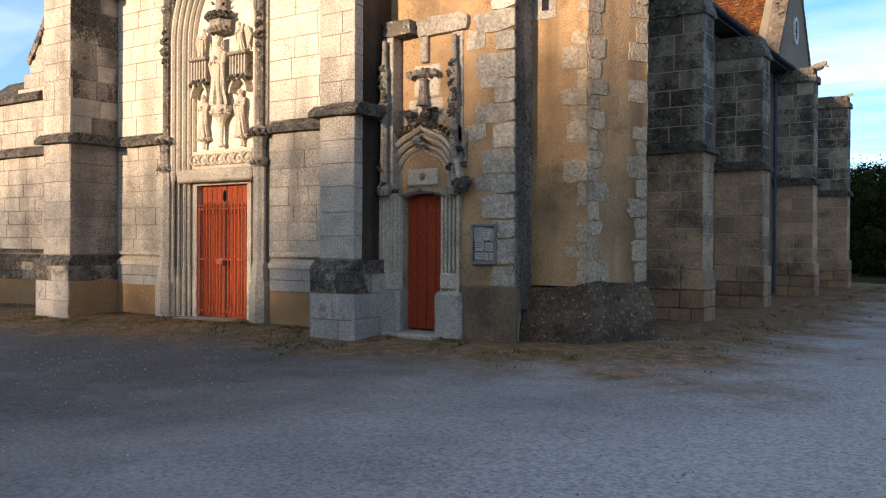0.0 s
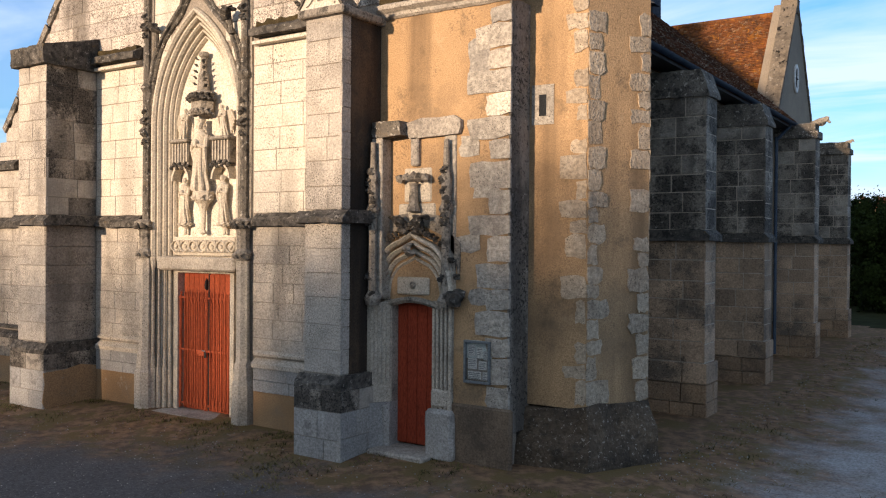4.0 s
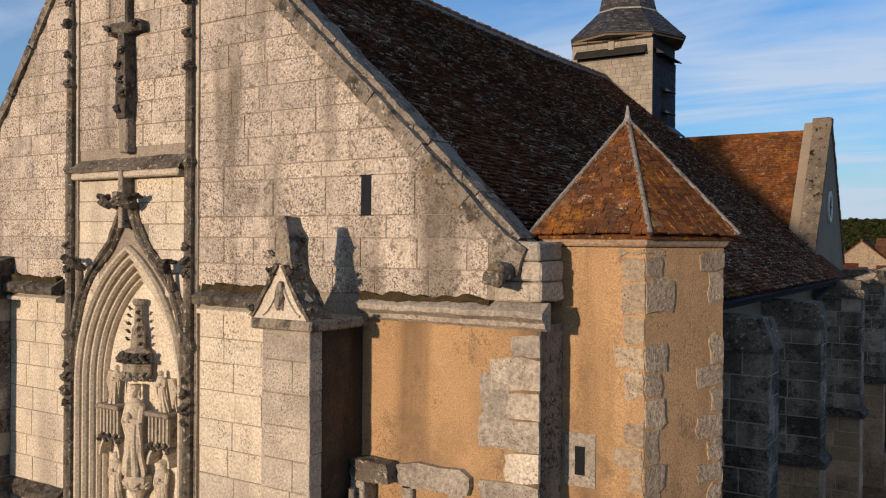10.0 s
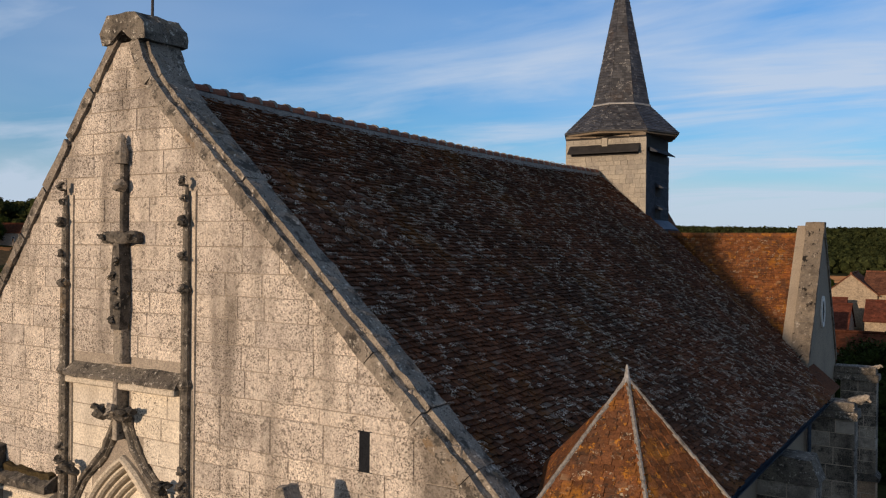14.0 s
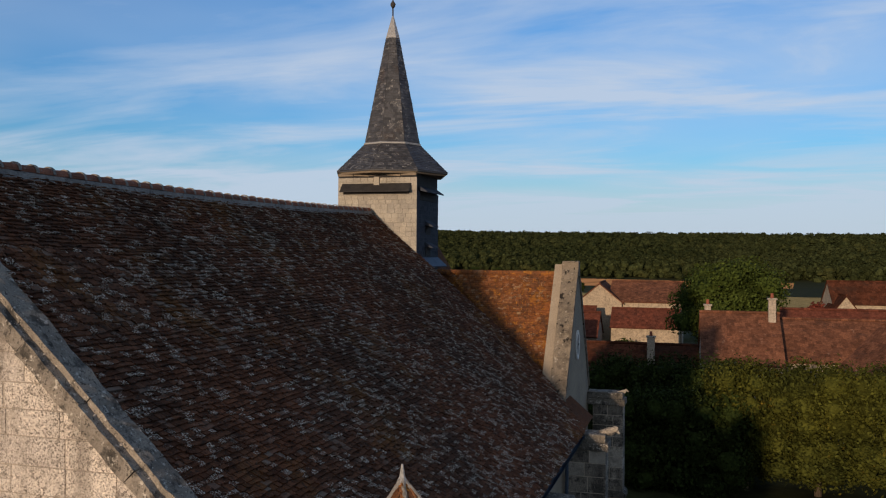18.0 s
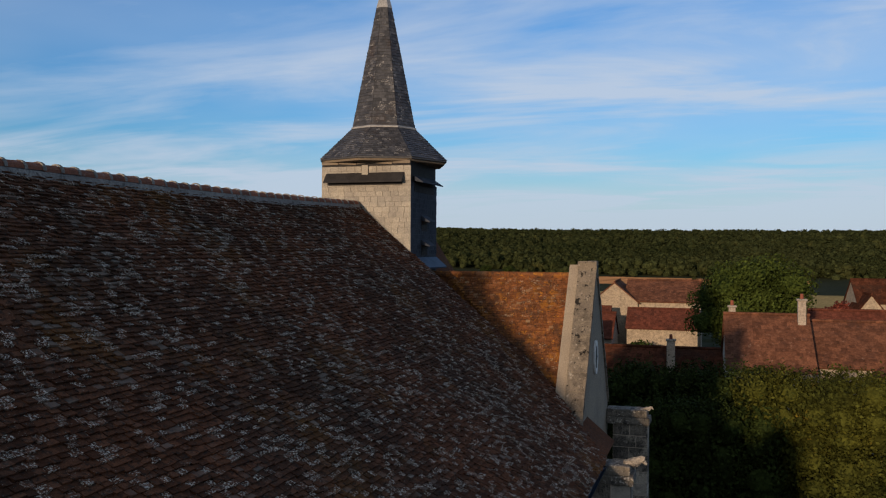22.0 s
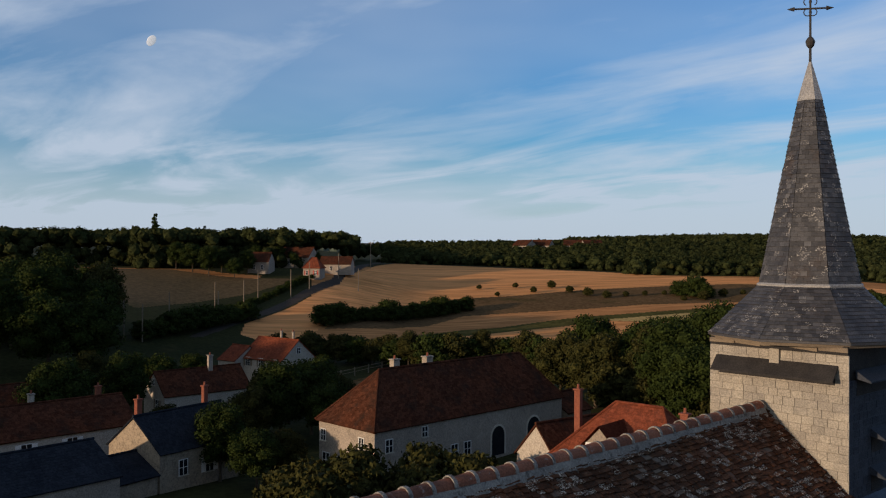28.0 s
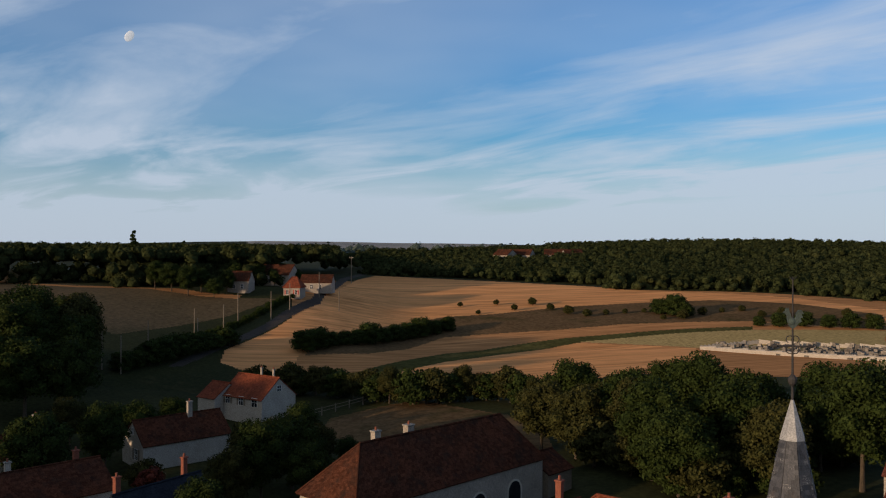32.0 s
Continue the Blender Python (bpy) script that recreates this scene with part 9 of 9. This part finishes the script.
# ---------------- village ----------------
def house(label, cx, cy, turn, L, W, z0, eave, ridge, hips=(0.0, 0.0), wall="house_wall", roof="roof_brown", windows=(), chimneys=(), gauge=0.30, over=0.25, arches=()):
    """A house whose ridge runs along its own x. hips: how far each end of the ridge is drawn in. windows: (side, along, sill, width, height, kind)."""
    h = thing("house", label, "house", (cx, cy, 0), "", "", turn)
    bm = bmesh.new()
    box(bm, -L / 2, L / 2, -W / 2, W / 2, z0, eave)
    for s, hip in ((-1, hips[0]), (1, hips[1])):
        if hip < 0.01:
            x = s * L / 2
            v = [bm.verts.new((x, -W / 2, eave)), bm.verts.new((x, W / 2, eave)), bm.verts.new((x, 0, ridge - 0.06)), bm.verts.new((x - s * 0.3, -W / 2, eave)), bm.verts.new((x - s * 0.3, W / 2, eave)), bm.verts.new((x - s * 0.3, 0, ridge - 0.06))]
            for f in ((0, 1, 2), (3, 5, 4), (0, 2, 5, 3), (1, 4, 5, 2)):
                bm.faces.new([v[i] for i in f])
    bmesh.ops.recalc_face_normals(bm, faces=bm.faces)
    wl_ = part("wall", bm, wall, h)
    e = over
    dz = e * (ridge - eave) / (W / 2)
    xa, xb = -L / 2 - (e if hips[0] else 0.12), L / 2 + (e if hips[1] else 0.12)
    A, B, C, D = Vector((xa, -W / 2 - e, eave - dz)), Vector((xb, -W / 2 - e, eave - dz)), Vector((xb, W / 2 + e, eave - dz)), Vector((xa, W / 2 + e, eave - dz))
    P, Q = Vector((-L / 2 + hips[0] - (0 if hips[0] else 0.12), 0, ridge)), Vector((L / 2 - hips[1] + (0 if hips[1] else 0.12), 0, ridge))
    bm = bmesh.new()
    a, b, c, d, p, q = [bm.verts.new(v) for v in (A, B, C, D, P, Q)]
    bm.faces.new((a, b, q, p)), bm.faces.new((c, d, p, q))
    quads = [(A, B, Q, P), (C, D, P, Q)]
    if hips[0]:
        bm.faces.new((d, a, p))
        quads.append((D, A, P, P))
    if hips[1]:
        bm.faces.new((b, c, q))
        quads.append((B, C, Q, Q))
    bmesh.ops.recalc_face_normals(bm, faces=bm.faces)
    bmesh.ops.solidify(bm, geom=bm.faces, thickness=0.10)
    rf = part("roof", bm, roof, h)
    vs, fs = slate_rows(quads, gauge, gauge * 1.1, int(abs(cx * 10)) + 3)
    pieces("roof_tiles", vs, fs, roof, rf)
    bm = bmesh.new()
    n = max(2, int((Q - P).length / 0.4))
    for k in range(n):
        rod(bm, P.lerp(Q, k / n) + Vector((0, 0, 0.03)), P.lerp(Q, (k + 1.1) / n) + Vector((0, 0, 0.05)), 0.11, 0.09, 7)
    for hip, ends in ((hips[0], ((A, P), (D, P))), (hips[1], ((B, Q), (C, Q)))):
        if hip:
            for s, t in ends:
                rod(bm, s + Vector((0, 0, 0.03)), t + Vector((0, 0, 0.03)), 0.09, 0.09, 7)
    part("ridge_tiles", bm, roof, rf)
    for side, u, sill, w, hh, kind in windows:
        m = {"f": pose(u, -W / 2, sill), "b": pose(u, W / 2, sill, 0, 0, 180), "l": pose(-L / 2, u, sill, 0, 0, -90), "r": pose(L / 2, u, sill, 0, 0, 90)}[side]
        mk = lambda *a, bevel=0.0: shift(boxed(*a, bevel=bevel), m)
        if kind == "door":
            dd = part("door", mk(-w / 2, w / 2, -0.04, 0.02, 0, hh, bevel=0.01), "wood_grey", h)
            part("door_frame", mk(-w / 2 - 0.1, w / 2 + 0.1, -0.03, 0.01, -0.05, hh + 0.1), "stone_carved", h)
            continue
        wd = part("window", mk(-w / 2, w / 2, -0.012, 0.01, 0, hh), "window_dark", h)
        fw = 0.06
        for a in ((-w / 2 - fw, -w / 2, 0, hh), (w / 2, w / 2 + fw, 0, hh), (-w / 2 - fw, w / 2 + fw, hh, hh + fw), (-0.025, 0.025, 0, hh), (-w / 2, -0.03, hh * 0.5 - 0.02, hh * 0.5 + 0.02), (0.03, w / 2, hh * 0.5 - 0.02, hh * 0.5 + 0.02)):
            part("frame", mk(a[0], a[1], -0.05, -0.013, a[2], a[3]), "white_paint", wd)
        part("sill", mk(-w / 2 - 0.12, w / 2 + 0.12, -0.12, 0.0, -0.09, -0.005), "stone_carved", wd)
        if kind in ("white", "red", "dark"):
            for s in (-1, 1):
                x = s * (w / 2 + fw + w * 0.25)
                part("shutter", mk(x - w * 0.24, x + w * 0.24, -0.06, -0.005, -0.02, hh + 0.02), {"white": "white_paint", "red": "shutter_red", "dark": "wood_grey"}[kind], wd)
    for side, u, sill, w, hh in arches:
        m = {"f": pose(u, -W / 2, sill), "b": pose(u, W / 2, sill, 0, 0, 180), "l": pose(-L / 2, u, sill, 0, 0, -90), "r": pose(L / 2, u, sill, 0, 0, 90)}[side]
        ring = [(-w / 2, 0), (-w / 2, hh - w / 2)] + [(w / 2 * math.cos(math.pi - math.pi * k / 8), hh - w / 2 + w / 2 * math.sin(math.pi * k / 8)) for k in range(1, 8)] + [(w / 2, hh - w / 2), (w / 2, 0)]
        part("archway", shift(prism(bmesh.new(), ring, -0.02, 0.02), m), "window_dark" if u > 0 else "house_wall", h, "round-headed barn opening")
        out = sweep(bmesh.new(), ring, [(-0.10, -0.02), (-0.10, 0.05), (0.08, 0.05), (0.08, -0.02)])
        part("arch_surround", shift(out, m), "stone_carved", h)
    for u, v, top, w, mt in chimneys:
        ch = part("chimney", boxed(u - w / 2, u + w / 2, v - w * 0.4, v + w * 0.4, eave, top, bevel=0.02), mt, h)
        part("chimney_cap", boxed(u - w / 2 - 0.07, u + w / 2 + 0.07, v - w * 0.4 - 0.07, v + w * 0.4 + 0.07, top, top + 0.12, bevel=0.02), "stone_carved_grey" if mt != "brick" else "brick", ch)
        part("pot", lathe(bmesh.new(), [(0.11, 0), (0.09, 0.3)], 8, (u, v, top + 0.12)), "brick", ch)
    return h


# long farmhouse, hipped at one end
win = [("f", -10.4, -0.6, 0.7, 1.0, "plain"), ("f", -6.5, 0.1, 0.6, 0.8, "plain"), ("f", -3.0, -2.3, 0.8, 1.2, "plain"), ("f", -1.4, -2.3, 0.8, 1.2, "plain"), ("l", 3.0, -0.4, 0.6, 0.9, "plain"), ("l", -2.0, -0.4, 0.6, 0.9, "plain"), ("l", 2.6, -2.6, 0.9, 1.2, "plain")]
house("long pale farmhouse with a brown hipped tile roof", -50.3, 55.0, 93.1, 23.8, 7.2, -3.6, 1.5, 5.4, (3.5, 2.2), "house_wall", "roof_brown", win, ((-6.2, 0.5, 6.0, 0.7, "house_wall"), (-2.1, 0.7, 5.9, 0.8, "house_wall")), arches=(("f", 2.6, -2.9, 1.9, 2.7), ("f", 7.6, -2.9, 2.0, 2.9)))
sh = house("low lean-to shed of grey boards at the farmhouse end", -49.6, 69.3, 93.9, 4.0, 5.0, -3.5, -0.2, 1.2, wall="wood_grey", roof="roof_brown")
# house with a dormer
hb = house("red-roofed taupe house with white shutters and brick chimneys", -25.9, 49.3, 8, 9.2, 6.5, -1.0, 2.0, 5.4, (3.2, 2.6), "house_taupe", "roof_red", (), ((-3.9, -0.6, 6.0, 0.45, "brick"), (4.5, -2.2, 5.6, 0.5, "brick")))
dm = thing("dormer", "gabled roof dormer with white window and open white shutters", "dormer", (-25.75, 45.75, 1.13), turn=8)
part("front", prism(bmesh.new(), [(-1.0, 0.6), (1.0, 0.6), (1.0, 2.3), (0, 3.3), (-1.0, 2.3)], -0.3, 3.0), "house_taupe", dm)
for s in (-1, 1):
    bm = bmesh.new()
    v = [bm.verts.new(p) for p in ((s * 1.35, -0.6, 2.0), (0, -0.6, 3.42), (0, 3.4, 3.42), (s * 1.35, 3.4, 2.0))]
    bm.faces.new(v)
    bmesh.ops.solidify(bm, geom=bm.faces, thickness=0.09)
    part("roof_slope", bm, "roof_red", dm)
wd = part("window", boxed(-0.45, 0.45, -0.315, -0.29, 0.75, 2.25), "window_dark", dm)
for a in ((-0.52, -0.45, 0.72, 2.3), (0.45, 0.52, 0.72, 2.3), (-0.04, 0.04, 0.75, 2.25), (-0.45, 0.45, 2.25, 2.36), (-0.45, 0.45, 1.22, 1.26), (-0.45, 0.45, 1.72, 1.76)):
    part("frame", boxed(a[0], a[1], -0.36, -0.316, a[2], a[3]), "white_paint", wd)
for s in (-1, 1):
    part("shutter", boxed(s * 0.78 - 0.24, s * 0.78 + 0.24, -0.37, -0.31, 0.72, 2.3, bevel=0.01), "white_paint", dm)
house("small stone barn with a pale gable and brown tiles", -32.0, 49.9, 84, 6.0, 4.2, -2.5, 1.3, 3.5, wall="house_cream", roof="roof_brown")
house("brown-tiled outbuilding behind the red-roofed house", -18.0, 54.0, 5, 9.0, 5.5, -1.0, 2.0, 4.2, wall="house_stone", roof="roof_brown", chimneys=((-2.5, 0.4, 5.6, 0.5, "brick"),))
# slate-roofed house and dark roofs by the lane
house("stone house with a dark slate roof and lit stone gable", -61.3, 34.2, 104.5, 8.9, 6.5, -5.0, -0.4, 2.05, wall="house_stone", roof="roof_slate", windows=(("f", -2.2, -2.6, 0.8, 1.2, "plain"), ("f", 0.5, -2.8, 0.8, 1.2, "white")), chimneys=((-3.6, 0.6, 3.2, 0.5, "brick"), (3.0, 0.3, 3.5, 0.45, "brick")))
house("low open shed with a corrugated grey roof", -59.2, 27.6, 104.5, 4.6, 5.6, -5.0, -2.0, -0.6, wall="house_stone", roof="roof_slate")
house("long dark-tiled house with a pale wall", -76.6, 25.2, 94, 20.5, 7.4, -6.0, -1.1, 1.2, wall="house_cream", roof="roof_brown", windows=(("f", -4, -3, 0.9, 1.3, "white"), ("f", 0, -3, 0.9, 1.3, "white"), ("f", 4, -3, 0.9, 1.3, "white")), chimneys=((8.2, 0.5, 2.0, 0.5, "brick"), (2.0, 0.8, 1.9, 0.5, "house_cream")))
house("dark slate-roofed house by the lane", -57.6, 18.0, 99, 16.5, 8.0, -5.0, -1.0, 1.0, wall="house_wall", roof="roof_slate")
house("brown-tiled cottage with a pale wall and chimney", -101.6, 31.0, 92, 14.0, 6.5, -6.5, -2.5, -0.4, wall="house_cream", roof="roof_brown", windows=(("f", 0, -4.6, 0.9, 1.2, "plain"), ("f", 3, -4.6, 0.9, 1.2, "plain")), chimneys=((6.4, 0.3, 1.4, 0.6, "house_wall"),))
house("cream gabled house with a brown roof among the trees", -97.5, 53.4, 91, 12.0, 6.0, -6.6, -2.5, 0.1, wall="house_cream", roof="roof_brown", windows=(("l", -1.0, -4.6, 0.9, 1.3, "dark"), ("l", 0, -1.6, 0.5, 0.8, "plain")), chimneys=((1.5, -0.3, 1.6, 0.6, "house_wall"),))
house("cream house with an orange tile roof and roof window", -112.4, 74.2, 12, 9.2, 7.2, -5.6, -1.4, 1.5, wall="house_cream", roof="roof_red", windows=(("f", -3, -2.7, 0.9, 1.3, "dark"), ("f", 0, -2.7, 0.9, 1.3, "dark"), ("f", 3, -2.7, 1.2, 1.3, "plain"), ("r", 0, -0.6, 0.8, 0.9, "plain")), chimneys=((0.5, 0.2, 2.6, 0.35, "house_wall"), (3.2, 0.2, 2.6, 0.35, "house_wall")))
house("low side wing with orange tiles", -117.8, 70.6, 12, 4.0, 6.0, -5.6, -1.8, 0.2, wall="house_cream", roof="roof_red")
# hamlet by the road
for az, r, t, L, W, e, rd, wl2, rf2, lb in ((60.3, 246, 40, 6.0, 5.0, 3.0, 5.4, "house_taupe", "roof_brown", "small house with a brown roof by the far road"), (57.9, 262, 30, 10, 7, 3.2, 6.0, "house_wall", "roof_brown", "long barn with a dark red roof by the far road"), (56.9, 240, 40, 4.6, 5.2, 2.8, 5.4, "house_taupe", "roof_red", "cottage with red shutters and a hipped roof"), (55.4, 250, 45, 9, 6, 2.6, 4.6, "house_wall", "roof_brown", "farm building with a brown roof by the far road")):
    x, y = polar(az, r)
    g = ground_z(x, y)
    house(lb, x, y, t, L, W, g - 0.6, g + e, g + rd, (1.6, 1.6) if L < 5 else (0, 0), wl2, rf2, (("f", -1.2, g + 0.7, 0.7, 1.2, "red" if L < 5 else "plain"), ("f", 1.2, g + 0.7, 0.7, 1.2, "red" if L < 5 else "plain")), gauge=0.4)
# east of the church
house("low house with a mottled brown tile roof behind the limes", 12.2, 50.6, 2, 4.6, 7.0, 0.0, 4.75, 7.45, wall="house_wall", roof="roof_rose", chimneys=((1.95, -0.5, 8.35, 0.45, "house_wall"), (-1.9, 0.2, 7.85, 0.4, "house_wall")))
house("lower house wing with brown tiles", 18.8, 53.4, 2, 9.0, 6.8, 0.0, 4.7, 6.95, wall="house_wall", roof="roof_rose")
house("house end with a sloping brown roof beside the limes", 23.6, 44.6, -62, 13.0, 8.0, 0.0, 3.6, 7.0, wall="house_wall", roof="roof_rose")
house("small red-tiled roof behind the wing", 19.5, 60.0, 2, 8.0, 5.0, 0.0, 5.2, 7.2, wall="house_wall", roof="roof_brick")
house("long low outbuilding with dark red tiles", 5.7, 54.0, 1, 8.2, 5.2, 0.0, 2.9, 4.88, wall="house_stone", roof="roof_brown", chimneys=((0.9, -1.6, 5.5, 0.5, "house_wall"),))
house("stone barn with a broad brown tiled roof", 4.2, 88.6, 0, 7.4, 8.0, 0.4, 6.2, 8.1, wall="house_stone", roof="roof_rose")
house("stone gable barn joined to the broad barn", -0.6, 88.0, 92, 8.0, 4.6, 0.4, 6.1, 8.0, wall="house_stone", roof="roof_rose")
house("low stone shed with red tiles under the barn", 4.4, 82.6, 0, 6.6, 4.0, 0.4, 3.9, 5.5, wall="house_stone", roof="roof_brick")
house("small red-tiled house with a white window", -1.6, 78.5, 0, 3.6, 5.0, 0.4, 3.3, 5.3, wall="house_wall", roof="roof_brick", windows=(("f", 0.3, 1.5, 1.2, 1.3, "plain"),))
house("long barn with dark red tiles and two chimneys", -8.6, 71.0, 4, 15.4, 7.0, 0.0, 2.4, 5.35, wall="house_wall", roof="roof_brick", chimneys=((-1.1, -2.4, 5.5, 0.35, "house_wall"), (2.6, -3.0, 3.9, 0.35, "house_wall")))
house("second long red-tiled barn behind", -10.0, 80.5, 3, 19.0, 6.0, 0.0, 3.5, 5.7, wall="house_wall", roof="roof_brick")
house("white cottage with a dark slate roof and brick chimney", -9.3, 112.0, 4, 6.6, 6.0, 0.4, 4.1, 6.3, (2, 2), "house_cream", "roof_slate", (("f", -2, 1.4, 0.9, 1.2, "plain"),), ((0.5, 0, 7.0, 0.7, "brick"),))
for x, y, t, L, W, rd in ((31.6, 114, 6, 12.5, 6, 7.7), (26.6, 110.5, 96, 5.0, 4.0, 6.1)):
    house("far stone cottage with a brown roof by the lawn", x, y, t, L, W, 1.0, rd - 2.6, rd, wall="house_stone", roof="roof_brown", windows=(("f", 0, 2.2, 0.9, 1.2, "plain"),), gauge=0.4)


# roofs on the far ridge
for k, (az, r) in enumerate(((43.0, 400), (41.8, 405), (39.8, 408), (38.6, 404))):
    x, y = polar(az, r)
    g = ground_z(x, y)
    house("far hamlet house with a red roof on the ridge", x, y, 20 * k, 9, 7, g, g + 7.4, g + 9.8, wall="house_taupe", roof="roof_brown", gauge=0.8)


# cemetery on the slope
cem = thing("cemetery_wall", "low pale wall round the village cemetery", "wall")
cp = [polar(a, r) for a, r in ((30.5, 205), (27.0, 214), (14.0, 214), (14.0, 190))]
for a, b in zip(cp, cp[1:] + cp[:1]):
    n = 16
    for k in range(n):
        p, q = Vector(a).lerp(Vector(b), k / n), Vector(a).lerp(Vector(b), (k + 1) / n)
        bm = bmesh.new()
        d = (q - p).normalized() * 0.2
        z = ground_z(*p)
        vv = [bm.verts.new(v) for v in ((p.x - d.y, p.y + d.x, z - 0.5), (q.x - d.y, q.y + d.x, z - 0.5), (q.x + d.y, q.y - d.x, z - 0.5), (p.x + d.y, p.y - d.x, z - 0.5), (p.x - d.y, p.y + d.x, z + 0.8), (q.x - d.y, q.y + d.x, z + 0.8), (q.x + d.y, q.y - d.x, z + 0.8), (p.x + d.y, p.y - d.x, z + 1.1))]
        for f in ((0, 1, 5, 4), (2, 3, 7, 6), (4, 5, 6, 7)):
            bm.faces.new([vv[i] for i in f])
        bmesh.ops.recalc_face_normals(bm, faces=bm.faces)
        part("wall_stretch", bm, "house_cream", cem)
rg = random.Random(8)
bm = bmesh.new()
for _ in range(320):
    az, r = rg.uniform(14.5, 29.5), rg.uniform(194, 212)
    if r < 194 + (az - 20) * 1.1:
        continue
    x, y = polar(az, r)
    z = ground_z(x, y)
    w, h = rg.uniform(0.3, 0.5), rg.uniform(0.5, 1.3)
    box(bm, x - w, x + w, y - 0.12, y + 0.12, z - 0.2, z + h)
    box(bm, x - w, x + w, y - 1.9, y - 0.12, z - 0.2, z + 0.4)
ob = part("tombstones", bm, "tombstone", None)
tagged(ob, "crowded grey and white tombstones inside the cemetery wall", "tombstones", kind="stuff")


# poles along the road, fence, car
def pole(x, y, h, arms=0):
    p = thing("utility_pole", "weathered pole beside the road", "pole", (x, y, ground_z(x, y)), "poles along the road")
    part("shaft", rod(bmesh.new(), (0, 0, -0.2), (0, 0, h), 0.13, 0.09), "wood_grey", p)
    if arms:
        part("cross_arm", boxed(-1.1, 1.1, -0.06, 0.06, h - 0.5, h - 0.35), "wood_grey", p)
        for k in range(3):
            part("insulator", lathe(bmesh.new(), [(0.06, 0), (0.08, 0.1), (0.03, 0.22)], 6, (-0.9 + 0.9 * k, 0, h - 0.35)), "white_paint", p)
    return p


for az, r, h, a in ((73.7, 165, 13, 1), (68.7, 170, 7, 0), (67.6, 168, 7, 0), (60.5, 211, 8, 0), (61.4, 203, 7, 0), (63.2, 190, 8.5, 0), (63.0, 188, 7, 0), (58.4, 217, 7, 0), (57.2, 226, 7, 0), (55.3, 243, 7, 0), (53.2, 290, 9, 1), (54.0, 232, 6, 0), (66.0, 182, 7, 0)):
    pole(*polar(az, r), h, a)
fence = thing("fence", "simple timber post fence in the meadow", "fence")
for k in range(9):
    x, y = polar(56.0 - 0.9 * k, 138 + 1.2 * k)
    z = ground_z(x, y)
    part("post", boxed(x - 0.07, x + 0.07, y - 0.07, y + 0.07, z - 0.1, z + 1.3), "wood_grey", fence)
    if k:
        for h in (0.6, 1.1):
            part("rail", rod(bmesh.new(), (px, py, pz + h), (x, y, z + h), 0.04), "wood_grey", fence)
    px, py, pz = x, y, z


def car(x, y, turn):
    c = thing("car", "small silver-blue hatchback parked on the lane", "car", (x, y, ground_z(x, y)), turn=turn)
    bm = prism(bmesh.new(), [(-1.9, 0.35), (-1.95, 0.75), (-1.7, 0.95), (-1.1, 1.0), (-0.5, 1.45), (0.9, 1.48), (1.6, 1.05), (1.9, 0.9), (1.92, 0.4)], -0.8, 0.8)
    bmesh.ops.bevel(bm, geom=list(bm.edges), offset=0.08, segments=2, affect="EDGES")
    part("body", bm, "car_paint", c)
    part("side_window", prism(bmesh.new(), [(-0.95, 1.0), (-0.45, 1.38), (0.85, 1.40), (1.25, 1.05)], -0.815, 0.815), "window_dark", c)
    for wx in (-1.2, 1.2):
        for wy in (-0.75, 0.75):
            w = part("wheel", shift(lathe(bmesh.new(), [(0.32, -0.1), (0.34, 0.0), (0.32, 0.1)], 16), pose(wx, wy, 0.32, 90)), "wood_dark", c)
            part("rim", shift(lathe(bmesh.new(), [(0.2, -0.12), (0.2, 0.12)], 12), pose(wx, wy, 0.32, 90)), "grey_metal", w)


car(*polar(65.4, 118), 30)
